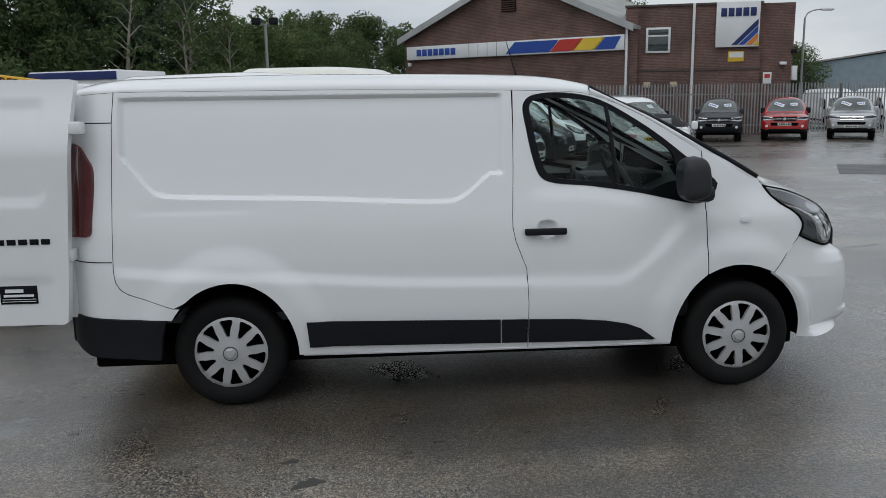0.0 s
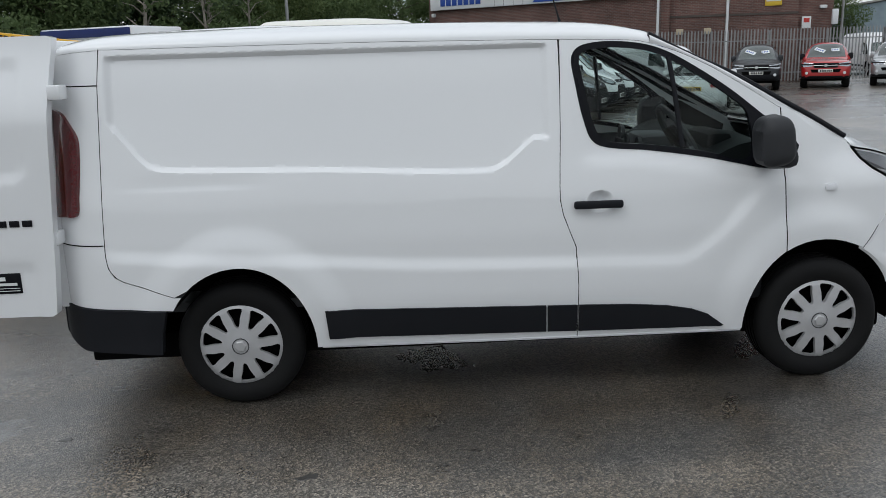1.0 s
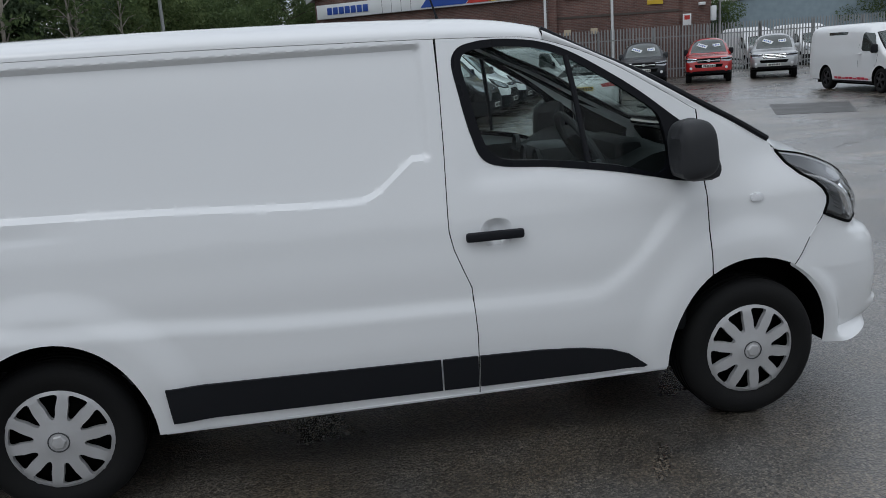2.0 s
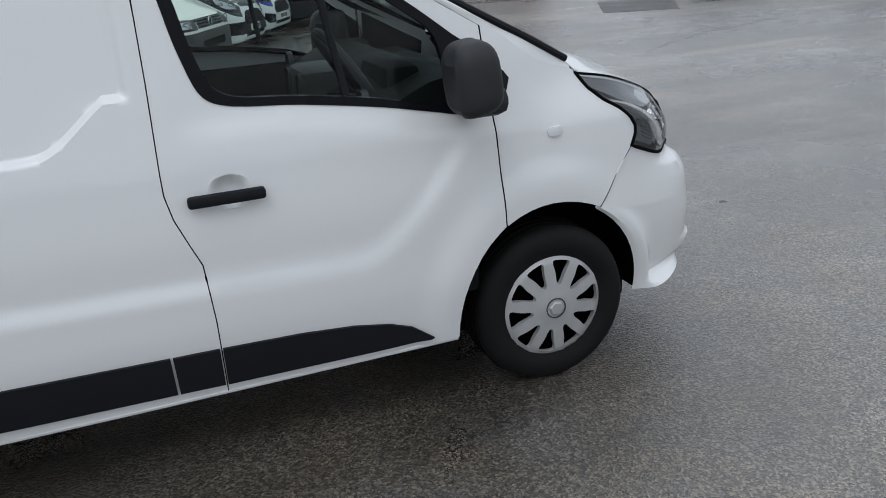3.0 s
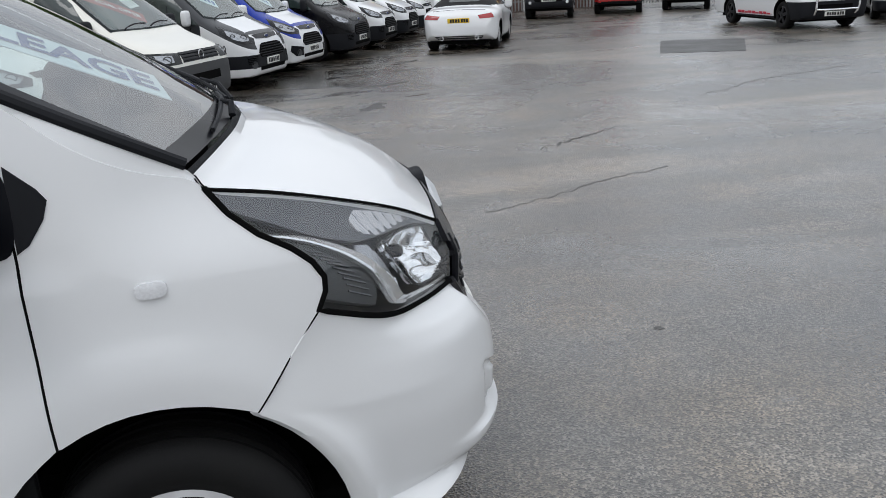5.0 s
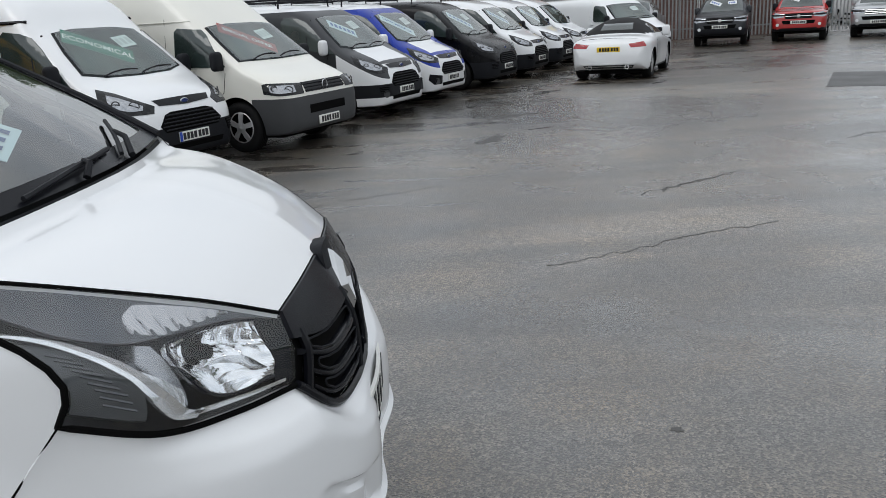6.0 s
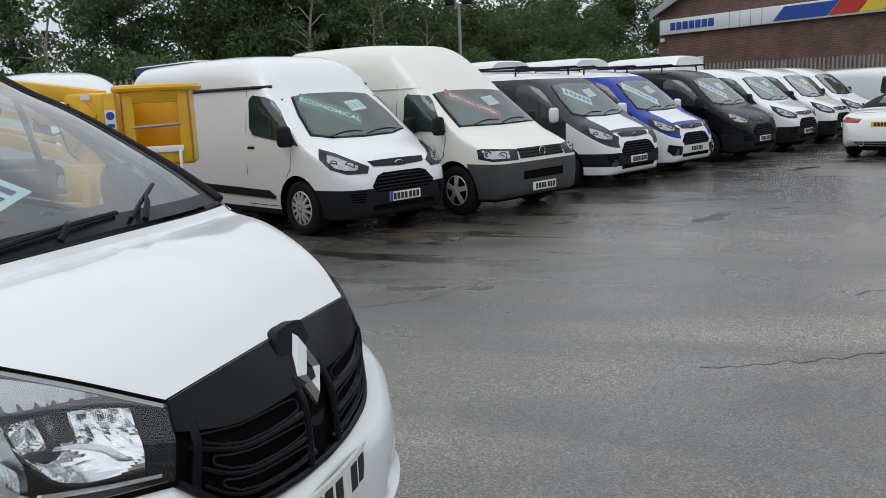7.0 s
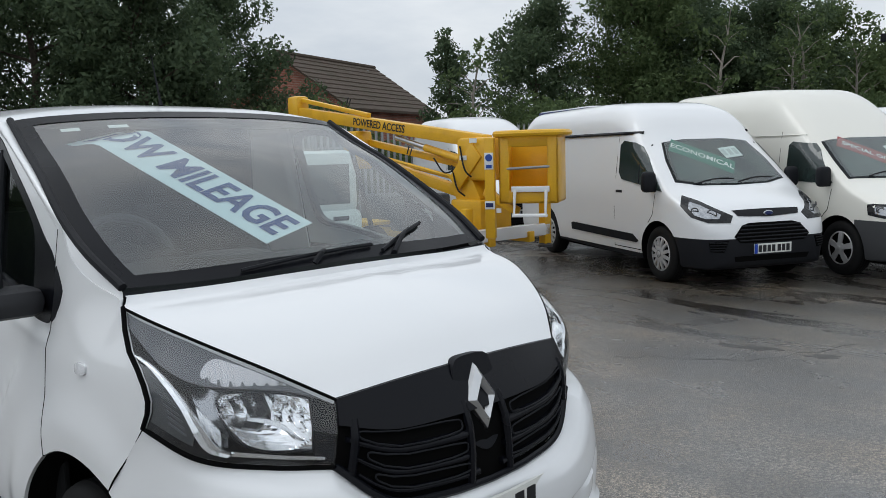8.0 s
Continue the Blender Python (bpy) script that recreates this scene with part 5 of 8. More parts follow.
def wheel_parts(parent, R, W, cap, mat, spokes, kind):
    """Tyre, rim and cover round the local origin; the outer face looks along -y."""
    t = [(cap - 0.012, 0.004), (cap + 0.006, -0.004), (cap + 0.02, -0.012), (cap + 0.05, -0.016), (R - 0.030, -0.010), (R - 0.010, 0.006), (R, 0.030), (R, W - 0.03), (R - 0.01, W - 0.006), (R - 0.05, W), (cap - 0.01, W)]
    wl = part("wheel", lathe_bm(t, 56), rubber, parent)
    gr = bmesh.new()
    for k in range(4):
        tube_bm([(math.cos(a) * (R + 0.0005), 0.045 + k * (W - 0.09) / 3, math.sin(a) * (R + 0.0005)) for a in np.linspace(0, 2 * math.pi, 49)[:-1]], 0.004, 4, bm=gr, closed=True)
    part("tread_groove", gr, seam_black, wl)
    part("brake_drum", lathe_bm([(0.0005, 0.05), (0.15, 0.05), (0.16, 0.06), (cap, 0.075), (cap, 0.12)], 32), seam_black, wl)
    holes = []
    for k in range(spokes):
        a0 = 2 * math.pi * (k + 0.5) / spokes
        half = math.pi / spokes
        if kind == "cover":
            o, i = 0.62 * half, 0.34 * half
            r0, r1 = cap * 0.46, cap * 0.87
        else:
            o, i = 0.70 * half, 0.45 * half
            r0, r1 = cap * 0.34, cap * 0.88
        ring = [(r1, -o), (r1 * 1.015, 0), (r1, o), ((r0 + r1) / 2, (o + i) / 2), (r0, i * 0.8), (r0 * 0.94, 0), (r0, -i * 0.8), ((r0 + r1) / 2, -(o + i) / 2)]
        holes.append([p.to_2d() for p in spline([(r * math.cos(a0 + d), r * math.sin(a0 + d)) for r, d in ring], 24, True)])
    circ = [(cap * math.cos(a), cap * math.sin(a)) for a in np.linspace(0, 2 * math.pi, 61)[:-1]]

    def dome(x, z):
        r = math.hypot(x, z) / cap
        return Vector((x, -0.020 + 0.020 * r ** 2 - 0.006 * smoothstep(0.30, 0.22, r) + 0.012 * smoothstep(0.93, 1.0, r), z))
    part("wheel_cover" if kind == "cover" else "alloy_rim", face_out(sheet_bm(circ, dome, 0.03, holes=holes, rim=(0, 0.022, 0), edge=0.018), (0, -1, 0)), mat, wl)
    part("hub_cap", lathe_bm([(0.0005, -0.036), (0.026, -0.035), (0.032, -0.030), (0.034, -0.016)], 6 if kind == "cover" else 20), mat, wl)
    if kind == "cover":
        part("hub_ring", tube_bm([(0.042 * math.cos(a), -0.026, 0.042 * math.sin(a)) for a in np.linspace(0, 2 * math.pi, 25)[:-1]], 0.003, 5, closed=True), grey_plastic, wl)
    return wl


white_van, SCREEN = build_van()

# banner behind the windscreen
banner = thing("windscreen_banner", "pale banner with blue capitals behind the windscreen", "banner")
BA, BB, BW = (0.23, 0.14), (0.42, 0.83), 0.255


def on_screen(s, w, d=0.0):
    """A place on the flat sheet behind the screen: s along the banner 0..1, w metres across it."""
    a, b = SCREEN(*BA), SCREEN(*BB)
    t = (b - a).normalized()
    n = (SCREEN(0.6, 0.5) - SCREEN(0.2, 0.5)).cross(SCREEN(0.35, 0.9) - SCREEN(0.35, 0.2)).normalized()
    n = n if n.x > 0 else -n
    q = t.cross(n).normalized()
    q = q if q.z > 0 else -q
    return a + (b - a) * s + q * w - n * (0.020 - d + 0.08 * smoothstep(0.06, -0.16, s))


length = sum((on_screen(i / 20, 0) - on_screen((i + 1) / 20, 0)).length for i in range(20))
part("sheet", grid_bm(lambda u, v: on_screen(-0.15 + 1.15 * u, (0.5 - v) * BW), 28, 4, rim=(-0.001, 0, -0.002), out=(1, 0, 1)), banner_white, banner)
tb = text_bm("LOW MILEAGE", 0.212, 0.0005, bold=0.006)
xs = [v.co.x for v in tb.verts]
lo_x, hi_x = min(xs), max(xs)
bmesh.ops.triangulate(tb, faces=tb.faces)
for v in tb.verts:
    v.co = on_screen(-0.125 + 1.10 * (v.co.x - lo_x) / (hi_x - lo_x), v.co.z * 1.0, 0.0025)
part("lettering", tb, banner_blue, banner, "blue capitals", smooth=False)

# ---------------------------------------------------------------- parked vehicles
def joined(bms):
    out = bmesh.new()
    for b in bms:
        me = bpy.data.meshes.new("tmp")
        b.to_mesh(me)
        b.free()
        out.from_mesh(me)
        bpy.data.meshes.remove(me)
    return out


def loft_body(spec):
    """A closed body from its side profile, plan and sections; x ahead, front at x = 0, y to its left."""
    top, low, wide, belt, squ = (curve1(spec[k]) for k in ("top", "low", "wide", "belt", "square"))
    tumble = curve1(spec["tumble"])
    L = spec["length"]
    ds = sorted(set([0.0, 0.012, 0.03, 0.06, 0.1, 0.15, 0.21, 0.28, 0.36, 0.45] + [round(x, 3) for x in np.linspace(0.55, L - 0.12, int(L / 0.095))] + [L - 0.06, L - 0.02, L] + spec.get("stations", [])))
    bm = bmesh.new()
    rings = []
    NS, NU = 10, 16
    for d in ds:
        w, zl, zt = wide(d), low(d), top(d)
        zb = min(belt(d), zl + (zt - zl) * 0.8)
        n = squ(d)
        half = [(0.0, zl), (w - 0.10, zl), (w - 0.03, zl + 0.02)]
        for k in range(NS + 1):
            z = zl + 0.06 + (zb - zl - 0.06) * k / NS
            half.append((w - 0.02 * (1 - k / NS) ** 2, z))
        for k in range(1, NU + 1):
            a = k / NU * math.pi / 2
            half.append((w * math.cos(a) ** (2 / n) if k < NU else 0.0, zb + (zt - zb) * math.sin(a) ** (2 / n)))
        half = [(y * (1 - tumble(z)), z) for y, z in half]
        ring = [bm.verts.new((-d, -y, z)) for y, z in half] + [bm.verts.new((-d, y, z)) for y, z in half[-2:0:-1]]
        rings.append(ring)
    m = len(rings[0])
    for a, b in zip(rings, rings[1:]):
        for k in range(m):
            bm.faces.new((a[k], a[(k + 1) % m], b[(k + 1) % m], b[k]))
    bm.faces.new(rings[0])
    bm.faces.new(rings[-1][::-1])
    bmesh.ops.recalc_face_normals(bm, faces=bm.faces)
    return bm


def cut_arches(bm, mats, wheels, r, half_w, pick, planes=()):
    """The body with its wheel arches cut out; pick(face centre) gives the material's index."""
    for co, no in planes:
        bmesh.ops.bisect_plane(bm, geom=bm.verts[:] + bm.edges[:] + bm.faces[:], dist=1e-5, plane_co=co, plane_no=no)
    for f in bm.faces:
        f.material_index = pick(f.calc_center_median())
    me = bpy.data.meshes.new("body")
    bm.to_mesh(me)
    bm.free()
    for mt in mats:
        me.materials.append(mt)
    me.materials.append(seam_black)
    ob = new("cutting", me)
    cb = bmesh.new()
    for x in wheels:
        for s in (-1, 1):
            lathe = [(0.001, -0.20), (r, -0.20), (r, 0.26), (0.001, 0.26)]
            lathe_bm(lathe, 40, bm=cb, m=Matrix.Translation((x, s * (half_w - 0.06), 0.33)), closed=True)
    bmesh.ops.remove_doubles(cb, verts=cb.verts, dist=0.0005)
    bmesh.ops.recalc_face_normals(cb, faces=cb.faces)
    cm = bpy.data.meshes.new("cutter")
    cb.to_mesh(cm)
    cb.free()
    for mt in mats:
        cm.materials.append(mt)
    cm.materials.append(seam_black)
    cm.polygons.foreach_set("material_index", [len(mats)] * len(cm.polygons))
    cut = new("cutter", cm)
    md = ob.modifiers.new("cut", "BOOLEAN")
    md.operation, md.object, md.solver = "DIFFERENCE", cut, "EXACT"
    bpy.context.view_layer.update()
    ev = ob.evaluated_get(bpy.context.evaluated_depsgraph_get())
    done = bmesh.new()
    done.from_mesh(ev.to_mesh())
    ev.to_mesh_clear()
    for o, d in ((ob, me), (cut, cm)):
        bpy.data.objects.remove(o)
        bpy.data.meshes.remove(d)
    return done


class Skin:
    """A body surface on which flat figures are laid."""

    def __init__(self, bm):
        self.tree = BVHTree.FromBMesh(bm)

    def lay(self, pts, way, off=0.004, step=0.06, thick=0.012, holes=(), edge=None, round_n=0):
        """A figure of rough corner places, thrown on the body along way; with a folded rim."""
        w = Vector(way).normalized()
        a = Vector((0, 0, 1)).cross(w)
        a = a.normalized() if a.length > 0.05 else Vector((0, 1, 0))
        b = w.cross(a).normalized()
        flat = [Vector((Vector(p).dot(a), Vector(p).dot(b))) for p in pts]
        if round_n:
            flat = [p.to_2d() for p in spline([(p.x, p.y) for p in flat], round_n, True)]
        flat_h = [[Vector((Vector(p).dot(a), Vector(p).dot(b))) for p in h] for h in holes]

        def to(u, v):
            o = a * u + b * v - w * 8
            loc, nor, _, _ = self.tree.ray_cast(o, w)
            if loc is None:
                loc, nor, _, _ = self.tree.find_nearest(o + w * 8)
            if nor.dot(w) > 0:
                nor = -nor
            return loc + nor * off
        bm = sheet_bm(flat, to, step, holes=flat_h, edge=edge)
        bm.normal_update()
        face_out(bm, -w)
        fold(bm, w * thick)
        return bm

    def paste(self, bm, way, off):
        """Lays every point of bm on the body along way, keeping its own thickness."""
        w = Vector(way).normalized()
        for v in bm.verts:
            loc, nor, _, _ = self.tree.ray_cast(v.co - w * 4, w)
            if loc is not None:
                v.co = loc - w * off
        return bm

    def at(self, p, way, off=0.0):
        w = Vector(way).normalized()
        loc, nor, _, _ = self.tree.ray_cast(Vector(p) - w * 8, w)
        if loc is None:
            loc, nor, _, _ = self.tree.find_nearest(Vector(p))
        return loc - w * off


def mir(pts):
    return [(p[0], -p[1], p[2]) for p in pts]


WHEELS = {}


def add_wheel(parent, kind, x, y, R, turn=0.0):
    """One of a few wheel patterns, shared between vehicles."""
    key = (kind, R)
    if key not in WHEELS:
        mat, sp, cap, knd = {"cover": (trim_silver, 12, 0.66, "cover"), "alloy": (trim_silver, 5, 0.64, "alloy"), "dark": (alloy_dark, 5, 0.68, "alloy"), "ten": (trim_silver, 10, 0.68, "alloy")}[kind]
        w = wheel_parts(parent, R, 0.21, R * cap, mat, sp, knd)
        WHEELS[key] = w
    else:
        w = copy_thing(WHEELS[key], Matrix())
        w.parent = parent
    w.matrix_basis = Matrix.Translation((x, y, R)) @ Matrix.Rotation(radians(180 if y > 0 else 0), 4, "Z") @ Matrix.Rotation(turn, 4, "Y")
    return w


def number_plate(parent, skin, x, z, yellow=False, way=(-1, 0, 0), blue=False, y=0.0):
    p = skin.at((x, y, z), way)
    s = -1 if way[0] < 0 else 1
    fx = p.x - s * 0.014
    a, b = sorted((p.x - s * 0.002, fx))
    pl = part("number_plate", box_bm((a, y - 0.26, z - 0.056), (b, y + 0.26, z + 0.056), 0.004), plate_yellow if yellow else plate_white, parent, "yellow plate with dark bars" if yellow else "white plate with dark bars")
    for k, u in enumerate((-0.18, -0.118, -0.056, 0.006, 0.084, 0.146, 0.208)):
        c, d = sorted((fx, fx - s * 0.003))
        part("plate_bar", box_bm((c, y - s * u - 0.023, z - 0.038), (d, y - s * u + 0.023, z + 0.038)), plate_ink, pl)
    if blue:
        c, d = sorted((fx, fx - s * 0.0025))
        part("plate_band", box_bm((c, y - 0.258 if s > 0 else y - 0.258, z - 0.054), (d, y - 0.215, z + 0.054)), plate_blue, pl)


def wing_mirror(parent, x, y, z, mat, glass_x=-0.06):
    for s in (-1, 1):
        bm = bmesh.new()
        bmesh.ops.create_uvsphere(bm, u_segments=16, v_segments=10, radius=1)
        q = lambda a, p: math.copysign(abs(a) ** p, a)
        for v in bm.verts:
            v.co = Vector((x + 0.06 * q(v.co.x, 0.7), s * (y + 0.10) + 0.095 * q(v.co.y, 0.5), z + 0.125 * q(v.co.z, 0.5)))
        mm = part("door_mirror", bm, mat, parent)
        part("mirror_arm", box_bm((x - 0.03, min(s * (y - 0.06), s * (y + 0.06)), z - 0.12), (x + 0.04, max(s * (y - 0.06), s * (y + 0.06)), z - 0.06), 0.015), black_plastic, mm)


CUSTOM = dict(length=4.97,
              top=[(0, 0.58), (0.012, 0.64), (0.03, 0.71), (0.07, 0.80), (0.13, 0.875), (0.22, 0.94), (0.4, 1.02), (0.58, 1.085), (0.68, 1.125), (0.78, 1.195), (1.1, 1.465), (1.38, 1.69), (1.52, 1.78), (1.75, 1.86), (2.15, 1.915), (3.0, 1.94), (4.85, 1.93), (4.97, 1.90)],
              low=[(0, 0.36), (0.03, 0.27), (0.1, 0.22), (0.4, 0.21), (4.8, 0.27), (4.97, 0.32)],
              wide=[(0, 0.58), (0.03, 0.68), (0.1, 0.80), (0.25, 0.895), (0.45, 0.95), (0.8, 0.982), (1.5, 0.993), (4.6, 0.985), (4.97, 0.955)],
              belt=[(0, 0.48), (0.1, 0.58), (0.4, 0.80), (0.7, 0.96), (1.1, 1.10), (1.6, 1.22), (4.97, 1.3)],
              square=[(0, 3.2), (0.4, 3.2), (0.7, 4.2), (1.1, 5.0), (1.5, 5.4), (2.2, 5.6), (4.97, 5.6)],
              tumble=[(0.2, 0.03), (0.5, 0.0), (0.95, 0.0), (1.3, 0.025), (1.9, 0.085), (2.5, 0.15)])
CUSTOM_HIGH = dict(CUSTOM, length=5.34, top=CUSTOM["top"][:-6] + [(1.52, 1.82), (1.65, 1.97), (1.92, 2.135), (2.30, 2.215), (3.0, 2.240), (5.2, 2.225), (5.34, 2.17)],
                   wide=CUSTOM["wide"][:-2] + [(5.0, 0.985), (5.34, 0.955)])
VWT = dict(length=4.89,
           top=[(0, 0.60), (0.012, 0.71), (0.03, 0.79), (0.08, 0.865), (0.2, 0.935), (0.45, 1.03), (0.66, 1.11), (0.75, 1.165), (1.1, 1.435), (1.40, 1.67), (1.58, 1.79), (1.9, 1.865), (2.6, 1.90), (4.75, 1.89), (4.89, 1.85)],
           low=[(0, 0.36), (0.03, 0.29), (0.1, 0.24), (0.4, 0.22), (4.8, 0.28), (4.89, 0.34)],
           wide=[(0, 0.70), (0.03, 0.80), (0.1, 0.87), (0.25, 0.92), (0.5, 0.945), (1.5, 0.952), (4.6, 0.95), (4.89, 0.93)],
           belt=[(0, 0.53), (0.1, 0.62), (0.4, 0.82), (0.7, 0.98), (1.2, 1.10), (1.8, 1.22), (4.89, 1.3)],
           square=[(0, 4.0), (0.4, 4.0), (0.8, 4.8), (1.2, 5.4), (1.8, 5.8), (3, 6.0), (4.89, 6.0)],
           tumble=[(0.2, 0.03), (0.5, 0.0), (0.95, 0.0), (1.3, 0.02), (1.9, 0.075), (2.6, 0.15)])
VWT_HIGH = dict(VWT, top=VWT["top"][:-5] + [(1.58, 1.83), (1.8, 2.01), (2.15, 2.26), (2.4, 2.345), (3.2, 2.39), (4.75, 2.40), (4.89, 2.34)])
PICKUP = dict(length=5.2,
              top=[(0, 0.62), (0.012, 0.80), (0.04, 0.93), (0.1, 1.01), (0.25, 1.06), (0.8, 1.115), (1.25, 1.15), (1.35, 1.19), (1.75, 1.50), (2.05, 1.68), (2.3, 1.765), (2.7, 1.785), (3.3, 1.74), (3.5, 1.66), (3.58, 1.30), (3.62, 1.14), (5.1, 1.12), (5.2, 1.08)],
              low=[(0, 0.52), (0.03, 0.44), (0.1, 0.38), (0.5, 0.36), (5.0, 0.46), (5.2, 0.55)],
              wide=[(0, 0.66), (0.03, 0.76), (0.1, 0.84), (0.25, 0.895), (0.5, 0.92), (1.2, 0.925), (4.9, 0.92), (5.2, 0.90)],
              belt=[(0, 0.60), (0.1, 0.76), (0.4, 0.90), (1.2, 0.99), (1.8, 1.08), (5.2, 1.05)],
              square=[(0, 4.0), (0.5, 4.2), (1.2, 3.6), (1.8, 2.8), (2.5, 3.0), (3.5, 3.2), (3.7, 6), (5.2, 6)],
              tumble=[(0.3, 0.03), (0.6, 0.0), (1.05, 0.01), (1.2, 0.05), (1.8, 0.17)])


# two-tone paint: the upper flanks, the lamp surrounds and the bonnet's front edge
ZONE_PLANES = [((-1.2, 0, 0.80), (0.05, 0, 1)), ((-0.80, 0, 0), (1, 0, 0)), ((-0.22, 0, 0), (1, 0, 0)), ((0, -0.54, 0), (0, 1, 0)), ((0, 0.54, 0), (0, 1, 0)), ((0, 0, 1.80), (0, 0, 1)), ((-0.30, 0, 0.80), (0.55, 0, 1)), ((0, 0, 0.885), (0, 0, 1)), ((0, 0, 0.36), (0, 0, 1))]


def zone(c):
    if c.z > 1.80:
        return False
    if c.x > -0.22 and c.z > 0.885:
        return True
    if c.x > -0.80:
        return abs(c.y) > 0.54 and (c.z - 0.80) + 0.55 * (c.x + 0.30) > 0
    return (c.z - 0.80) + 0.05 * (c.x + 1.2) > 0


def build_van_like(name, label, paint, place, spec, kind, high=False, second=None, bars=False, wheel="cover", alike="vans in the row", low_black=0.57, banner=None, mirror_mat=None, grey_bumper=None, lip=False):
    """A parked van. place: its pose. kind: custom or box (the flat-nosed make)."""
    v = thing(name, label, "van", alike)
    v.matrix_basis = place
    custom = kind == "custom"
    front_wheel, back_wheel = (-0.90, -4.20 if spec is CUSTOM_HIGH else -3.84) if custom else (-0.84, -3.84)
    hw = 0.985 if custom else 0.945
    low_mat = grey_bumper or black_plastic

    def pick(c):
        if lip and c.x > -0.60 and c.z < 0.36:
            return 0
        if c.x > -0.58 and c.z < low_black:
            return 1
        if c.z < 0.30:
            return 1
        return 2 if second is not None and zone(c) else 0
    planes = [((0, 0, low_black), (0, 0, 1)), ((0, 0, 0.30), (0, 0, 1)), ((-0.58, 0, 0), (1, 0, 0))]
    if second:
        planes += ZONE_PLANES
    body = cut_arches(loft_body(spec), [paint, low_mat, second[0] if second else paint], (front_wheel, back_wheel), 0.405, hw, pick, planes)
    sk = Skin(body)
    b = part("body", body, [paint, low_mat, second[0] if second else paint, seam_black], v)
    front, right, left = (-1, 0, 0), (0, 1, 0), (0, -1, 0)
    slope = (-0.64, 0, -0.76) if custom else (-0.64, 0, -0.77)
    # windscreen
    if custom:
        ws = [(-0.84, -0.78, 1.16), (-0.73, -0.5, 1.145), (-0.70, 0, 1.14), (-0.73, 0.5, 1.145), (-0.84, 0.78, 1.16), (-1.12, 0.73, 1.43), (-1.36, 0.63, 1.655), (-1.39, 0.3, 1.69), (-1.39, -0.3, 1.69), (-1.36, -0.63, 1.655), (-1.12, -0.73, 1.43)]
    else:
        ws = [(-0.80, -0.82, 1.18), (-0.76, -0.5, 1.18), (-0.74, 0, 1.18), (-0.76, 0.5, 1.18), (-0.80, 0.82, 1.18), (-1.10, 0.785, 1.42), (-1.37, 0.73, 1.63), (-1.39, 0.3, 1.655), (-1.39, -0.3, 1.655), (-1.37, -0.73, 1.63), (-1.10, -0.785, 1.42)]
    mid = sum((Vector(p) for p in ws), Vector()) / len(ws)
    part("screen_surround", sk.lay([mid + (Vector(p) - mid) * 1.02 for p in ws], slope, 0.005, 0.06), gloss_black, v, "black windscreen surround")
    # sheet on the closed body, its colour standing in for the dim cab
    part("cab_shade", sk.lay([mid + (Vector(p) - mid) * 0.925 for p in ws], slope, 0.008, 0.06), painted_cab, v, "dark sheet painted as the dim cab behind the windscreen")
    pane = sk.lay([mid + (Vector(p) - mid) * 0.985 for p in ws], slope, 0.019, 0.06, 0.002)
    part("windscreen", pane, row_glass, v, "clear windscreen reflecting the sky")
    # wipers
    for y0, y1 in ((-0.55, 0.02), (0.05, 0.60)):
        part("wiper", tube_bm([sk.at((0, y0 + (y1 - y0) * t, 1.15 + 0.05 * math.sin(2.2 * t) + (0.02 if custom else 0.045)), front, 0.03) for t in np.linspace(0, 1, 7)], 0.010, 6), black_plastic, v)
    for s, way, f in ((-1, right, lambda p: p), (1, left, mir)):
        # side windows
        if custom:
            win = [(-0.82, -0.95, 1.085), (-1.02, -0.93, 1.27), (-1.27, -0.9, 1.50), (-1.42, -0.9, 1.62), (-1.56, -0.9, 1.675), (-1.80, -0.9, 1.705), (-1.88, -0.9, 1.65), (-1.87, -0.95, 1.30), (-1.79, -0.96, 1.215), (-1.25, -0.96, 1.15)]
        else:
            win = [(-0.95, -0.92, 1.12), (-1.13, -0.9, 1.33), (-1.30, -0.88, 1.52), (-1.40, -0.88, 1.60), (-1.72, -0.88, 1.635), (-1.78, -0.9, 1.59), (-1.80, -0.92, 1.20), (-1.73, -0.92, 1.13)]
        sw = part("side_window", sk.lay(f(win), way, 0.012, 0.05), glass_dark, v, "dark side window")
        if custom:
            part("window_bar", tube_bm([sk.at((x, s * 0.9, z), way, 0.007) for x, z in ((-1.37, 1.645), (-1.36, 1.40), (-1.34, 1.17))], 0.012, 6), black_plastic, sw)
        # door gaps and handle
        for ln in ([(-2.00, 0.34), (-1.98, 0.8), (-1.96, 1.3), (-1.95, 1.76)], [(-1.12, 0.70), (-1.02, 0.80), (-0.96, 1.05)], [(-2.00, 0.34), (-1.32, 0.34)]):
            part("door_gap", tube_bm([sk.at((x, s * 0.9, z), way, 0.0) for x, z in ln], 0.005, 5), seam_black, v)
        part("door_handle", box_bm((-1.93, min(s * 1.0, s * 0.95), 1.04), (-1.77, max(s * 1.0, s * 0.95), 1.075), 0.012), black_plastic if custom else paint, v)
        if custom and second is None and paint is white_paint:
            part("side_moulding", sk.lay(f([(-1.40, -0.95, 0.43), (-1.36, -0.95, 0.455), (-1.50, -0.95, 0.53), (-3.25, -0.95, 0.56), (-3.30, -0.95, 0.545), (-3.30, -0.95, 0.455)]), way, 0.014, 0.09, 0.02), black_plastic, v, "black side moulding")
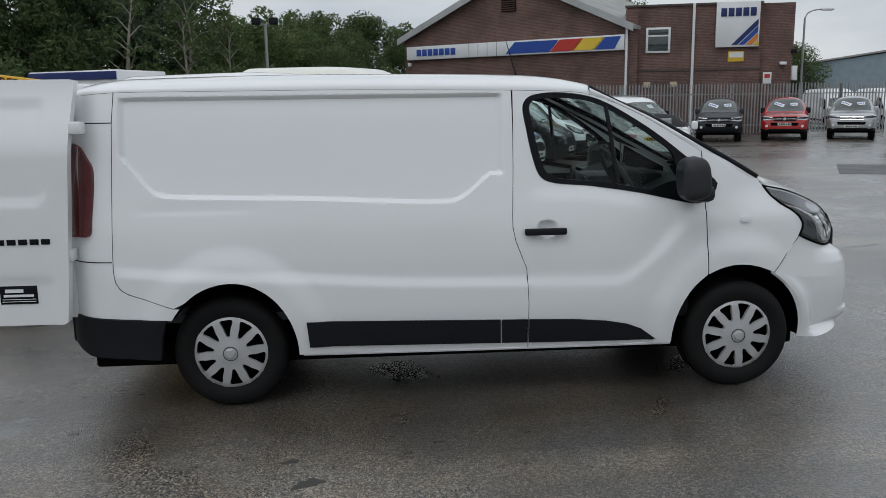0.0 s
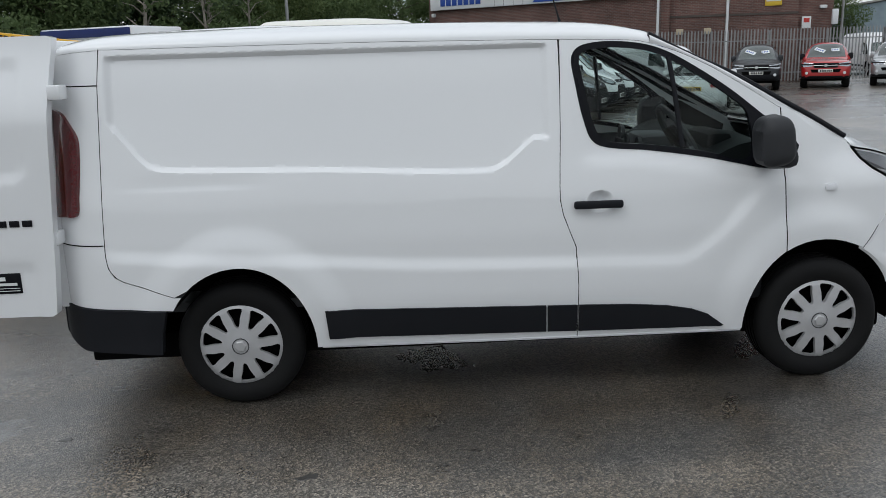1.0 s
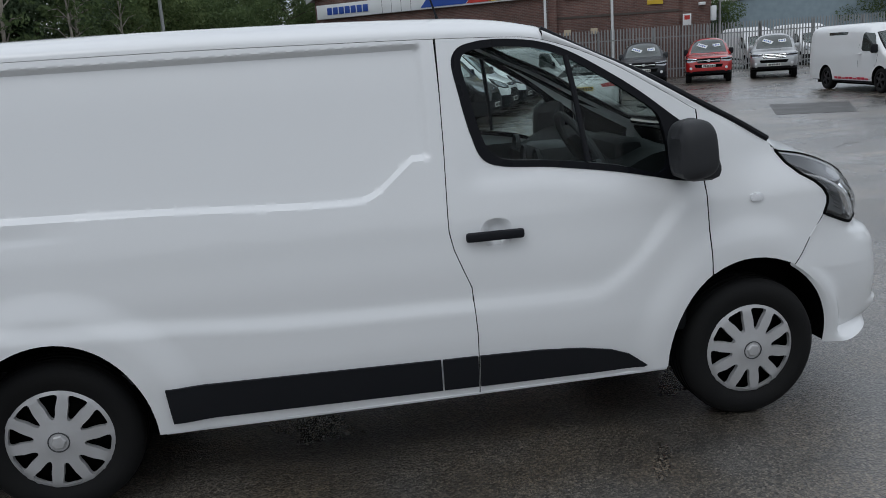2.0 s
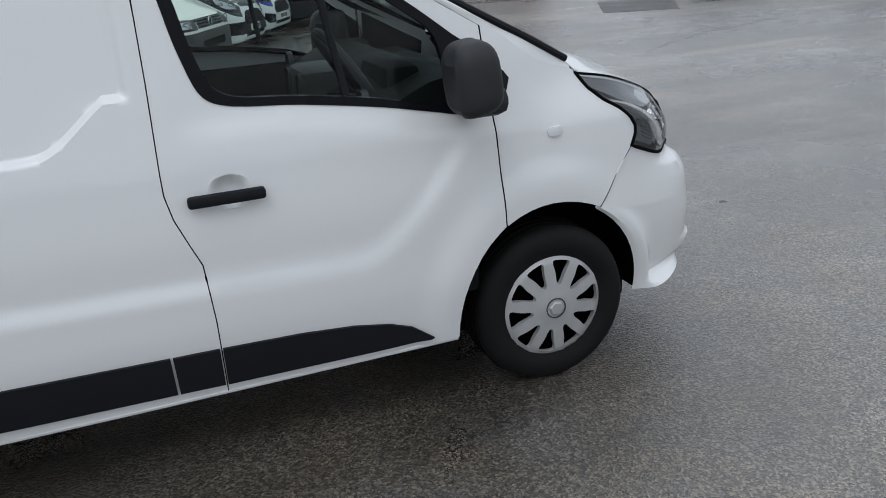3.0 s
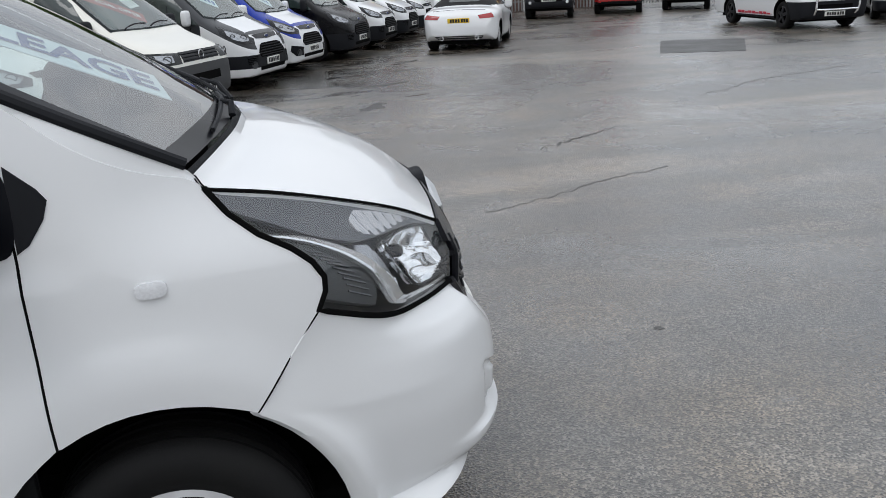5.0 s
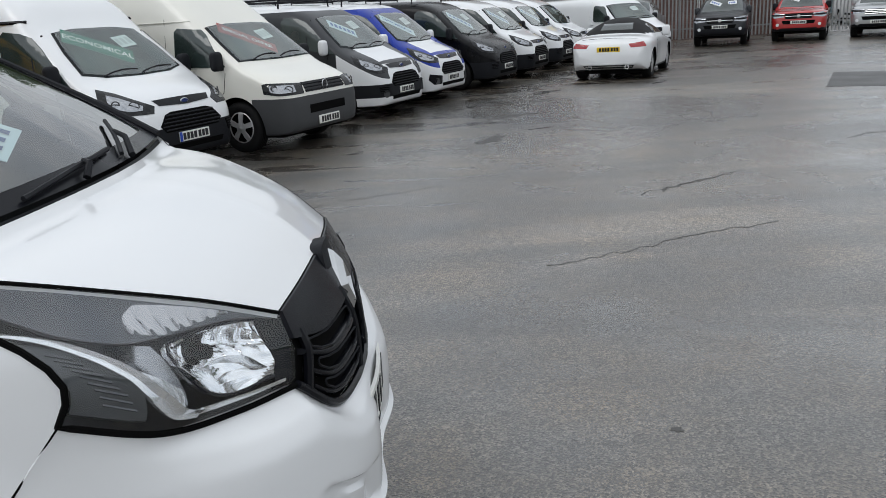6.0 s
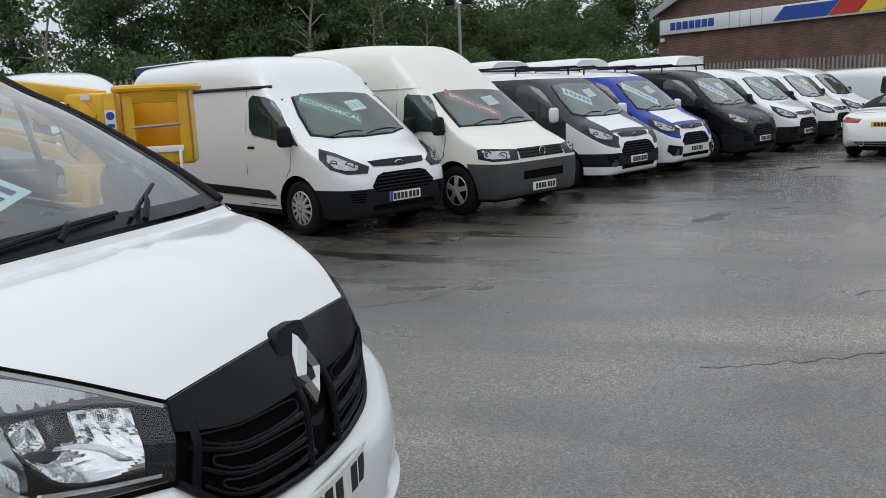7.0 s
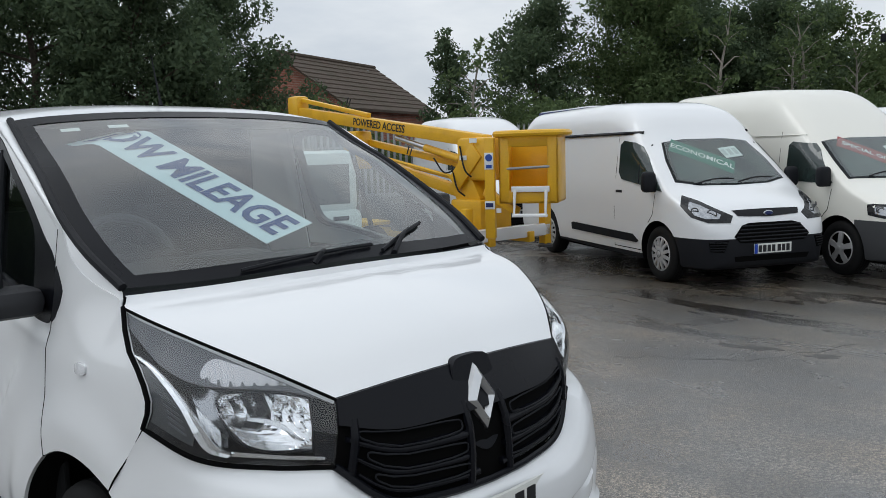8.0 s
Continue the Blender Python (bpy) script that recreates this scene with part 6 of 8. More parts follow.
        # headlamp
        if custom:
            hl = [(-0.10, -0.50, 0.745), (-0.12, -0.46, 0.82), (-0.2, -0.56, 0.875), (-0.36, -0.78, 0.985), (-0.50, -0.93, 1.045), (-0.46, -0.95, 0.93), (-0.33, -0.88, 0.81), (-0.20, -0.72, 0.75)]
        else:
            hl = [(-0.05, -0.50, 0.735), (-0.07, -0.50, 0.865), (-0.14, -0.70, 0.88), (-0.34, -0.90, 0.895), (-0.40, -0.93, 0.885), (-0.38, -0.93, 0.765), (-0.22, -0.84, 0.735)]
        way_d = (-0.72, -s * 0.69, 0)
        lamp = part("headlamp", sk.lay(f(hl), way_d, 0.006, 0.05, 0.03, edge=0.03), material("lamp_smoke", (0.010, 0.0105, 0.012), 0.22, spec=0.30, stain=0.5, stain_scale=9, stain_color=(0.03, 0.032, 0.034)), v, "headlamp with clear lens")
        inner = [Vector(p) for p in f(hl)]
        cen = sum(inner, Vector()) / len(inner)
        part("reflector", sk.lay([cen + (p - cen) * 0.62 + Vector((0.0, s * 0.015, -0.004)) for p in inner], way_d, 0.011, 0.05, 0.01, edge=0.03), material("lamp_bright", (0.40, 0.41, 0.43), 0.16, metal=1.0, grain=0.6, grain_scale=26, bump=1.0, bump_scale=18), lamp, "bright reflector")
        for q, rr in ((cen + Vector((0.05, -s * 0.07, -0.02)), 0.055), (cen + Vector((-0.06, s * 0.09, 0.012)), 0.040)):
            c0 = sk.at(q, way_d, 0.016)
            w0 = Vector(way_d).normalized()
            e0 = w0.cross(Vector((0, 0, 1))).normalized()
            part("lamp_ring", tube_bm([c0 + e0 * rr * math.cos(a) + Vector((0, 0, rr * 0.85 * math.sin(a))) for a in np.linspace(0, 2 * math.pi, 19)[:-1]], 0.007, 5, closed=True), grey_plastic, lamp)
        if custom and low_black < 0.4:
            part("fog_insert", sk.lay(f([(0, -0.52, 0.50), (0, -0.90, 0.55), (0, -0.93, 0.44), (0, -0.80, 0.35), (0, -0.55, 0.35)]), (-0.8, -s * 0.5, 0), 0.006, 0.05, 0.01), gloss_black, v, "black fog lamp insert")
        if custom and low_black > 0.4 and alike == "vans in the row":
            vent = part("bumper_vent", sk.lay(f([(0, -0.60, 0.555), (0, -0.86, 0.535), (0, -0.84, 0.43), (0, -0.66, 0.42)]), (-0.8, -s * 0.5, 0), 0.004, 0.05, 0.01), seam_black, v, "ribbed black vent")
            for k in range(4):
                part("rib", tube_bm([sk.at((0, s * y, 0.445 + 0.029 * k), (-0.8, -s * 0.5, 0), 0.009) for y in np.linspace(0.655 - 0.012 * k, 0.85, 5)], 0.007, 5), black_plastic, vent)
        if custom and second:
            fog = sk.at((0, s * 0.70, 0.41), (-0.8, -s * 0.5, 0), 0.008)
            part("fog_lamp_bezel", lathe_bm([(0.0005, 0), (0.05, 0.0), (0.055, -0.006), (0.06, 0.0), (0.06, 0.03)], 20, m=Matrix.Translation(fog) @ Matrix.Rotation(radians(90 + s * 32), 4, "Z")), grey_plastic, v)
    wing_mirror(v, -0.98 if custom else -1.02, hw - 0.02, 1.20, mirror_mat or black_plastic)
    # grilles
    if custom:
        part("upper_grille", sk.lay([(0, -0.46, 0.875), (0, -0.42, 0.815), (0, 0, 0.795), (0, 0.42, 0.815), (0, 0.46, 0.875), (0, 0.25, 0.880), (0, 0, 0.882), (0, -0.25, 0.880)], front, 0.008, 0.05, 0.02), gloss_black, v, "black upper grille")
        o = sk.at((0, 0, 0.838), front, 0.018)
        part("badge", lathe_bm([(0.0005, -0.006), (0.06, -0.004), (0.07, 0.004)], 28, m=Matrix.Translation(o) @ Matrix.Rotation(radians(90), 4, "Z") @ Matrix.Diagonal((1, 1, 0.42, 1))), satin_metal, v, "plain silver oval")
        part("badge_field", lathe_bm([(0.0005, -0.009), (0.055, -0.008), (0.058, 0.0)], 28, m=Matrix.Translation(o) @ Matrix.Rotation(radians(90), 4, "Z") @ Matrix.Diagonal((1, 1, 0.38, 1))), sign_navy, v)
        lg = [(0, -0.52, 0.59), (0, -0.40, 0.71), (0, -0.3, 0.735), (0, 0.3, 0.735), (0, 0.40, 0.71), (0, 0.52, 0.59), (0, 0.44, 0.52), (0, -0.44, 0.52)]
        gr = part("lower_grille", sk.lay(lg, front, 0.009, 0.06, 0.02), seam_black, v, "black slatted grille")
        for k in range(5):
            z = 0.545 + 0.040 * k
            y1 = 0.50 - abs(z - 0.59) * 0.85
            part("slat", tube_bm([sk.at((0, y, z), front, 0.013) for y in np.linspace(-y1, y1, 11)], 0.010, 6), black_plastic, gr)
        part("lower_intake", sk.lay([(0, -0.52, 0.37), (0, -0.5, 0.31), (0, 0.5, 0.31), (0, 0.52, 0.37)], front, 0.006, 0.08, 0.01), seam_black, v)
        number_plate(v, sk, 0, 0.445, blue=second is None and high)
    else:
        gr = part("upper_grille", sk.lay([(0, -0.48, 0.870), (0, -0.48, 0.745), (0, 0.48, 0.745), (0, 0.48, 0.870)], front, 0.007, 0.06, 0.02), gloss_black, v, "black slatted grille")
        for z in (0.77, 0.81, 0.85):
            part("slat", tube_bm([sk.at((0, y, z), front, 0.012) for y in np.linspace(-0.49, 0.49, 9)], 0.008, 6), black_plastic, gr)
        o = sk.at((0, 0, 0.810), front, 0.018)
        part("badge", tube_bm([o + Vector((0, 0.062 * math.cos(a), 0.062 * math.sin(a))) for a in np.linspace(0, 2 * math.pi, 25)[:-1]], 0.008, 6, closed=True), satin_metal, v, "plain silver ring")
        part("lower_intake", sk.lay([(0, -0.44, 0.58), (0, -0.44, 0.47), (0, 0.44, 0.47), (0, 0.44, 0.58)], front, 0.005, 0.08, 0.01), seam_black, v, "black lower intake")
        number_plate(v, sk, 0, 0.36)
    # roof bars
    if bars:
        for x in (-2.0, -3.2):
            part("roof_bar", tube_bm([(x, -0.80, 1.86), (x, -0.78, 1.995), (x, 0.78, 1.995), (x, 0.80, 1.86)], 0.018, 8), black_plastic, v, "black roof bar")
        for s in (-1, 1):
            part("roof_rail", tube_bm([(-1.75, s * 0.74, 1.99), (-1.8, s * 0.74, 2.01), (-3.7, s * 0.74, 2.01)], 0.018, 8), black_plastic, v)
    if high:
        zz = 1.80 if custom else 1.72
        for s in (-1, 1):
            part("gutter_trim", tube_bm([sk.at((x, s * 0.9, zz), (0, -s, 0), 0.014) for x in np.linspace(-1.55, -4.80, 24)], 0.022 if custom else 0.008, 6), gloss_black if custom else paint, v)
    # wheels
    for x in (front_wheel, back_wheel):
        for s in (-1, 1):
            add_wheel(v, wheel, x, s * (hw - 0.045), 0.335, 0.3 * x)
    part("underbody", box_bm((-4.7, -0.75, 0.18), (-0.25, 0.75, 0.36), 0.02), seam_black, v)
    # papers and banner behind the screen
    up = Vector((0.64, 0, 0.76)) if custom else Vector((0.64, 0, 0.77))

    def screen_pose(y, z, tilt):
        p = sk.at((-0.8, y, z), front, 0.012)
        n = up.normalized()
        q = n.to_track_quat("-Y", "Z").to_matrix().to_4x4()
        return Matrix.Translation(p) @ q @ Matrix.Rotation(radians(tilt), 4, "Y")
    if banner:
        words, bm_, tm, size, ln, tilt, yy, zz = banner
        bb = thing("sales_banner", {"ECONOMICAL": "green banner with white capitals on a windscreen", "SPECIAL OFFER": "red banner with white capitals on a windscreen"}.get(words, "pale blue sales banner on a windscreen"), "banner", "windscreen banners")
        m = screen_pose(yy, zz, tilt)
        bb.matrix_basis = place
        way = -up
        sheet = grid_bm(lambda u, t: m @ Vector(((u - 0.5) * ln, 0, (0.5 - t) * size * 2.0)), 14, 3)
        bo = part("sheet", fold(face_out(sk.paste(sheet, way, 0.010), up), -up * 0.003), bm_, bb)
        if words:
            t = text_bm(words, size, 0.0, m=m, bold=0.002)
            bmesh.ops.subdivide_edges(t, edges=[ed for ed in t.edges if ed.calc_length() > 0.05], cuts=2)
            part("lettering", face_out(sk.paste(t, way, 0.0125), up), tm, bb, smooth=False)
        else:
            for k in range(6):
                bar = grid_bm(lambda u, t: m @ Vector((-ln * 0.42 + k * ln * 0.15 + ln * 0.10 * u, 0, (0.5 - t) * size * 0.9)), 2, 2)
                part("banner_bar", face_out(sk.paste(bar, way, 0.0125), up), tm, bb)
    cd = thing("price_card", "white price card on a windscreen", "card", "price cards")
    cd.matrix_basis = place
    m = screen_pose(0.26, 1.53 if custom else 1.50, -8)
    cs = grid_bm(lambda u, t: m @ Vector(((u - 0.5) * 0.28, 0, (0.5 - t) * 0.20)), 4, 3)
    part("sheet", fold(face_out(sk.paste(cs, -up, 0.009), up), -up * 0.002), paper_white, cd)
    for k in range(3):
        bar = grid_bm(lambda u, t: m @ Vector((-0.13 + 0.09 * k + 0.06 * u, 0, (0.5 - t) * 0.12)), 2, 2)
        part("price_bar", face_out(sk.paste(bar, -up, 0.0115), up), satin_metal, cd)
    return v


def facing(x, y, heading):
    return Matrix.Translation((x, y, 0)) @ Matrix.Rotation(radians(heading), 4, "Z")


HEAD = -26.5
ROW = [
    ("van", "white high-roof panel van with black bumper in a parked row", white_paint, (1.42, 8.56), CUSTOM_HIGH, "custom", dict(high=True, banner=("ECONOMICAL", banner_green, paper_white, 0.13, 0.86, 34, -0.20, 1.49))),
    ("van", "cream-white high-roof van with grey bumper and alloy wheels", cream_paint, (2.86, 10.27), VWT_HIGH, "box", dict(high=True, low_black=0.70, wheel="alloy", grey_bumper=grey_plastic, banner=("SPECIAL OFFER", banner_red, paper_white, 0.115, 0.90, 38, -0.18, 1.46))),
    ("van", "grey and white van with roof bars in a parked row", white_paint, (3.92, 13.30), CUSTOM, "custom", dict(second=(grey_paint,), bars=True, lip=True, wheel="ten", mirror_mat=white_paint, banner=("", banner_white, banner_blue, 0.11, 0.6, 34, -0.20, 1.48))),
    ("van", "blue and white van with roof bars in a parked row", white_paint, (4.83, 15.40), CUSTOM, "custom", dict(second=(blue_paint,), bars=True, wheel="ten", low_black=0.34, lip=True, mirror_mat=white_paint, banner=("LOW MILEAGE", banner_white, banner_blue, 0.11, 0.85, 40, -0.22, 1.46))),
    ("van", "black van with roof bars in a parked row", black_paint, (6.20, 17.80), CUSTOM, "custom", dict(bars=True, wheel="ten", banner=("", banner_white, banner_blue, 0.11, 0.75, 40, -0.22, 1.46))),
    ("van", "white van with black bumper in a parked row", white_paint, (7.30, 20.10), CUSTOM, "custom", dict(banner=("", banner_white, banner_blue, 0.11, 0.75, 38, -0.22, 1.46))),
    ("van", "white van with black bumper in a parked row", white_paint, (8.40, 22.40), CUSTOM, "custom", dict(banner=("", banner_white, banner_blue, 0.11, 0.75, 38, -0.22, 1.46))),
    ("van", "white van with black bumper at the row's far end", white_paint, (9.40, 24.60), CUSTOM, "custom", dict()),
]
for nm, lb, pt, (px, py), sp, kd, kw in ROW:
    build_van_like(nm, lb, pt, facing(px + 0.02, py, HEAD) @ Matrix.Diagonal((1, 1, 1.035, 1)), sp, kd, **kw)
# a white van turned towards the yard behind the row
build_van_like("van", "white van parked by the fence beyond the row", white_paint, facing(11.6, 25.2, -62), VWT, "box", alike="vans by the fence", low_black=0.55)


def build_pickup(label, paint, place, style, wheel="alloy"):
    """A double-cab pickup, facing the yard."""
    v = thing("pickup_truck", label, "pickup", "pickups by the fence")
    v.matrix_basis = place
    hw = 0.92
    chrome_nose = style == "chrome"
    pick = lambda c: 1 if c.z < (0.60 if style == "dark" and c.x > -0.5 else 0.47) else 0
    body = cut_arches(loft_body(PICKUP), [paint, black_plastic], (-0.86, -4.0), 0.43, hw, pick)
    sk = Skin(body)
    part("body", body, [paint, black_plastic, seam_black], v)
    front = (-1, 0, 0)
    part("windscreen", sk.lay([(-1.36, -0.72, 1.20), (-1.30, 0, 1.20), (-1.36, 0.72, 1.20), (-1.75, 0.66, 1.5), (-2.1, 0.58, 1.695), (-2.12, 0, 1.71), (-2.1, -0.58, 1.695), (-1.75, -0.66, 1.5)], (-0.66, 0, -0.75), 0.005, 0.1), glass_dark, v, "dark windscreen")
    for s, way, f in ((-1, (0, 1, 0), lambda p: p), (1, (0, -1, 0), mir)):
        for w in ([(-1.72, -0.9, 1.21), (-2.02, -0.9, 1.52), (-2.25, -0.9, 1.62), (-2.55, -0.9, 1.63), (-2.55, -0.9, 1.20)], [(-2.62, -0.9, 1.20), (-2.62, -0.9, 1.63), (-3.10, -0.9, 1.61), (-3.36, -0.9, 1.50), (-3.38, -0.9, 1.22)]):
            part("side_window", sk.lay(f(w), way, 0.004, 0.12), glass_dark, v, "dark side window")
        for x in (-1.55, -2.59, -3.45):
            part("door_gap", tube_bm([sk.at((x, s * 0.9, z), way) for z in np.linspace(0.6, 1.18, 6)], 0.005, 5), seam_black, v)
        hl = [(0, -0.50, 0.86), (0, -0.50, 0.97), (-0.2, -0.78, 1.01), (-0.46, -0.90, 1.03), (-0.40, -0.91, 0.90), (-0.1, -0.74, 0.83)]
        lamp = part("headlamp", sk.lay(f(hl), (-0.8, -s * 0.6, 0), 0.006, 0.06, 0.03), material("lamp_bright", (0.62, 0.64, 0.66), 0.12), v, "clear headlamp")
        part("bulb_shield", sk.lay([(p[0], p[1] * 0.9, 0.93 + (p[2] - 0.93) * 0.35) for p in f(hl)], (-0.8, -s * 0.6, 0), 0.011, 0.06, 0.01), gloss_black, lamp)
        part("fog_lamp", lathe_bm([(0.0005, 0), (0.05, 0), (0.06, 0.02)], 16, m=Matrix.Translation(sk.at((0, s * 0.68, 0.60), (-0.9, -s * 0.3, 0), 0.01)) @ Matrix.Rotation(radians(90), 4, "Z")), white_lens, v)
        part("sill_step", tube_bm([(-1.5, s * 0.93, 0.42), (-3.4, s * 0.93, 0.42)], 0.035, 8), satin_metal if chrome_nose else black_plastic, v)
    gm = {"chrome": chrome, "dark": gloss_black, "red": black_plastic}[style]
    gr = part("grille", sk.lay([(0, -0.47, 0.98), (0, -0.42, 0.80), (0, 0.42, 0.80), (0, 0.47, 0.98)], front, 0.008, 0.06, 0.03), seam_black, v, "slatted grille")
    for z in (0.83, 0.89, 0.95):
        part("slat", tube_bm([sk.at((0, y, z), front, 0.016) for y in np.linspace(-0.44, 0.44, 9)], 0.014, 6), gm if z != 0.89 or style == "chrome" else satin_metal, gr)
    part("badge", lathe_bm([(0.0005, -0.008), (0.055, -0.006), (0.06, 0.004)], 20, m=Matrix.Translation(sk.at((0, 0, 0.89), front, 0.03)) @ Matrix.Rotation(radians(90), 4, "Z")), satin_metal, v, "plain silver disc")
    part("lower_intake", sk.lay([(0, -0.55, 0.74), (0, -0.50, 0.62), (0, 0.50, 0.62), (0, 0.55, 0.74)], front, 0.006, 0.08, 0.02), seam_black, v, "black lower intake")
    if style == "chrome":
        part("bonnet_scoop", sk.lay([(-0.55, -0.28, 1.1), (-0.55, 0.28, 1.1), (-0.95, 0.22, 1.15), (-0.95, -0.22, 1.15)], (0, 0, -1), 0.04, 0.08, 0.05), paint, v)
    number_plate(v, sk, 0, 0.68 if style != "chrome" else 0.55)
    wing_mirror(v, -1.62, 0.80, 1.22, black_plastic if style == "red" else paint)
    for x in (-0.86, -4.0):
        for s in (-1, 1):
            add_wheel(v, wheel, x, s * (hw - 0.03), 0.375, x)
    part("underbody", box_bm((-4.9, -0.7, 0.28), (-0.25, 0.7, 0.5), 0.02), seam_black, v)
    cd = thing("price_card", "white and blue sales card behind a windscreen", "card", "price cards")
    n = Vector((0.66, 0, 0.75)).normalized().to_track_quat("-Y", "Z").to_matrix().to_4x4()
    for y, w, t, mt in ((-0.25, 0.42, 28, paper_white), (0.32, 0.30, -6, paper_white)):
        m = place @ Matrix.Translation(sk.at((-1.0, y, 1.47), front, 0.02)) @ n @ Matrix.Rotation(radians(t), 4, "Y")
        part("sheet", box_bm((-w / 2, -0.003, -0.09), (w / 2, 0.003, 0.09), m=m), mt, cd)
        for k in range(4):
            part("card_bar", box_bm((-w * 0.4 + k * w * 0.2, -0.006, -0.035), (-w * 0.4 + k * w * 0.2 + w * 0.12, -0.003, 0.035), m=m), sign_blue, cd)
    return v


build_pickup("silver pickup truck with sales cards by the fence", silver_paint, facing(11.7, 29.3, -112), "dark")
build_pickup("dark grey pickup truck with sales cards by the fence", grey_paint, facing(14.72, 28.0, -113), "dark", "ten")
build_pickup("red pickup truck with sales cards by the fence", red_paint, facing(17.55, 28.1, -117), "red")
build_pickup("silver pickup truck with chrome grille by the fence", silver_paint, facing(20.3, 27.9, -121), "chrome", "ten")


# white minibus-style van with bull bar, and two dark vans beyond it
T6 = facing(17.6, 16.1, -98)
build_van_like("van", "white van with bull bar, spot lamps and red side stripe", white_paint, T6, VWT, "box", alike="vans across the yard", low_black=0.66, wheel="dark")


def bull_bar(place):
    v = thing("bull_bar", "polished steel bull bar on a white van's bumper", "bull bar")
    v.matrix_basis = place
    part("hoop", tube_bm(spline([(0.0, -0.52, 0.36), (0.10, -0.54, 0.48), (0.12, -0.53, 0.74), (0.12, -0.45, 0.82), (0.12, 0, 0.83), (0.12, 0.45, 0.82), (0.12, 0.53, 0.74), (0.10, 0.54, 0.48), (0.0, 0.52, 0.36)], 40), 0.032, 10), chrome, v)
    part("cross_bar", tube_bm([(0.10, -0.52, 0.47), (0.11, 0, 0.46), (0.10, 0.52, 0.47)], 0.026, 8), chrome, v)
    for y in (-0.19, 0.19):
        m = Matrix.Translation((0.10, y, 0.945)) @ Matrix.Rotation(radians(90), 4, "Z")
        sp = part("spot_lamp", lathe_bm([(0.0005, -0.035), (0.09, -0.03), (0.105, -0.01), (0.10, 0.03), (0.05, 0.09), (0.0005, 0.10)], 24, m=m), chrome, v, "round chrome spot lamp")
        part("lens", lathe_bm([(0.0005, -0.040), (0.085, -0.034), (0.09, -0.03)], 24, m=m), white_lens, sp)
        part("bracket", tube_bm([(0.10, y, 0.83), (0.09, y, 0.87)], 0.016, 6), black_plastic, v)
    part("bonnet_guard", tube_bm([(-0.12, -0.80, 1.02), (-0.03, -0.5, 1.03), (0.0, 0, 1.035), (-0.03, 0.5, 1.03), (-0.12, 0.80, 1.02)], 0.035, 8), gloss_black, v)


bull_bar(T6)
stripe = thing("side_stripe", "red lettered stripe on a white van's flank", "decal")
stripe.matrix_basis = T6
for k in range(9):
    part("stripe_bar", box_bm((-1.55 - 0.21 * k, -0.962, 0.335), (-1.38 - 0.21 * k, -0.953, 0.40 if k % 3 else 0.375), 0.001), stripe_red, stripe)
rear_glass = thing("rear_side_window", "dark rear side window of a white van", "window")
rear_glass.matrix_basis = T6
part("pane", box_bm((-3.75, -0.905, 1.27), (-2.66, -0.885, 1.68), 0.008), glass_dark, rear_glass)
build_van_like("van", "black van across the yard", black_paint, facing(22.0, 15.0, -128), VWT, "box", alike="vans across the yard", low_black=0.5, wheel="alloy")
build_van_like("van", "silver van across the yard", silver_paint, facing(20.6, 16.9, -126), VWT, "box", alike="vans across the yard", low_black=0.5, wheel="alloy")
build_van_like("van", "white van across the yard", white_paint, facing(24.2, 22.5, -118), VWT, "box", alike="vans across the yard", low_black=0.5)


# white roadster with a black soft top, seen from behind
ROADSTER = dict(length=4.18,
                top=[(0, 0.50), (0.02, 0.58), (0.08, 0.66), (0.3, 0.74), (0.8, 0.83), (1.25, 0.90), (1.35, 0.94), (1.75, 1.20), (2.0, 1.31), (2.35, 1.345), (2.8, 1.28), (3.15, 1.12), (3.3, 1.02), (3.42, 0.985), (3.8, 0.965), (4.02, 0.94), (4.09, 0.86), (4.15, 0.72), (4.18, 0.60)],
                low=[(0, 0.30), (0.1, 0.20), (0.4, 0.16), (3.8, 0.20), (4.1, 0.30), (4.18, 0.36)],
                wide=[(0, 0.60), (0.05, 0.74), (0.2, 0.85), (0.5, 0.90), (1.2, 0.90), (2.2, 0.89), (3.2, 0.92), (3.7, 0.90), (4.0, 0.84), (4.12, 0.76), (4.18, 0.66)],
                belt=[(0, 0.45), (0.3, 0.60), (1.2, 0.74), (2.2, 0.80), (3.4, 0.80), (4.0, 0.74), (4.18, 0.52)],
                square=[(0, 3), (0.8, 3.4), (1.4, 2.6), (2.2, 2.3), (3.0, 2.4), (3.5, 3.4), (4.18, 3.4)],
                tumble=[(0.15, 0.04), (0.4, 0.0), (0.75, 0.0), (0.95, 0.05), (1.35, 0.22)])


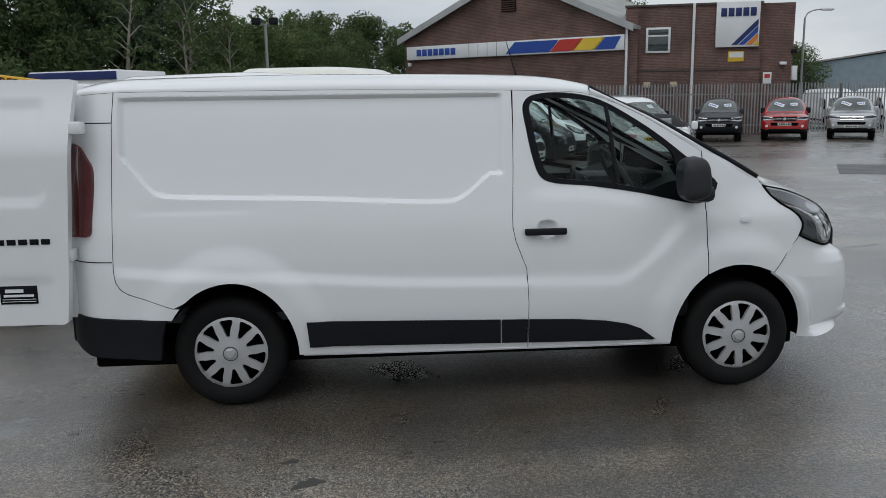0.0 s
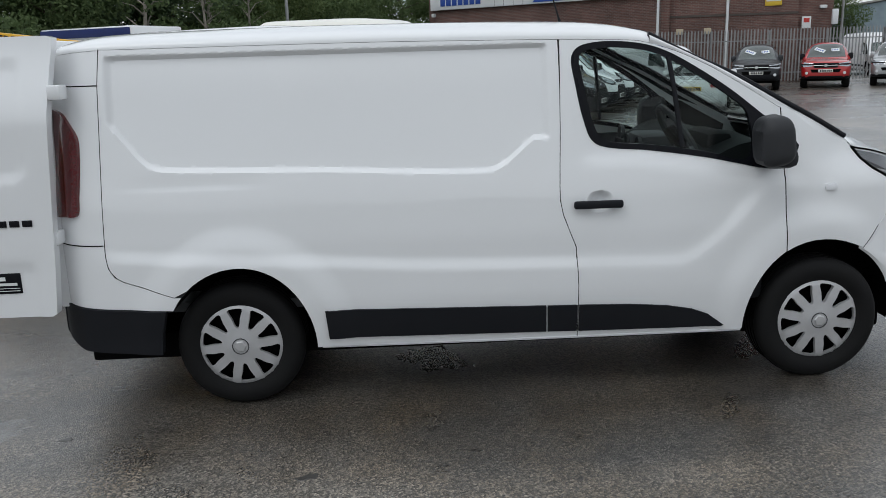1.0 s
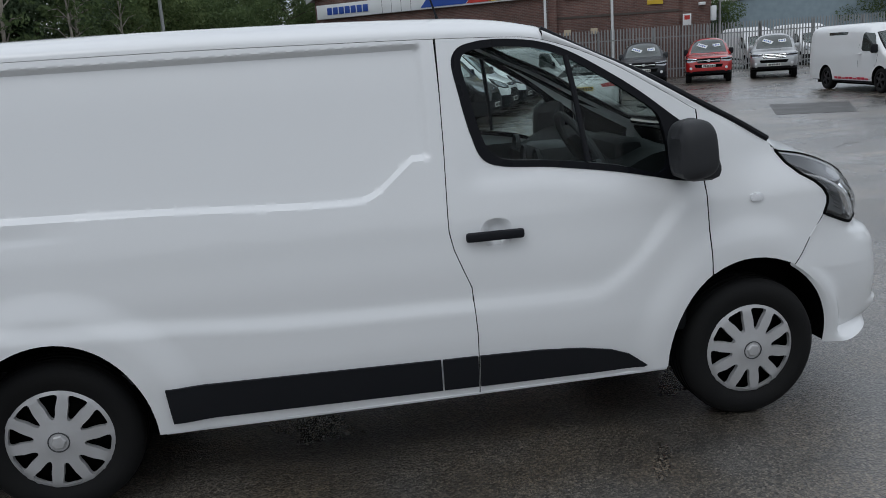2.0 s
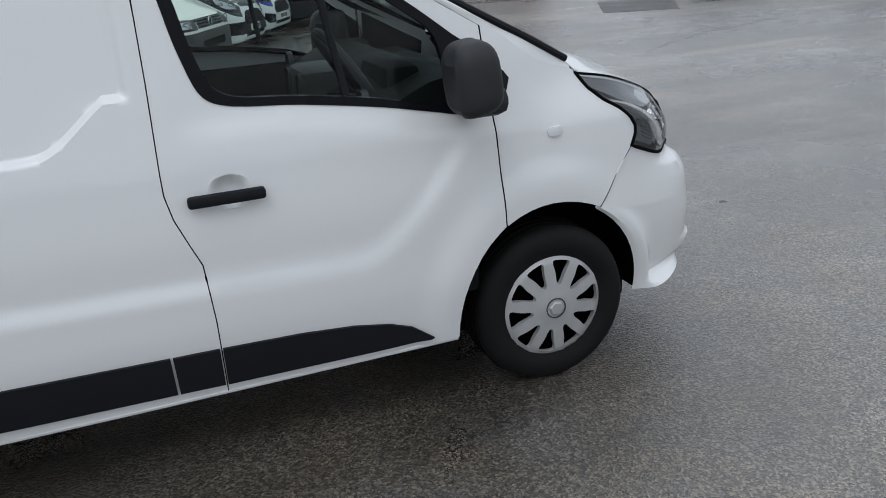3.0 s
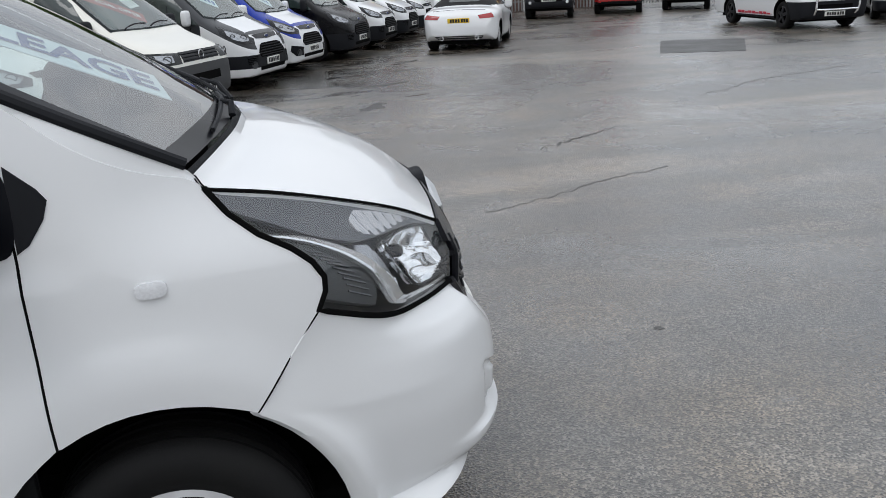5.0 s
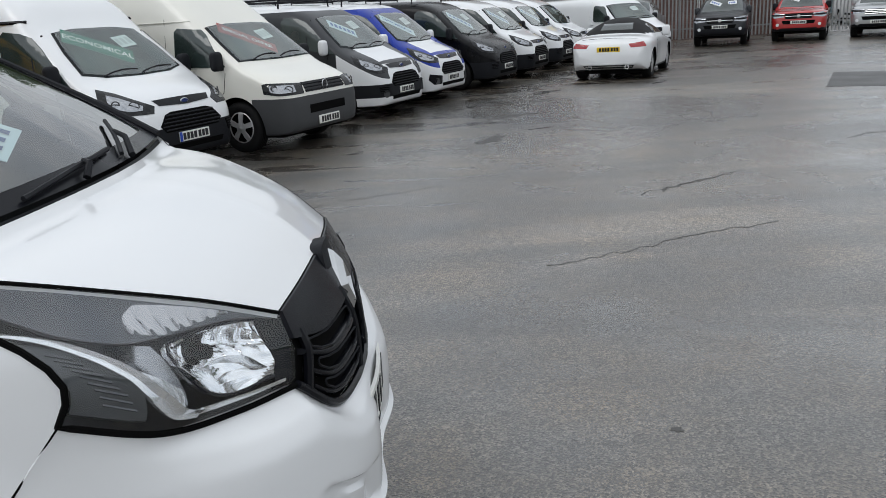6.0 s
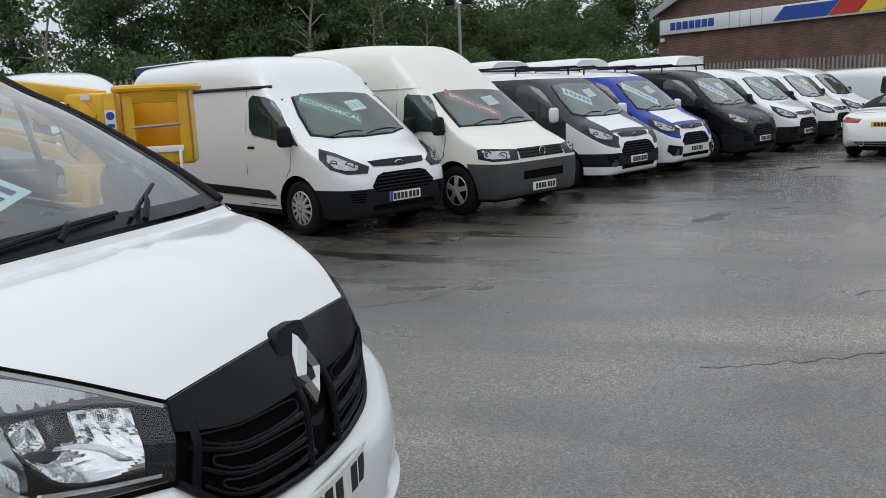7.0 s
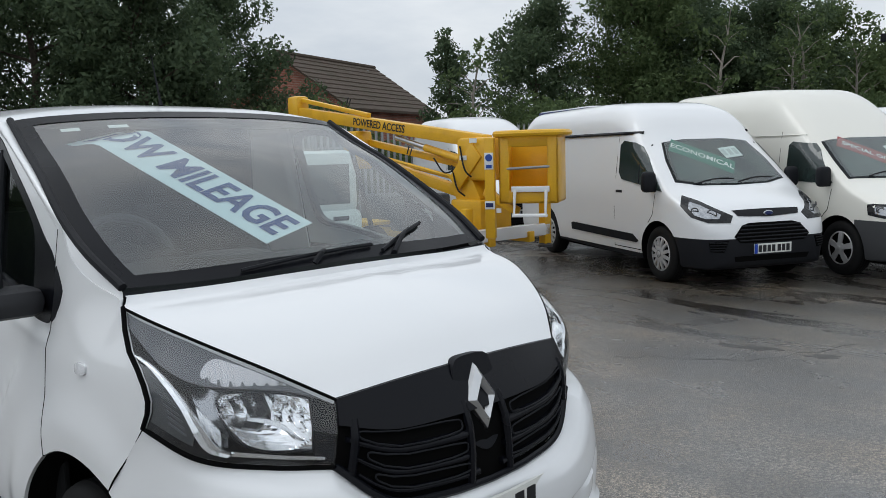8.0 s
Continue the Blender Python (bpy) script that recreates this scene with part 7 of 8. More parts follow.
def build_roadster(place):
    v = thing("car", "white two-seat roadster with black soft top", "car")
    v.matrix_basis = place
    canvas = lambda c: 1 if (c.z > 0.985 and -3.35 < c.x < -1.86) else (2 if c.z < 0.24 else 0)
    body = cut_arches(loft_body(ROADSTER), [white_paint, canvas_black, black_plastic], (-0.90, -3.40), 0.355, 0.88, canvas)
    sk = Skin(body)
    part("body", body, [white_paint, canvas_black, black_plastic, seam_black], v)
    rear = (1, 0, 0)
    part("rear_window", sk.lay([(-3.0, -0.38, 1.08), (-3.0, 0.38, 1.08), (-2.8, 0.34, 1.22), (-2.8, -0.34, 1.22)], rear, 0.005, 0.08), glass_dark, v, "dark rear window")
    for s, way, f in ((-1, (0, 1, 0), lambda p: p), (1, (0, -1, 0), mir)):
        part("rear_lamp", sk.lay(f([(-4.1, -0.80, 0.84), (-4.1, -0.44, 0.80), (-4.1, -0.48, 0.72), (-4.05, -0.84, 0.735)]), (0.85, -s * 0.5, 0), 0.006, 0.05, 0.02), material("tail_red", (0.36, 0.018, 0.022), 0.12, coat=0.8, grain=0.3, grain_scale=60), v, "red rear lamp")
        part("side_window", sk.lay(f([(-1.75, -0.8, 0.95), (-2.0, -0.8, 1.17), (-2.3, -0.8, 1.22), (-2.75, -0.8, 1.16), (-2.95, -0.8, 0.97)]), way, 0.004, 0.08), glass_dark, v)
        part("door_gap", tube_bm([sk.at((-2.95, s * 0.9, z), way) for z in np.linspace(0.35, 0.93, 6)], 0.005, 5), seam_black, v)
        part("tail_pipe", lathe_bm([(0.035, 0), (0.05, 0), (0.05, 0.12), (0.035, 0.12)], 18, m=Matrix.Translation((-4.17, s * 0.42, 0.30)) @ Matrix.Rotation(radians(-90), 4, "Z"), closed=True), chrome, v, "chrome tail pipe")
    part("rear_gap", tube_bm([sk.at((-5, y, 0.93 - 0.02 * (y / 0.6) ** 2), rear, 0.0) for y in np.linspace(-0.62, 0.62, 13)], 0.006, 5), seam_black, v)
    part("diffuser", sk.lay([(-4.15, -0.58, 0.345), (-4.15, 0.58, 0.345), (-4.15, 0.52, 0.27), (-4.15, -0.52, 0.27)], rear, 0.006, 0.08, 0.02), black_plastic, v, "black diffuser")
    number_plate(v, sk, -4.2, 0.69, yellow=True, way=rear)
    wing_mirror(v, -1.75, 0.84, 0.99, white_paint)
    for x in (-0.90, -3.40):
        for s in (-1, 1):
            add_wheel(v, "ten", x, s * 0.855, 0.325, x)
    part("underbody", box_bm((-3.9, -0.6, 0.14), (-0.3, 0.6, 0.4), 0.02), seam_black, v)


rear_mid = Vector((8.50, 17.55, 0))
hd = 66
nose = rear_mid + Vector((math.cos(radians(hd)), math.sin(radians(hd)), 0)) * 4.0
build_roadster(facing(nose.x, nose.y, hd))

# second rank of tall white vans behind the row: plain backs and roofs show
TALL = dict(CUSTOM, top=CUSTOM["top"][:-6] + [(1.52, 1.82), (1.75, 2.02), (2.1, 2.26), (2.5, 2.40), (3.0, 2.46), (4.8, 2.47), (4.97, 2.42)], tumble=[(0.2, 0.03), (0.5, 0.0), (0.95, 0.0), (1.3, 0.025), (1.9, 0.07), (2.5, 0.13)])
for k, (px, py, turn) in enumerate(((-4.95, 11.5, 0), (-2.8, 15.3, 0), (-4.3, 22.6, 180), (-2.4, 24.2, 180), (0.1, 26.4, 180))):
    build_van_like("van", "white high-roof van parked behind the front row", white_paint, facing(px, py, HEAD + turn), TALL, "custom", high=k == 1, alike="vans in the second rank")


def box_lorry(place):
    v = thing("box_van", "white box van with a blue band behind the row", "van")
    v.matrix_basis = place
    part("box_body", box_bm((-2.5, -0.75, 0.7), (0, 0.75, 2.54), 0.04), white_paint, v)
    part("roof_band", box_bm((-2.48, -0.785, 2.34), (-0.02, -0.74, 2.51), 0.01), sign_navy, v, "dark blue band")
    part("cab", box_bm((0, -0.75, 0.5), (1.5, 0.75, 1.95), 0.15), white_paint, v)
    part("windscreen", box_bm((1.45, -0.62, 1.2), (1.53, 0.62, 1.8), 0.03), glass_dark, v)
    for x in (-1.8, 0.6):
        for s in (-1, 1):
            add_wheel(v, "cover", x, s * 0.68, 0.335)


box_lorry(facing(-4.17, 13.76, HEAD))
box_lorry(facing(-3.9, 18.6, HEAD))


# ---------------------------------------------------------------- yellow trailer lift
def build_lift():
    """Its long axis runs along local x; the basket stands at +x."""
    v = thing("trailer_lift", "yellow trailer-mounted boom lift with folded arms and basket", "boom lift")
    v.matrix_basis = Matrix.Translation((-1.8, 7.05, 0)) @ Matrix.Rotation(radians(-4), 4, "Z")
    P = lambda n, b, m=yellow_paint, l="": part(n, b, m, v, l)

    def beam(a, b, w, h, bev=0.012):
        a, b = Vector(a), Vector(b)
        q = (b - a).to_track_quat("X", "Z").to_matrix().to_4x4()
        return box_bm((0, -w / 2, -h / 2), ((b - a).length, w / 2, h / 2), bev, m=Matrix.Translation(a) @ q)
    # chassis on wheels
    P("chassis_rail", beam((-3.4, -0.35, 0.55), (0.55, -0.35, 0.55), 0.10, 0.14))
    P("chassis_rail", beam((-3.4, 0.35, 0.55), (0.55, 0.35, 0.55), 0.10, 0.14))
    P("front_beam", beam((0.45, -0.75, 0.62), (0.45, 0.75, 0.62), 0.12, 0.16), white_paint, "white front beam")
    P("tow_bar", beam((-3.4, 0, 0.5), (-4.6, 0, 0.45), 0.12, 0.12))
    for s in (-1, 1):
        add_wheel(v, "cover", -1.6, s * 0.82, 0.33)
        lg = P("outrigger", beam((0.45, s * 0.70, 0.98), (0.45, s * 0.70, 0.42), 0.12, 0.12))
        part("foot", lathe_bm([(0.0005, 0.0), (0.10, 0.0), (0.10, 0.03), (0.05, 0.06), (0.0005, 0.06)], 20, m=Matrix.Translation((0.45, s * 0.70, 0.38)) @ Matrix.Rotation(radians(90), 4, "X")), grey_plastic, lg, "grey foot plate")
        part("outrigger_plate", box_bm((0.385, s * 0.70 - 0.03, 0.35), (0.395, s * 0.70 + 0.03, 0.75)), paper_white, lg)
        P("rear_outrigger", beam((-2.7, s * 0.70, 0.90), (-2.7, s * 0.70, 0.40), 0.12, 0.12))
    P("mudguard", box_bm((-2.0, -0.98, 0.70), (-1.2, -0.66, 0.76), 0.02))
    P("battery_box", box_bm((-1.15, -0.72, 0.62), (-0.45, -0.35, 1.02), 0.03), grey_plastic, "dark battery box")
    P("engine_cover", box_bm((-2.3, -0.45, 0.62), (-1.2, 0.45, 1.08), 0.05), grey_plastic)
    # turret and arms
    P("turret", box_bm((-0.35, -0.28, 0.62), (0.25, 0.28, 1.05), 0.03))
    P("post", beam((-0.05, 0.0, 0.95), (-0.30, 0.0, 1.35), 0.34, 0.42))
    P("riser_arm", beam((-0.05, -0.02, 1.06), (-2.9, -0.02, 1.66), 0.12, 0.15))
    P("upper_riser", beam((0.0, 0.12, 1.42), (-3.0, 0.12, 1.90), 0.09, 0.10))
    P("riser_strut", tube_bm([(-0.2, -0.13, 1.30), (-2.6, -0.13, 1.72)], 0.022, 8))
    P("riser_strut", tube_bm([(-0.2, 0.13, 1.22), (-2.6, 0.13, 1.62)], 0.022, 8))
    P("elbow_plate", box_bm((-3.15, -0.16, 1.45), (-2.75, 0.16, 2.05), 0.05))
    boom = P("boom", beam((-4.75, 0.0, 2.44), (0.10, 0.0, 1.80), 0.17, 0.18), yellow_paint, "long yellow boom with dark lettering")
    q = (Vector((0.10, 0, 1.80)) - Vector((-4.75, 0, 2.44))).to_track_quat("X", "Z").to_matrix().to_4x4()
    m = Matrix.Translation((-2.25, -0.088, 2.11)) @ q
    part("lettering", text_bm("POWERED ACCESS", 0.16, 0.002, m=m, bold=0.002), plate_ink, boom, "dark capitals", smooth=False)
    for dx in (-0.91, -0.84, 0.84, 0.91):
        part("stripe", box_bm((dx - 0.012, -0.004, -0.06), (dx + 0.012, 0.0, 0.06), m=m @ Matrix.Rotation(radians(20), 4, "Y")), plate_ink, boom)
    P("boom_end", box_bm((-4.95, -0.13, 2.30), (-4.60, 0.13, 2.72), 0.06))
    P("boom_brace", beam((-4.7, 0, 2.66), (-2.6, 0, 2.28), 0.08, 0.07))
    P("ram", tube_bm([(-0.55, 0.0, 1.60), (-1.9, 0.0, 1.92)], 0.040, 10), satin_metal, "bright hydraulic ram")
    P("ram_body", tube_bm([(-0.45, 0.0, 1.58), (-1.2, 0.0, 1.75)], 0.055, 10))
    P("knuckle", box_bm((-0.30, -0.20, 1.30), (0.30, 0.20, 1.86), 0.05))
    P("knuckle_plate", beam((-0.35, -0.21, 1.25), (0.12, -0.21, 1.70), 0.03, 0.26))
    P("lower_link", beam((0.15, -0.10, 1.15), (0.75, -0.10, 0.92), 0.08, 0.10))
    for a, b in (((-0.2, -0.22, 1.75), (0.05, -0.25, 1.35)), ((-0.4, -0.2, 1.5), (-0.1, -0.24, 1.1)), ((-0.1, 0.2, 1.7), (0.3, 0.22, 1.3)), ((-0.9, -0.1, 1.6), (-0.3, -0.2, 1.45))):
        mid = (Vector(a) + Vector(b)) / 2 + Vector((0.05, -0.05, -0.12))
        P("hose", tube_bm(spline([a, mid, b], 12), 0.012, 6), black_plastic)
    for c in ((-0.12, -0.235, 1.60), (0.08, -0.232, 1.82), (-0.55, -0.10, 1.40), (0.42, -0.14, 0.92)):
        P("label_plate", box_bm((c[0] - 0.07, c[1] - 0.004, c[2] - 0.03), (c[0] + 0.07, c[1], c[2] + 0.03)), paper_white)
    # basket: a moulded bucket with an open panel
    turn_b = Matrix.Translation((0.92, 0.0, 0)) @ Matrix.Rotation(radians(-56), 4, "Z")
    old_p = P
    P = lambda n, b, m=yellow_paint, l="": (bmesh.ops.transform(b, matrix=turn_b, verts=b.verts), old_p(n, b, m, l))[1]
    bx0, bx1, by0, by1, bz0, bz1 = -0.33, 0.33, -0.36, 0.36, 1.04, 1.88
    P("basket_rim", tube_bm(spline([(bx0, by0, bz1), (bx1, by0, bz1), (bx1, by1, bz1), (bx0, by1, bz1)], 40, True), 0.04, 8))
    # the +x face looks to the yard and is open in its middle
    for y0, y1 in ((by0, by0 + 0.13), (by1 - 0.13, by1)):
        P("basket_front", box_bm((bx1 - 0.04, y0, bz0), (bx1, y1, bz1), 0.018))
    P("basket_front", box_bm((bx1 - 0.04, by0 + 0.12, bz0), (bx1, by1 - 0.12, bz0 + 0.16), 0.018))
    P("basket_front", box_bm((bx1 - 0.04, by0 + 0.12, bz1 - 0.16), (bx1, by1 - 0.12, bz1), 0.018))
    P("basket_back", box_bm((bx0, by0, bz0), (bx0 + 0.04, by1, bz1), 0.018))
    P("basket_side", box_bm((bx0, by0, bz0), (bx1, by0 + 0.04, bz1), 0.018))
    P("basket_side", box_bm((bx0, by1 - 0.04, bz0), (bx1, by1, bz1), 0.018))
    P("basket_floor", box_bm((bx0, by0, bz0), (bx1, by1, bz0 + 0.05), 0.018))
    P("basket_rail", tube_bm([(bx1 - 0.01, by0 + 0.10, 1.46), (bx1 - 0.01, by1 - 0.10, 1.48)], 0.016, 8), galvanised)
    st = P("step", tube_bm([(bx1 + 0.03, by0 + 0.20, 1.20), (bx1 + 0.10, by0 + 0.20, 0.91), (bx1 + 0.10, by1 - 0.14, 0.91), (bx1 + 0.03, by1 - 0.14, 1.20)], 0.022, 8), white_paint, "white folding step")
    tb_ = box_bm((bx1 + 0.02, by0 + 0.18, 0.885), (bx1 + 0.14, by1 - 0.12, 0.915), 0.006)
    bmesh.ops.transform(tb_, matrix=turn_b, verts=tb_.verts)
    part("tread", tb_, white_paint, st)
    th = box_bm((bx1 + 0.005, by0 + 0.16, 1.18), (bx1 + 0.04, by1 - 0.10, 1.25), 0.006)
    bmesh.ops.transform(th, matrix=turn_b, verts=th.verts)
    part("step_head", th, white_paint, st)
    P("upright", box_bm((bx1 - 0.02, by0 - 0.16, 0.62), (bx1 + 0.08, by0 - 0.04, 1.84), 0.012))
    sg = P("safety_sign", box_bm((bx1 + 0.08, by0 - 0.155, 1.46), (bx1 + 0.085, by0 - 0.045, 1.66), 0.002), paper_white, "white safety sign with a blue disc")
    face = turn_b @ Matrix.Translation((bx1 + 0.086, by0 - 0.10, 0)) @ Matrix.Rotation(radians(90), 4, "Z")
    part("sign_disc", lathe_bm([(0.0005, -0.003), (0.042, -0.003), (0.044, 0.0)], 24, m=face @ Matrix.Translation((0, 0, 1.60))), sign_blue, sg)
    part("sign_bar", box_bm((-0.035, -0.003, 1.475), (0.035, 0, 1.515), m=face), sign_blue, sg)
    pg = P("maker_plate", box_bm((bx1 + 0.08, by0 - 0.16, 0.98), (bx1 + 0.085, by0 - 0.035, 1.08), 0.002), paper_white, "white plate with a blue shape")
    part("plate_shape", box_bm((-0.045, -0.003, 1.005), (0.045, 0, 1.055), m=face), sign_navy, pg)


build_lift()
# white pick-up cab seen beyond the banner through the glass
cab = thing("truck_cab", "white truck cab behind the yellow lift", "truck")
cab.matrix_basis = facing(-2.95, 3.92, -100)
cb = box_bm((-1.36, -0.85, 0.45), (0.9, 0.85, 1.06), 0.10)
part("cab_body", cb, white_paint, cab)
part("cab_top", box_bm((-1.34, -0.80, 0.98), (0.2, 0.80, 1.74), 0.12), white_paint, cab)
for s in (-1, 1):
    part("cab_window", box_bm((-1.2, min(s * 0.805, s * 0.79), 1.12), (-0.05, max(s * 0.805, s * 0.79), 1.58), 0.006), glass_dark, cab)
    part("door_handle", box_bm((-1.15, min(s * 0.86, s * 0.84), 0.93), (-0.95, max(s * 0.86, s * 0.84), 0.98), 0.006), black_plastic, cab)
    for x in (-1.1, 0.45):
        add_wheel(cab, "cover", x, s * 0.72, 0.335)


# ---------------------------------------------------------------- works building
def brick_wall_material(name, a, b, m, sx=1.0):
    mt = bpy.data.materials.new(name)
    mt.use_nodes = True
    nt = mt.node_tree
    p = nt.nodes["Principled BSDF"]
    p.inputs["Roughness"].default_value = 0.85
    co = nt.nodes.new("ShaderNodeTexCoord")
    se = nt.nodes.new("ShaderNodeSeparateXYZ")
    cm = nt.nodes.new("ShaderNodeCombineXYZ")
    nt.links.new(co.outputs["Object"], se.inputs[0])
    nt.links.new(se.outputs["X"], cm.inputs["X"])
    nt.links.new(se.outputs["Z"], cm.inputs["Y"])
    br = nt.nodes.new("ShaderNodeTexBrick")
    br.inputs["Scale"].default_value = 1
    br.inputs["Brick Width"].default_value, br.inputs["Row Height"].default_value, br.inputs["Mortar Size"].default_value = 0.225, 0.075, 0.008
    br.inputs["Color1"].default_value, br.inputs["Color2"].default_value, br.inputs["Mortar"].default_value = (*a, 1), (*b, 1), (*m, 1)
    nt.links.new(cm.outputs[0], br.inputs["Vector"])
    nz = nt.nodes.new("ShaderNodeTexNoise")
    nz.inputs["Scale"].default_value, nz.inputs["Detail"].default_value = 0.7, 6
    nt.links.new(co.outputs["Object"], nz.inputs["Vector"])
    rp = nt.nodes.new("ShaderNodeMapRange")
    rp.inputs["From Min"].default_value, rp.inputs["From Max"].default_value = 0.3, 0.7
    rp.inputs["To Min"].default_value, rp.inputs["To Max"].default_value = 0.65, 1.3
    nt.links.new(nz.outputs["Fac"], rp.inputs["Value"])
    mx = nt.nodes.new("ShaderNodeMix")
    mx.data_type, mx.blend_type = "RGBA", "MULTIPLY"
    mx.inputs["Factor"].default_value = 1
    nt.links.new(br.outputs["Color"], mx.inputs[6])
    nt.links.new(rp.outputs[0], mx.inputs[7])
    nt.links.new(mx.outputs[2], p.inputs["Base Color"])
    bp = nt.nodes.new("ShaderNodeBump")
    bp.inputs["Strength"].default_value, bp.inputs["Distance"].default_value = 0.6, 0.01
    nt.links.new(br.outputs["Fac"], bp.inputs["Height"])
    bp.invert = True
    nt.links.new(bp.outputs[0], p.inputs["Normal"])
    return mt


wall_brown = brick_wall_material("brown_brickwork", (0.105, 0.054, 0.045), (0.155, 0.078, 0.062), (0.17, 0.145, 0.13))
wall_red = brick_wall_material("red_brickwork", (0.26, 0.085, 0.05), (0.32, 0.11, 0.07), (0.30, 0.24, 0.2))


def prism(poly, y0, y1):
    """A solid from a figure in the xz plane."""
    bm = bmesh.new()
    a = [bm.verts.new((x, y0, z)) for x, z in poly]
    b = [bm.verts.new((x, y1, z)) for x, z in poly]
    bm.faces.new(a)
    bm.faces.new(b[::-1])
    for i in range(len(poly)):
        j = (i + 1) % len(poly)
        bm.faces.new((a[j], a[i], b[i], b[j]))
    bmesh.ops.recalc_face_normals(bm, faces=bm.faces)
    return bm


def bars_word(parent, x0, x1, z0, z1, y, n, mat):
    """Plain blocks in place of a name."""
    w = (x1 - x0) / n
    for k in range(n):
        part("name_block", box_bm((x0 + k * w + 0.1 * w, y - 0.03, z0), (x0 + (k + 1) * w - 0.1 * w, y, z1), 0.01), mat, parent)


def build_works():
    v = thing("works_building", "brown brick works building with gabled and flat roofs", "building")
    # gabled hall: local x runs along its front, the yard lies at -y
    a, b = Vector((2.55, 45.2, 0)), Vector((13.45, 36.5, 0))
    ln = (b - a).length
    m = Matrix.Translation(a) @ Matrix.Rotation(math.atan2(b.y - a.y, b.x - a.x), 4, "Z")
    g = part("gable_wall", prism([(0, 0), (ln, 0), (ln, 5.35), (ln / 2 + 0.2, 8.35), (0, 5.35)], 0, 16), wall_brown, v, "brown brick gable")
    g.matrix_basis = m

    def on(name, bm, mat, label="", par=None):
        o = part(name, bm, mat, par or v, label)
        if par is None:
            o.matrix_basis = m
        return o
    for s in (0, 1):
        x0, x1 = (-0.35, ln / 2 + 0.2) if not s else (ln + 0.35, ln / 2 + 0.2)
        on("roof_slope", prism([(x0, 5.22), (x1, 8.42), (x1, 8.62), (x0, 5.42)], -0.30, 16.2), roof_sheet)
        on("verge_board", prism([(x0, 5.10), (x1, 8.28), (x1, 8.66), (x0, 5.46)], -0.36, -0.30), material("verge_grey", (0.42, 0.43, 0.43), 0.7, stain=0.3, stain_scale=0.9), "pale grey verge board")
    lv = on("louvre", box_bm((ln / 2 - 0.35, -0.06, 6.55), (ln / 2 + 0.55, 0.0, 7.40), 0.01), interior_dark, "dark brown louvre")
    for k in range(7):
        on("louvre_blade", box_bm((ln / 2 - 0.33, -0.10, 6.60 + 0.115 * k), (ln / 2 + 0.53, -0.06, 6.65 + 0.115 * k)), brown_brick)
    sg = on("sign", box_bm((0.25, -0.22, 4.22), (ln - 0.15, -0.05, 4.98), 0.02), sign_white, "long white fascia sign with coloured slanted bands")
    bars_word(sg, 0.95, 3.75, 4.42, 4.80, -0.225, 7, sign_blue)
    for k, (x, mt) in enumerate(((7.0, sign_blue), (8.3, sign_blue), (9.7, sign_red), (10.9, sign_yellow), (12.1, sign_blue))):
        w = 1.35 if k < 4 else 1.2
        part("colour_band", prism([(x, 4.30), (x + w, 4.30), (min(x + w + 0.55, ln - 0.3), 4.90), (x + 0.55, 4.90)], -0.245, -0.22), mt, sg)
    for x in (4.6, 5.2, 5.8, 6.4):
        part("sign_joint", box_bm((x, -0.225, 4.23), (x + 0.02, -0.22, 4.97)), grey_plastic, sg)
    on("wall_lamp", box_bm((0.30, -0.22, 3.86), (0.48, 0, 4.06), 0.03), paper_white)
    wn = on("warning_sign", box_bm((2.6, -0.05, 2.5), (2.95, 0, 3.0), 0.006), paper_white, "white warning notice")
    part("notice_bar", box_bm((2.66, -0.056, 2.56), (2.89, -0.05, 2.68)), sign_red, wn)
    on("drainpipe", tube_bm([(ln - 0.05, -0.12, 0), (ln - 0.05, -0.12, 5.3)], 0.065, 10), sign_white, "white drainpipe")
    # flat-roofed block
    c, d = Vector((13.5, 37.0, 0)), Vector((21.3, 34.9, 0))
    ln2 = (d - c).length
    m2 = Matrix.Translation(c) @ Matrix.Rotation(math.atan2(d.y - c.y, d.x - c.x), 4, "Z")

    def on2(name, bm, mat, label="", par=None):
        o = part(name, bm, mat, par or v, label)
        if par is None:
            o.matrix_basis = m2
        return o
    H = 6.3
    on2("block_wall", box_bm((0, 0, 0), (ln2 - 1.6, 12, H), 0.0), wall_brown, "brown brick block")
    on2("block_wall", box_bm((ln2 - 1.6, 0.35, 0), (ln2, 12, H + 0.05), 0.0), wall_brown)
    on2("brick_pier", box_bm((-0.05, -0.35, 0), (0.55, 0, H - 0.1), 0.0), wall_brown)
    on2("coping", box_bm((-0.1, -0.08, H), (ln2 - 1.55, 0.3, H + 0.12), 0.02), material("coping_dark", (0.09, 0.075, 0.065), 0.8, stain=0.3))
    on2("string_course", box_bm((0, -0.03, 3.15), (ln2 - 1.6, 0, 3.25)), material("coping_dark", (0.09, 0.075, 0.065), 0.8))
    w = on2("window", box_bm((0.95, -0.10, 4.05), (2.15, 0.0, 5.30), 0.015), sign_white, "white-framed window")
    part("pane", box_bm((1.06, -0.115, 4.16), (2.04, -0.10, 4.86), 0.004), glass_dark, w)
    part("pane", box_bm((1.06, -0.115, 4.94), (2.04, -0.10, 5.20), 0.004), glass_dark, w)
    s2 = on2("sign", box_bm((4.3, -0.20, 4.25), (6.35, -0.05, 6.42), 0.02), sign_white, "square white sign with coloured corner")
    bars_word(s2, 4.48, 6.20, 5.72, 6.12, -0.205, 5, sign_navy)
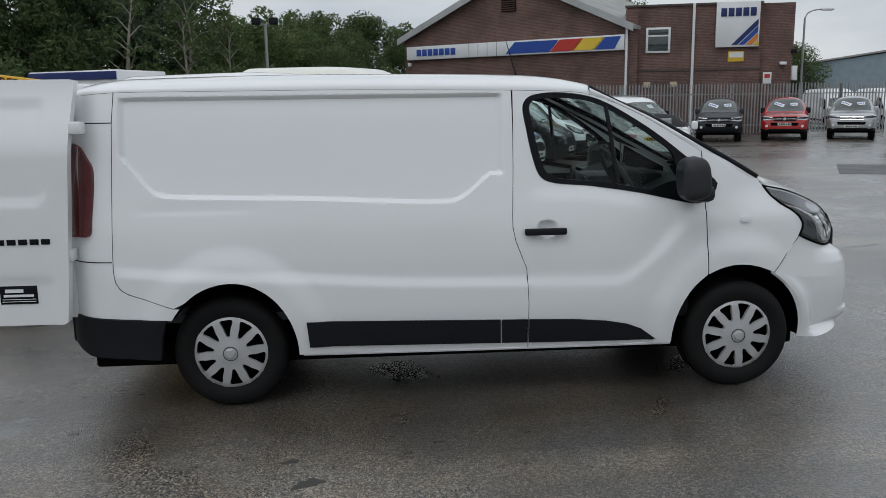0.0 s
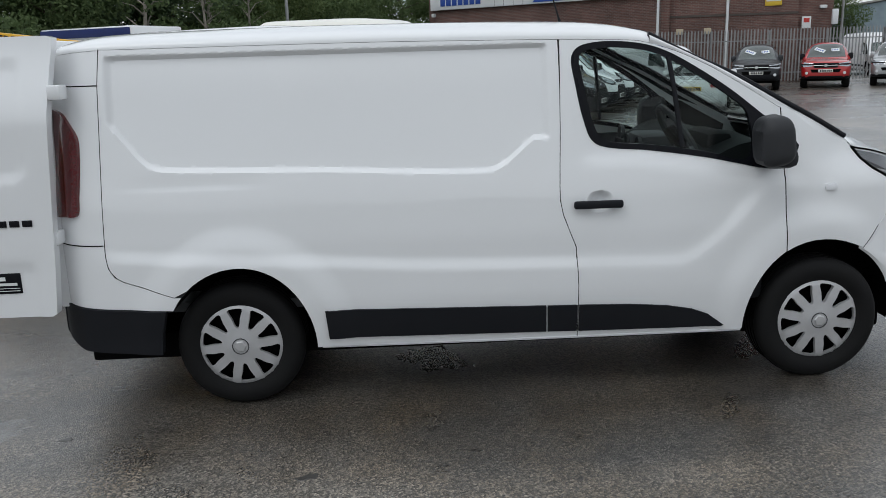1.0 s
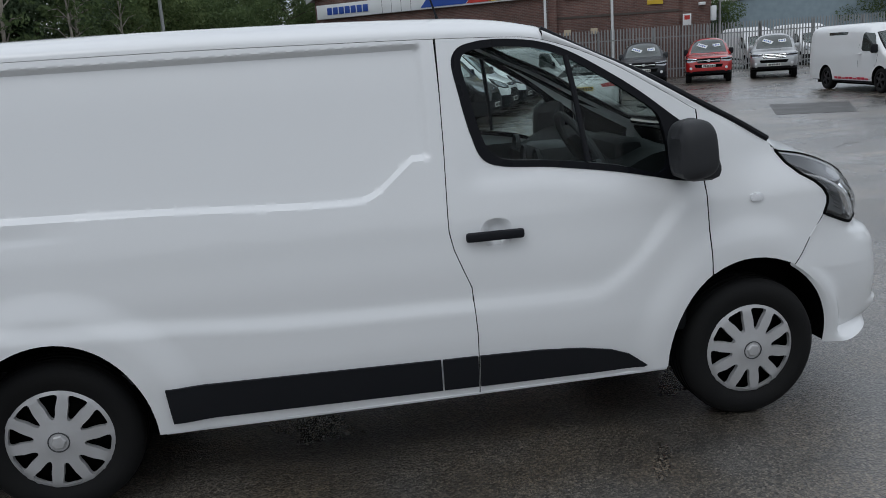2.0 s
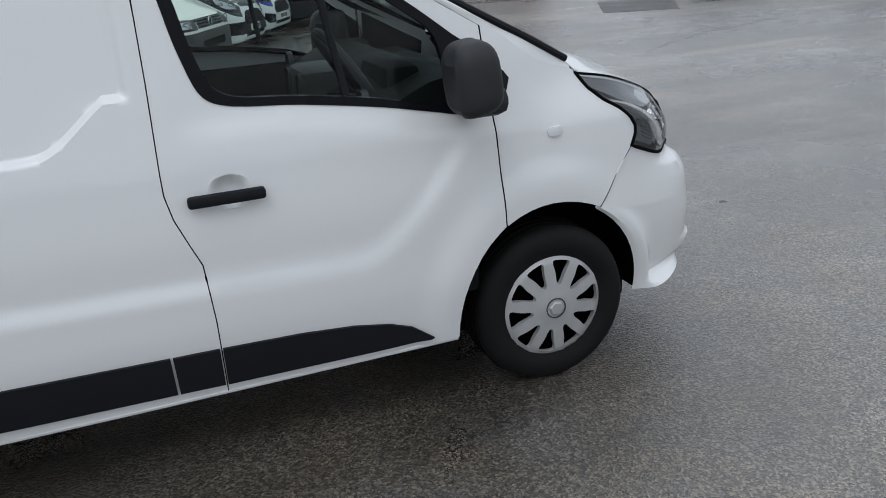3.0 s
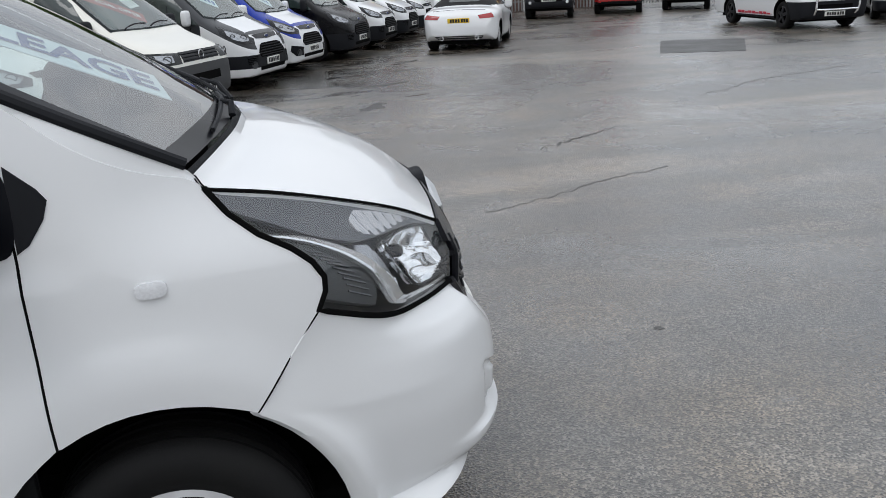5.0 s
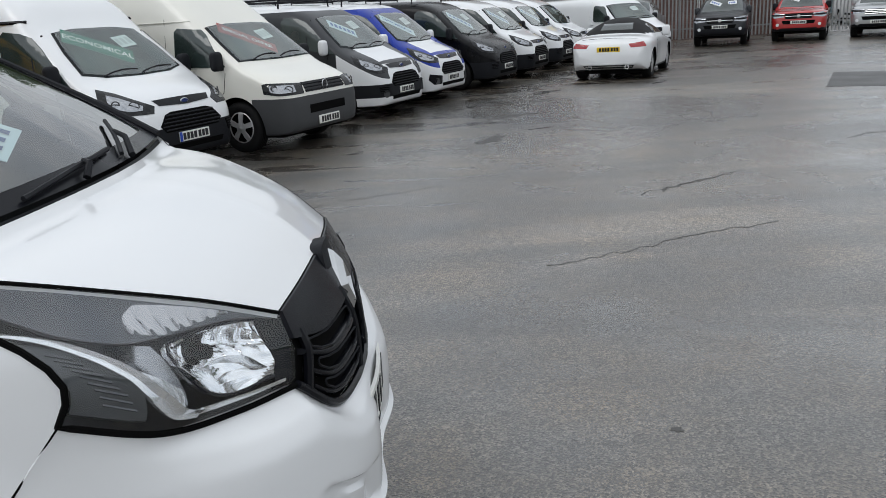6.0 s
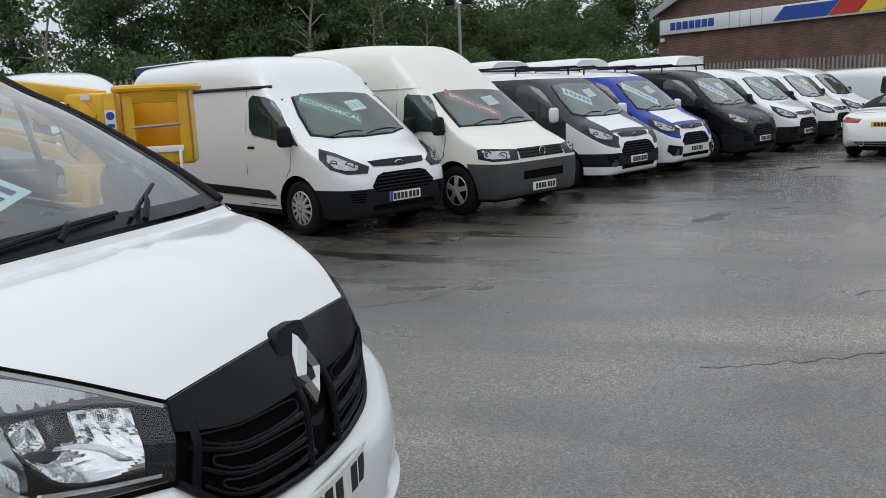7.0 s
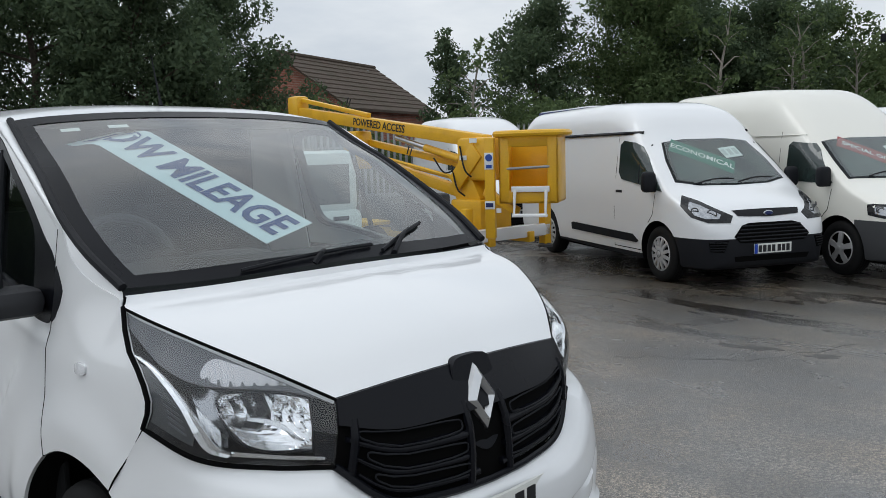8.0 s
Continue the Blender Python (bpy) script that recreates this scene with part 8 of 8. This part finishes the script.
    for k, mt in enumerate((sign_navy, sign_blue, sign_orange, sign_yellow)):
        o = 0.34 * k
        part("colour_band", prism([(5.05 + o, 4.35), (5.33 + o, 4.35), (6.28, 5.28 - o), (6.28, 5.58 - o)], -0.225, -0.20), mt, s2)
    n2 = on2("notice", box_bm((4.95, -0.06, 3.55), (5.7, 0, 4.05), 0.006), sign_yellow, "yellow notice board")
    part("notice_top", box_bm((5.0, -0.066, 3.75), (5.65, -0.06, 4.0)), paper_white, n2)
    w2 = on2("warning_sign", box_bm((6.65, -0.05, 2.45), (7.05, 0, 3.0), 0.006), paper_white, "white warning notice")
    part("notice_bar", box_bm((6.72, -0.056, 2.72), (6.98, -0.05, 2.92)), sign_red, w2)
    on2("security_camera", box_bm((7.45, 0.05, 3.35), (7.75, 0.35, 3.5), 0.03), paper_white, "white security camera")
    on2("flood_lamp", box_bm((ln2 - 0.1, 0.2, 3.9), (ln2 + 0.15, 0.5, 4.1), 0.03), black_plastic)
    on2("meter_box", box_bm((ln2 - 0.05, 0.1, 2.6), (ln2 + 0.2, 0.6, 3.3), 0.02), sign_white)
    on2("drainpipe", tube_bm([(3.25, -0.10, 0), (3.25, -0.10, H + 0.1)], 0.07, 10), sign_white, "white drainpipe")
    for x in (0.9, 2.2):
        on2("vent_cover", box_bm((x, -0.05, 2.35), (x + 0.34, 0, 2.62), 0.01), material("vent_buff", (0.5, 0.42, 0.3), 0.7))


build_works()


# ---------------------------------------------------------------- palisade fences
def pale_mesh(h):
    bm = bmesh.new()
    sec = [(-0.036, 0.012), (-0.018, -0.010), (0.0, -0.014), (0.018, -0.010), (0.036, 0.012)]
    lo = [bm.verts.new((x, y, 0.05)) for x, y in sec]
    hi = [bm.verts.new((x, y, h - 0.12 - abs(x) * 1.2)) for x, y in sec]
    for i in range(4):
        bm.faces.new((lo[i], lo[i + 1], hi[i + 1], hi[i]))
    for s in (-1, 1):
        t = bm.verts.new((s * 0.026, 0.006, h))
        k = (0, 1, 2) if s < 0 else (2, 3, 4)
        bm.faces.new((hi[k[0]], hi[k[1]], t))
        bm.faces.new((hi[k[1]], hi[k[2]], t))
    c = bm.verts.new((0, -0.004, h - 0.02))
    bm.faces.new((hi[1], hi[2], c))
    bm.faces.new((hi[2], hi[3], c))
    me = bpy.data.meshes.new("pale")
    bm.to_mesh(me)
    bm.free()
    me.materials.append(galvanised)
    return me


def build_fence(points, h, separate, label):
    v = thing("palisade_fence", label, "fence")
    pm = pale_mesh(h)
    rest = []
    for a, b in zip(points, points[1:]):
        a, b = Vector((*a, 0)), Vector((*b, 0))
        ln = (b - a).length
        q = Matrix.Rotation(math.atan2(b.y - a.y, b.x - a.x), 4, "Z")
        for z in (0.45, h - 0.55):
            r = part("rail", box_bm((0, 0.016, z - 0.025), (ln, 0.06, z + 0.025)), galvanised, v)
            r.matrix_basis = Matrix.Translation(a) @ q
        n = int(ln / 0.155)
        for k in range(n):
            p = a.lerp(b, (k + 0.5) / n)
            if separate:
                o = new("pale", pm)
                o.parent = v
                o.matrix_basis = Matrix.Translation((p.x, p.y, 0)) @ q
            else:
                rest.append(Matrix.Translation((p.x, p.y, 0)) @ q)
        for k in range(int(ln / 2.75) + 1):
            p = a.lerp(b, min(k * 2.75 / ln, 1))
            o = part("post", box_bm((-0.05, 0.06, 0), (0.05, 0.14, h - 0.1)), galvanised, v)
            o.matrix_basis = Matrix.Translation((p.x, p.y, 0)) @ q
    if rest:
        bm = bmesh.new()
        for mm in rest:
            t = bmesh.new()
            t.from_mesh(pm)
            bmesh.ops.transform(t, matrix=mm, verts=t.verts)
            me = bpy.data.meshes.new("tmp")
            t.to_mesh(me)
            t.free()
            bm.from_mesh(me)
            bpy.data.meshes.remove(me)
        tagged(part("pales", bm, galvanised, v), kind="stuff")


build_fence([(2.6, 36.6), (12.6, 34.6), (36.0, 34.2)], 2.5, True, "grey steel palisade fence behind the pickups")
build_fence([(-16.0, 1.0), (-9.6, 14.6), (2.4, 36.6)], 2.4, False, "grey steel palisade fence before the trees")


# ---------------------------------------------------------------- beyond the fence
def street_lamp(x, y, h, arm, turn=0.0):
    v = thing("street_lamp", "grey steel street lamp", "street lamp", "street lamps")
    v.matrix_basis = Matrix.Translation((x, y, 0)) @ Matrix.Rotation(turn, 4, "Z")
    part("pole", tube_bm([(0, 0, 0), (0, 0, h * 0.3), (0, 0, h)], [0.09, 0.07, 0.05], 10), galvanised, v)
    part("arm", tube_bm(spline([(0, 0, h), (0.15, 0, h + 0.25), (0.5, 0, h + 0.4), (arm, 0, h + 0.45)], 16), 0.035, 8), galvanised, v)
    part("lamp_head", box_bm((arm - 0.1, -0.12, h + 0.38), (arm + 0.55, 0.12, h + 0.52), 0.05), sign_white, v)


street_lamp(23.6, 38.5, 5.9, 1.0)
street_lamp(-29.0, 26.5, 5.6, -0.8)


def flood_pole(x, y, h):
    v = thing("floodlight_pole", "tall pole with twin dark floodlights", "floodlight")
    v.matrix_basis = Matrix.Translation((x, y, 0))
    part("pole", tube_bm([(0, 0, 0), (0, 0, h)], 0.06, 8), galvanised, v)
    part("cross_arm", tube_bm([(-0.35, 0, h), (0.35, 0, h)], 0.03, 8), galvanised, v)
    for s in (-1, 1):
        part("floodlight", box_bm((s * 0.32 - 0.16, -0.16, h - 0.02), (s * 0.32 + 0.16, 0.10, h + 0.24), 0.03), black_plastic, v)


flood_pole(-3.3, 27.5, 4.75)


def house(x, y, turn, w, d, h, ridge):
    v = thing("house", "red brick house with brown tiled roof beyond the trees", "house")
    v.matrix_basis = Matrix.Translation((x, y, 0)) @ Matrix.Rotation(radians(turn), 4, "Z")
    part("wall", prism([(-d / 2, 0), (d / 2, 0), (d / 2, h), (0, ridge), (-d / 2, h)], 0, w), wall_red, v)
    for s in (-1, 1):
        rows = 11
        for k in range(rows):
            t0, t1 = k / rows, (k + 1) / rows + 0.015
            x0, z0 = s * (d / 2 + 0.35) * (1 - t0), h - 0.2 + (ridge + 0.12 - h + 0.2) * t0
            x1, z1 = s * (d / 2 + 0.35) * (1 - t1), h - 0.2 + (ridge + 0.12 - h + 0.2) * t1
            part("tile_course", prism([(x0, z0), (x1, z1), (x1, z1 + 0.07), (x0, z0 + 0.12)], -0.3, w + 0.3), roof_tile, v)
    part("ridge", tube_bm([(0, -0.3, ridge + 0.2), (0, w + 0.3, ridge + 0.2)], 0.12, 8), roof_tile, v)


house(-26.3, 19.6, 21.7, 8.4, 7.0, 3.75, 6.1)
far_shed = thing("shed", "long low blue-grey industrial shed far off", "shed")
far_shed.matrix_basis = facing(44, 62, -20)
part("wall", prism([(-9, 0), (9, 0), (9, 4.2), (0, 5.4), (-9, 4.2)], 0, 20), material("shed_blue", (0.25, 0.32, 0.36), 0.6, stain=0.2), far_shed)
part("roof", prism([(-9.2, 4.2), (0, 5.5), (9.2, 4.2), (9.2, 4.35), (0, 5.65), (-9.2, 4.35)], -0.2, 20.2), roof_sheet, far_shed)
build_van_like("van", "white high-roof van behind the fence", white_paint, facing(26.5, 38.5, -100), CUSTOM_HIGH, "custom", alike="vans behind the fence")
build_van_like("van", "white high-roof van behind the fence", white_paint, facing(29.5, 38.0, -100), CUSTOM_HIGH, "custom", alike="vans behind the fence")


# ---------------------------------------------------------------- trees
LEAVES = [leaf_material("leaf_deep", (0.060, 0.092, 0.052), (0.110, 0.152, 0.080)),
          leaf_material("leaf_mid", (0.064, 0.100, 0.042), (0.125, 0.170, 0.070)),
          leaf_material("leaf_light", (0.085, 0.125, 0.050), (0.155, 0.20, 0.080))]
rng = np.random.default_rng(7)


def leaf_cloud(clumps, per, size, flat=0.75, rng=rng):
    """Many small leaf faces in clumps: rows of (place, radius)."""
    vs, fs = [], []
    base = 0
    for c, r in clumps:
        n = int(per * (r / 0.8) ** 2)
        d = rng.normal(size=(n, 3))
        d /= np.linalg.norm(d, axis=1)[:, None]
        rad = r * (0.45 + 0.55 * rng.random(n) ** 0.5) * (0.85 + 0.3 * rng.random(n))
        p = np.array(c) + d * rad[:, None] * np.array((1, 1, flat))
        a = rng.normal(size=(n, 3))
        a /= np.linalg.norm(a, axis=1)[:, None]
        b = np.cross(a, d + 0.6 * rng.normal(size=(n, 3)))
        b /= np.linalg.norm(b, axis=1)[:, None] + 1e-9
        s = size * (0.6 + 0.8 * rng.random(n))[:, None]
        quad = np.stack([p - a * s, p + b * s * 0.45, p + a * s, p - b * s * 0.45], 1)
        vs.append(quad.reshape(-1, 3))
        fs.append((np.arange(n * 4) + base).reshape(-1, 4))
        base += n * 4
    return np.concatenate(vs), np.concatenate(fs)


def cloud_object(name, vs, fs, mat, parent):
    me = bpy.data.meshes.new(name)
    me.vertices.add(len(vs))
    me.vertices.foreach_set("co", vs.astype(np.float32).ravel())
    me.loops.add(fs.size)
    me.loops.foreach_set("vertex_index", fs.astype(np.int32).ravel())
    me.polygons.add(len(fs))
    me.polygons.foreach_set("loop_start", (np.arange(len(fs)) * 4).astype(np.int32))
    me.update(calc_edges=True)
    me.materials.append(mat)
    ob = new(name, me)
    ob.parent = parent
    return ob


def build_tree(x, y, h, w, tone, trunk_mat=None, open_crown=0.0, label="", density=1.0, bare=0.25, fill=0):
    v = thing("tree", label or "broadleaf tree with dense green crown behind the fence", "tree", "trees behind the fence")
    v.matrix_basis = Matrix.Translation((x, y, 0))
    tm = trunk_mat or bark
    bends = [(0.12 * w * (rng.random() - 0.5), 0.12 * w * (rng.random() - 0.5)) for _ in range(4)]
    axis = [Vector((0, 0, 0))] + [Vector((bx * k, by * k, h * 0.24 * (k + 1))) for k, (bx, by) in enumerate(bends)]
    ax = spline(axis, 14)
    part("trunk", tube_bm(ax, [max(0.02, (0.022 * h) * (1 - 0.85 * i / (len(ax) - 1))) for i in range(len(ax))], 8), tm, v)
    clumps = []
    f = at_length(ax)
    limbs = bmesh.new()
    n = int(9 + h * 1.3)
    for k in range(n):
        t = bare + (1 - bare) * (k + rng.random()) / n
        p = f(min(t, 0.97))
        ang = k * 2.4 + rng.random()
        reach = w * 0.5 * (math.sin(math.pi * min(0.18 + 0.82 * (t - bare) / (1 - bare), 0.97)) ** 0.7) * (0.75 + 0.4 * rng.random())
        e = p + Vector((math.cos(ang) * reach, math.sin(ang) * reach, h * (0.05 + 0.07 * rng.random())))
        mid = p.lerp(e, 0.5) + Vector((0, 0, 0.05 * h * rng.random()))
        tube_bm([p, mid, e], [0.009 * h * (1 - 0.6 * t), 0.006 * h * (1 - 0.6 * t), 0.006], 5, bm=limbs)
        r = w * (0.13 + 0.10 * rng.random())
        clumps.append((tuple(e), r))
        if rng.random() > open_crown:
            clumps.append((tuple(p.lerp(e, 0.55)), r * 0.9))
        if rng.random() > 0.4:
            q = e + Vector((rng.normal() * r * 0.7, rng.normal() * r * 0.7, r * (0.3 + 0.5 * rng.random())))
            clumps.append((tuple(q), r * 0.55))
    clumps.append((tuple(f(1.0) + Vector((0, 0, 0.02 * h))), w * 0.14))
    part("branchwork", limbs, tm, v)
    vs, fs = leaf_cloud(clumps, 460 * density, 0.085)
    if fill:
        # inner sprays that close the crown round its stem
        g = np.random.default_rng(fill)
        extra = []
        for t in np.linspace(bare + 0.05, 0.98, 16):
            r = w * 0.5 * math.sin(math.pi * min(0.2 + 0.8 * (t - bare) / (1 - bare), 0.94)) ** 0.8
            for _ in range(3):
                a, q = g.random() * 6.283, g.random() ** 0.5 * 0.85 * r
                c = f(t)
                extra.append(((c.x + q * math.cos(a), c.y + q * math.sin(a), c.z + 0.04 * h * g.normal() + 0.03 * h), 0.10 + w * (0.08 + 0.06 * g.random())))
        v2, f2 = leaf_cloud(extra, 640, 0.062, 1.0, g)
        vs, fs = np.concatenate([vs, v2]), np.concatenate([fs, f2 + len(vs)])
    cloud_object("crown", vs, fs, LEAVES[tone], v)


# along the back fence: place along it, depth behind it, height, width, tone
f0, f1 = Vector((-9.6, 14.6, 0)), Vector((2.4, 36.6, 0))
fd = (f1 - f0).normalized()
fn = Vector((-fd.y, fd.x, 0))
for s, u, h, w, tone in ((-15.5, 3.5, 8.2, 5.5, 0), (-11.5, 4.5, 8.4, 6.0, 0), (-8.0, 3.0, 6.8, 4.6, 0), (-6.4, 7.5, 7.4, 4.2, 0), (1.4, 6.5, 5.4, 1.8, 0), (4.9, 7.0, 6.6, 3.6, 0),
                         (8.6, 6.0, 7.8, 4.8, 1), (10.6, 7.5, 8.0, 5.4, 0), (13.2, 5.5, 6.6, 4.2, 0), (15.4, 6.0, 6.4, 4.6, 1)):
    p = f0 + fd * s + fn * u
    build_tree(p.x, p.y, h, w, tone, fill=int(60 + s) if -9 < s < 11 else 0)
for s, u, h, w, tone in ((17.5, 5.0, 4.6, 4.2, 2), (19.8, 5.5, 5.0, 4.6, 2), (22.2, 5.0, 4.4, 4.4, 1), (24.4, 6.0, 5.1, 5.0, 1), (26.8, 7.0, 5.3, 5.0, 1)):
    p = f0 + fd * s + fn * u
    build_tree(p.x, p.y, h, w, tone, label="low rounded green tree behind the fence", bare=0.12, density=1.15)
for s, u, h in ((9.3, 2.6, 5.6), (11.8, 2.4, 5.0), (12.3, 2.8, 5.8), (1.2, 3.4, 4.6), (14.4, 2.6, 4.8)):
    p = f0 + fd * s + fn * u
    build_tree(p.x, p.y, h, 1.7, 1, pale_bark, 0.8, "slim pale-barked young tree behind the fence", 0.45, 0.45)
for x, y, h, w in ((12.0, 56.0, 9.6, 7.0), (18.0, 60.0, 10.2, 8.0), (30.0, 66.0, 6.5, 7.0), (36.0, 64.0, 5.6, 6.0), (50.0, 62.0, 5.8, 7.0), (57.0, 60.0, 5.2, 7.0)):
    build_tree(x, y, h, w, 1, label="tall green tree beyond the works building", density=0.7)


for x, y, h, w in ((-2.6, 47.0, 6.2, 5.0), (0.6, 51.0, 6.6, 5.4), (-5.2, 43.5, 5.6, 5.0), (3.2, 56.0, 6.4, 5.0)):
    build_tree(x, y, h, w, 1, label="low rounded green tree behind the fence", bare=0.1, density=1.1)


def build_hedge():
    """Scrub along the back fence, and made-up far woods round the unseen sides."""
    clumps = []
    for k in range(150):
        s = -19 + 46 * rng.random()
        u = 1.2 + 3.5 * rng.random()
        p = f0 + fd * s + fn * u
        z = 0.5 + 2.3 * rng.random() * (0.75 if -3 < s < 2.5 else 1.0)
        clumps.append(((p.x, p.y, z), 0.75 + 0.5 * rng.random()))
    vs, fs = leaf_cloud(clumps, 340, 0.095)
    hd = tagged(new("hedge"), "tangled green scrub along the back fence", "hedge", kind="stuff")
    cloud_object("foliage", vs, fs, LEAVES[1], hd)
    # added out of view, to close the horizon for reflections
    far = []
    for k in range(420):
        a = radians(-170 + 300 * rng.random() - 20)
        if radians(30) < a < radians(130):
            continue
        r = 70 + 25 * rng.random()
        far.append(((10 + r * math.cos(a), r * math.sin(a), 1.0 + 3.6 * rng.random()), 2.6 + 1.8 * rng.random()))
    vs, fs = leaf_cloud(far, 24, 0.55)
    fw = tagged(new("far_woods"), "made-up dark green woods on the yard's unseen sides", "woods", kind="stuff")
    cloud_object("foliage", vs, fs, LEAVES[0], fw)


build_hedge()


# ---------------------------------------------------------------- wet patches and marks on the yard
puddle_mat = material("standing_water", (0.030, 0.028, 0.026), 0.07, spec=0.5, stain=0.5, stain_scale=2.2, stain_color=(0.05, 0.047, 0.042))
damp_mat = material("damp_asphalt", (0.050, 0.047, 0.043), 0.30, spec=0.5, grain=0.6, grain_scale=90, stain=0.5, stain_scale=3.0, stain_color=(0.085, 0.082, 0.078), bump=0.2, bump_scale=110)
patch_mat = material("asphalt_repair", (0.042, 0.041, 0.040), 0.40, grain=0.6, grain_scale=120, stain=0.5, stain_scale=1.5, stain_color=(0.075, 0.073, 0.07), bump=0.5, bump_scale=110)
prng = np.random.default_rng(21)


def blot(cx, cy, a, b, turn, ragged, n=40):
    """An uneven flat outline."""
    ph = prng.random(6) * 6.28
    out = []
    for k in range(n):
        t = 2 * math.pi * k / n
        r = 1 + ragged * (0.5 * math.sin(2 * t + ph[0]) + 0.4 * math.sin(3 * t + ph[1]) + 0.3 * math.sin(5 * t + ph[2]) + 0.22 * math.sin(8 * t + ph[3]) + 0.16 * math.sin(13 * t + ph[4]))
        x, y = a * r * math.cos(t), b * r * math.sin(t)
        out.append((cx + x * math.cos(turn) - y * math.sin(turn), cy + x * math.sin(turn) + y * math.cos(turn)))
    return out


def flat(name, outline, z, mat, label, category, group=""):
    bm = bmesh.new()
    lo = [bm.verts.new((x, y, -0.001)) for x, y in outline]
    hi = [bm.verts.new((x, y, z)) for x, y in inset(outline, 0.004)]
    bm.faces.new(hi)
    for i in range(len(lo)):
        j = (i + 1) % len(lo)
        bm.faces.new((lo[i], lo[j], hi[j], hi[i]))
    bmesh.ops.recalc_face_normals(bm, faces=bm.faces)
    return tagged(mesh_object(name, bm, mat, smooth=False), label, category, group, "structure")


along_row = Vector((0.465, 0.885, 0))
out_row = Vector((0.885, -0.465, 0))
start = Vector((1.7, 7.6, 0))
for k in range(7):
    s, o = 19 * prng.random() - 1.5, 0.1 + 2.6 * prng.random() ** 1.5
    p = start + along_row * s + out_row * o
    L = 0.15 + 0.35 * prng.random()
    flat("puddle" if k % 3 else "damp_patch", blot(p.x, p.y, L, L * (0.18 + 0.2 * prng.random()), math.atan2(along_row.y, along_row.x) + 0.7 * (prng.random() - 0.5) - 0.4, 0.55), 0.003 + 0.0002 * k, puddle_mat if k % 3 else damp_mat,
         "shallow dark puddle in front of the parked row", "puddle", "puddles")
for k, (x, y, a, b, t) in enumerate(((2.6, 5.6, 0.22, 0.08, 0.2), (3.18, 5.68, 0.13, 0.06, 0.4), (5.11, 9.66, 0.34, 0.13, 0.9), (1.84, 6.29, 0.30, 0.10, 1.2))):
    flat("damp_patch", blot(x, y, a, b, t, 0.5), 0.0028 + 0.0003 * k, damp_mat, "dark damp patch on the asphalt", "damp patch", "damp patches")
for k, (x, y, r) in enumerate(((0.42, -0.77, 0.045), (0.53, -1.02, 0.07), (-0.82, -0.28, 0.03), (0.30, -1.25, 0.02), (1.6, -0.9, 0.02), (5.2, 1.6, 0.03))):
    flat("oil_spot", blot(x, y, r, r * 0.7, 0.4, 0.4, 24), 0.0025, damp_mat, "small dark oil spot on the asphalt", "oil spot", "oil spots")
flat("asphalt_repair", [(11.6, 13.6), (13.1, 12.9), (14.7, 15.4), (13.0, 16.2)], 0.006, patch_mat, "darker rectangular asphalt repair", "repair patch")


def crack(pts, w):
    ps = []
    for a, b in zip(pts, pts[1:]):
        for i in range(10):
            t = i / 10
            ps.append(Vector((a[0] + (b[0] - a[0]) * t + 0.03 * prng.normal(), a[1] + (b[1] - a[1]) * t + 0.03 * prng.normal())))
    up, dn = [], []
    for i in range(1, len(ps) - 1):
        d = (ps[i + 1] - ps[i - 1]).normalized()
        n = Vector((-d.y, d.x)) * w * (0.4 + 0.8 * prng.random())
        up.append(ps[i] + n)
        dn.append(ps[i] - n)
    bm = bmesh.new()
    a = [bm.verts.new((p.x, p.y, 0.0022)) for p in up]
    b = [bm.verts.new((p.x, p.y, 0.0022)) for p in dn]
    for i in range(len(a) - 1):
        bm.faces.new((a[i], a[i + 1], b[i + 1], b[i]))
    tagged(mesh_object("crack", bm, damp_mat, smooth=False), "thin dark crack in the asphalt", "crack", "cracks", "structure")


crack([(4.96, 3.88), (5.6, 4.1), (6.1, 4.4), (7.2, 4.75)], 0.008)
crack([(6.1, 5.83), (6.82, 6.27), (7.6, 6.8)], 0.010)
crack([(1.9, 4.6), (2.8, 5.2), (3.2, 6.2), (4.6, 6.9)], 0.007)
crack([(6.3, 5.9), (7.1, 6.5)], 0.018)
crack([(9.0, 8.0), (11.0, 9.2), (13.5, 10.0)], 0.012)
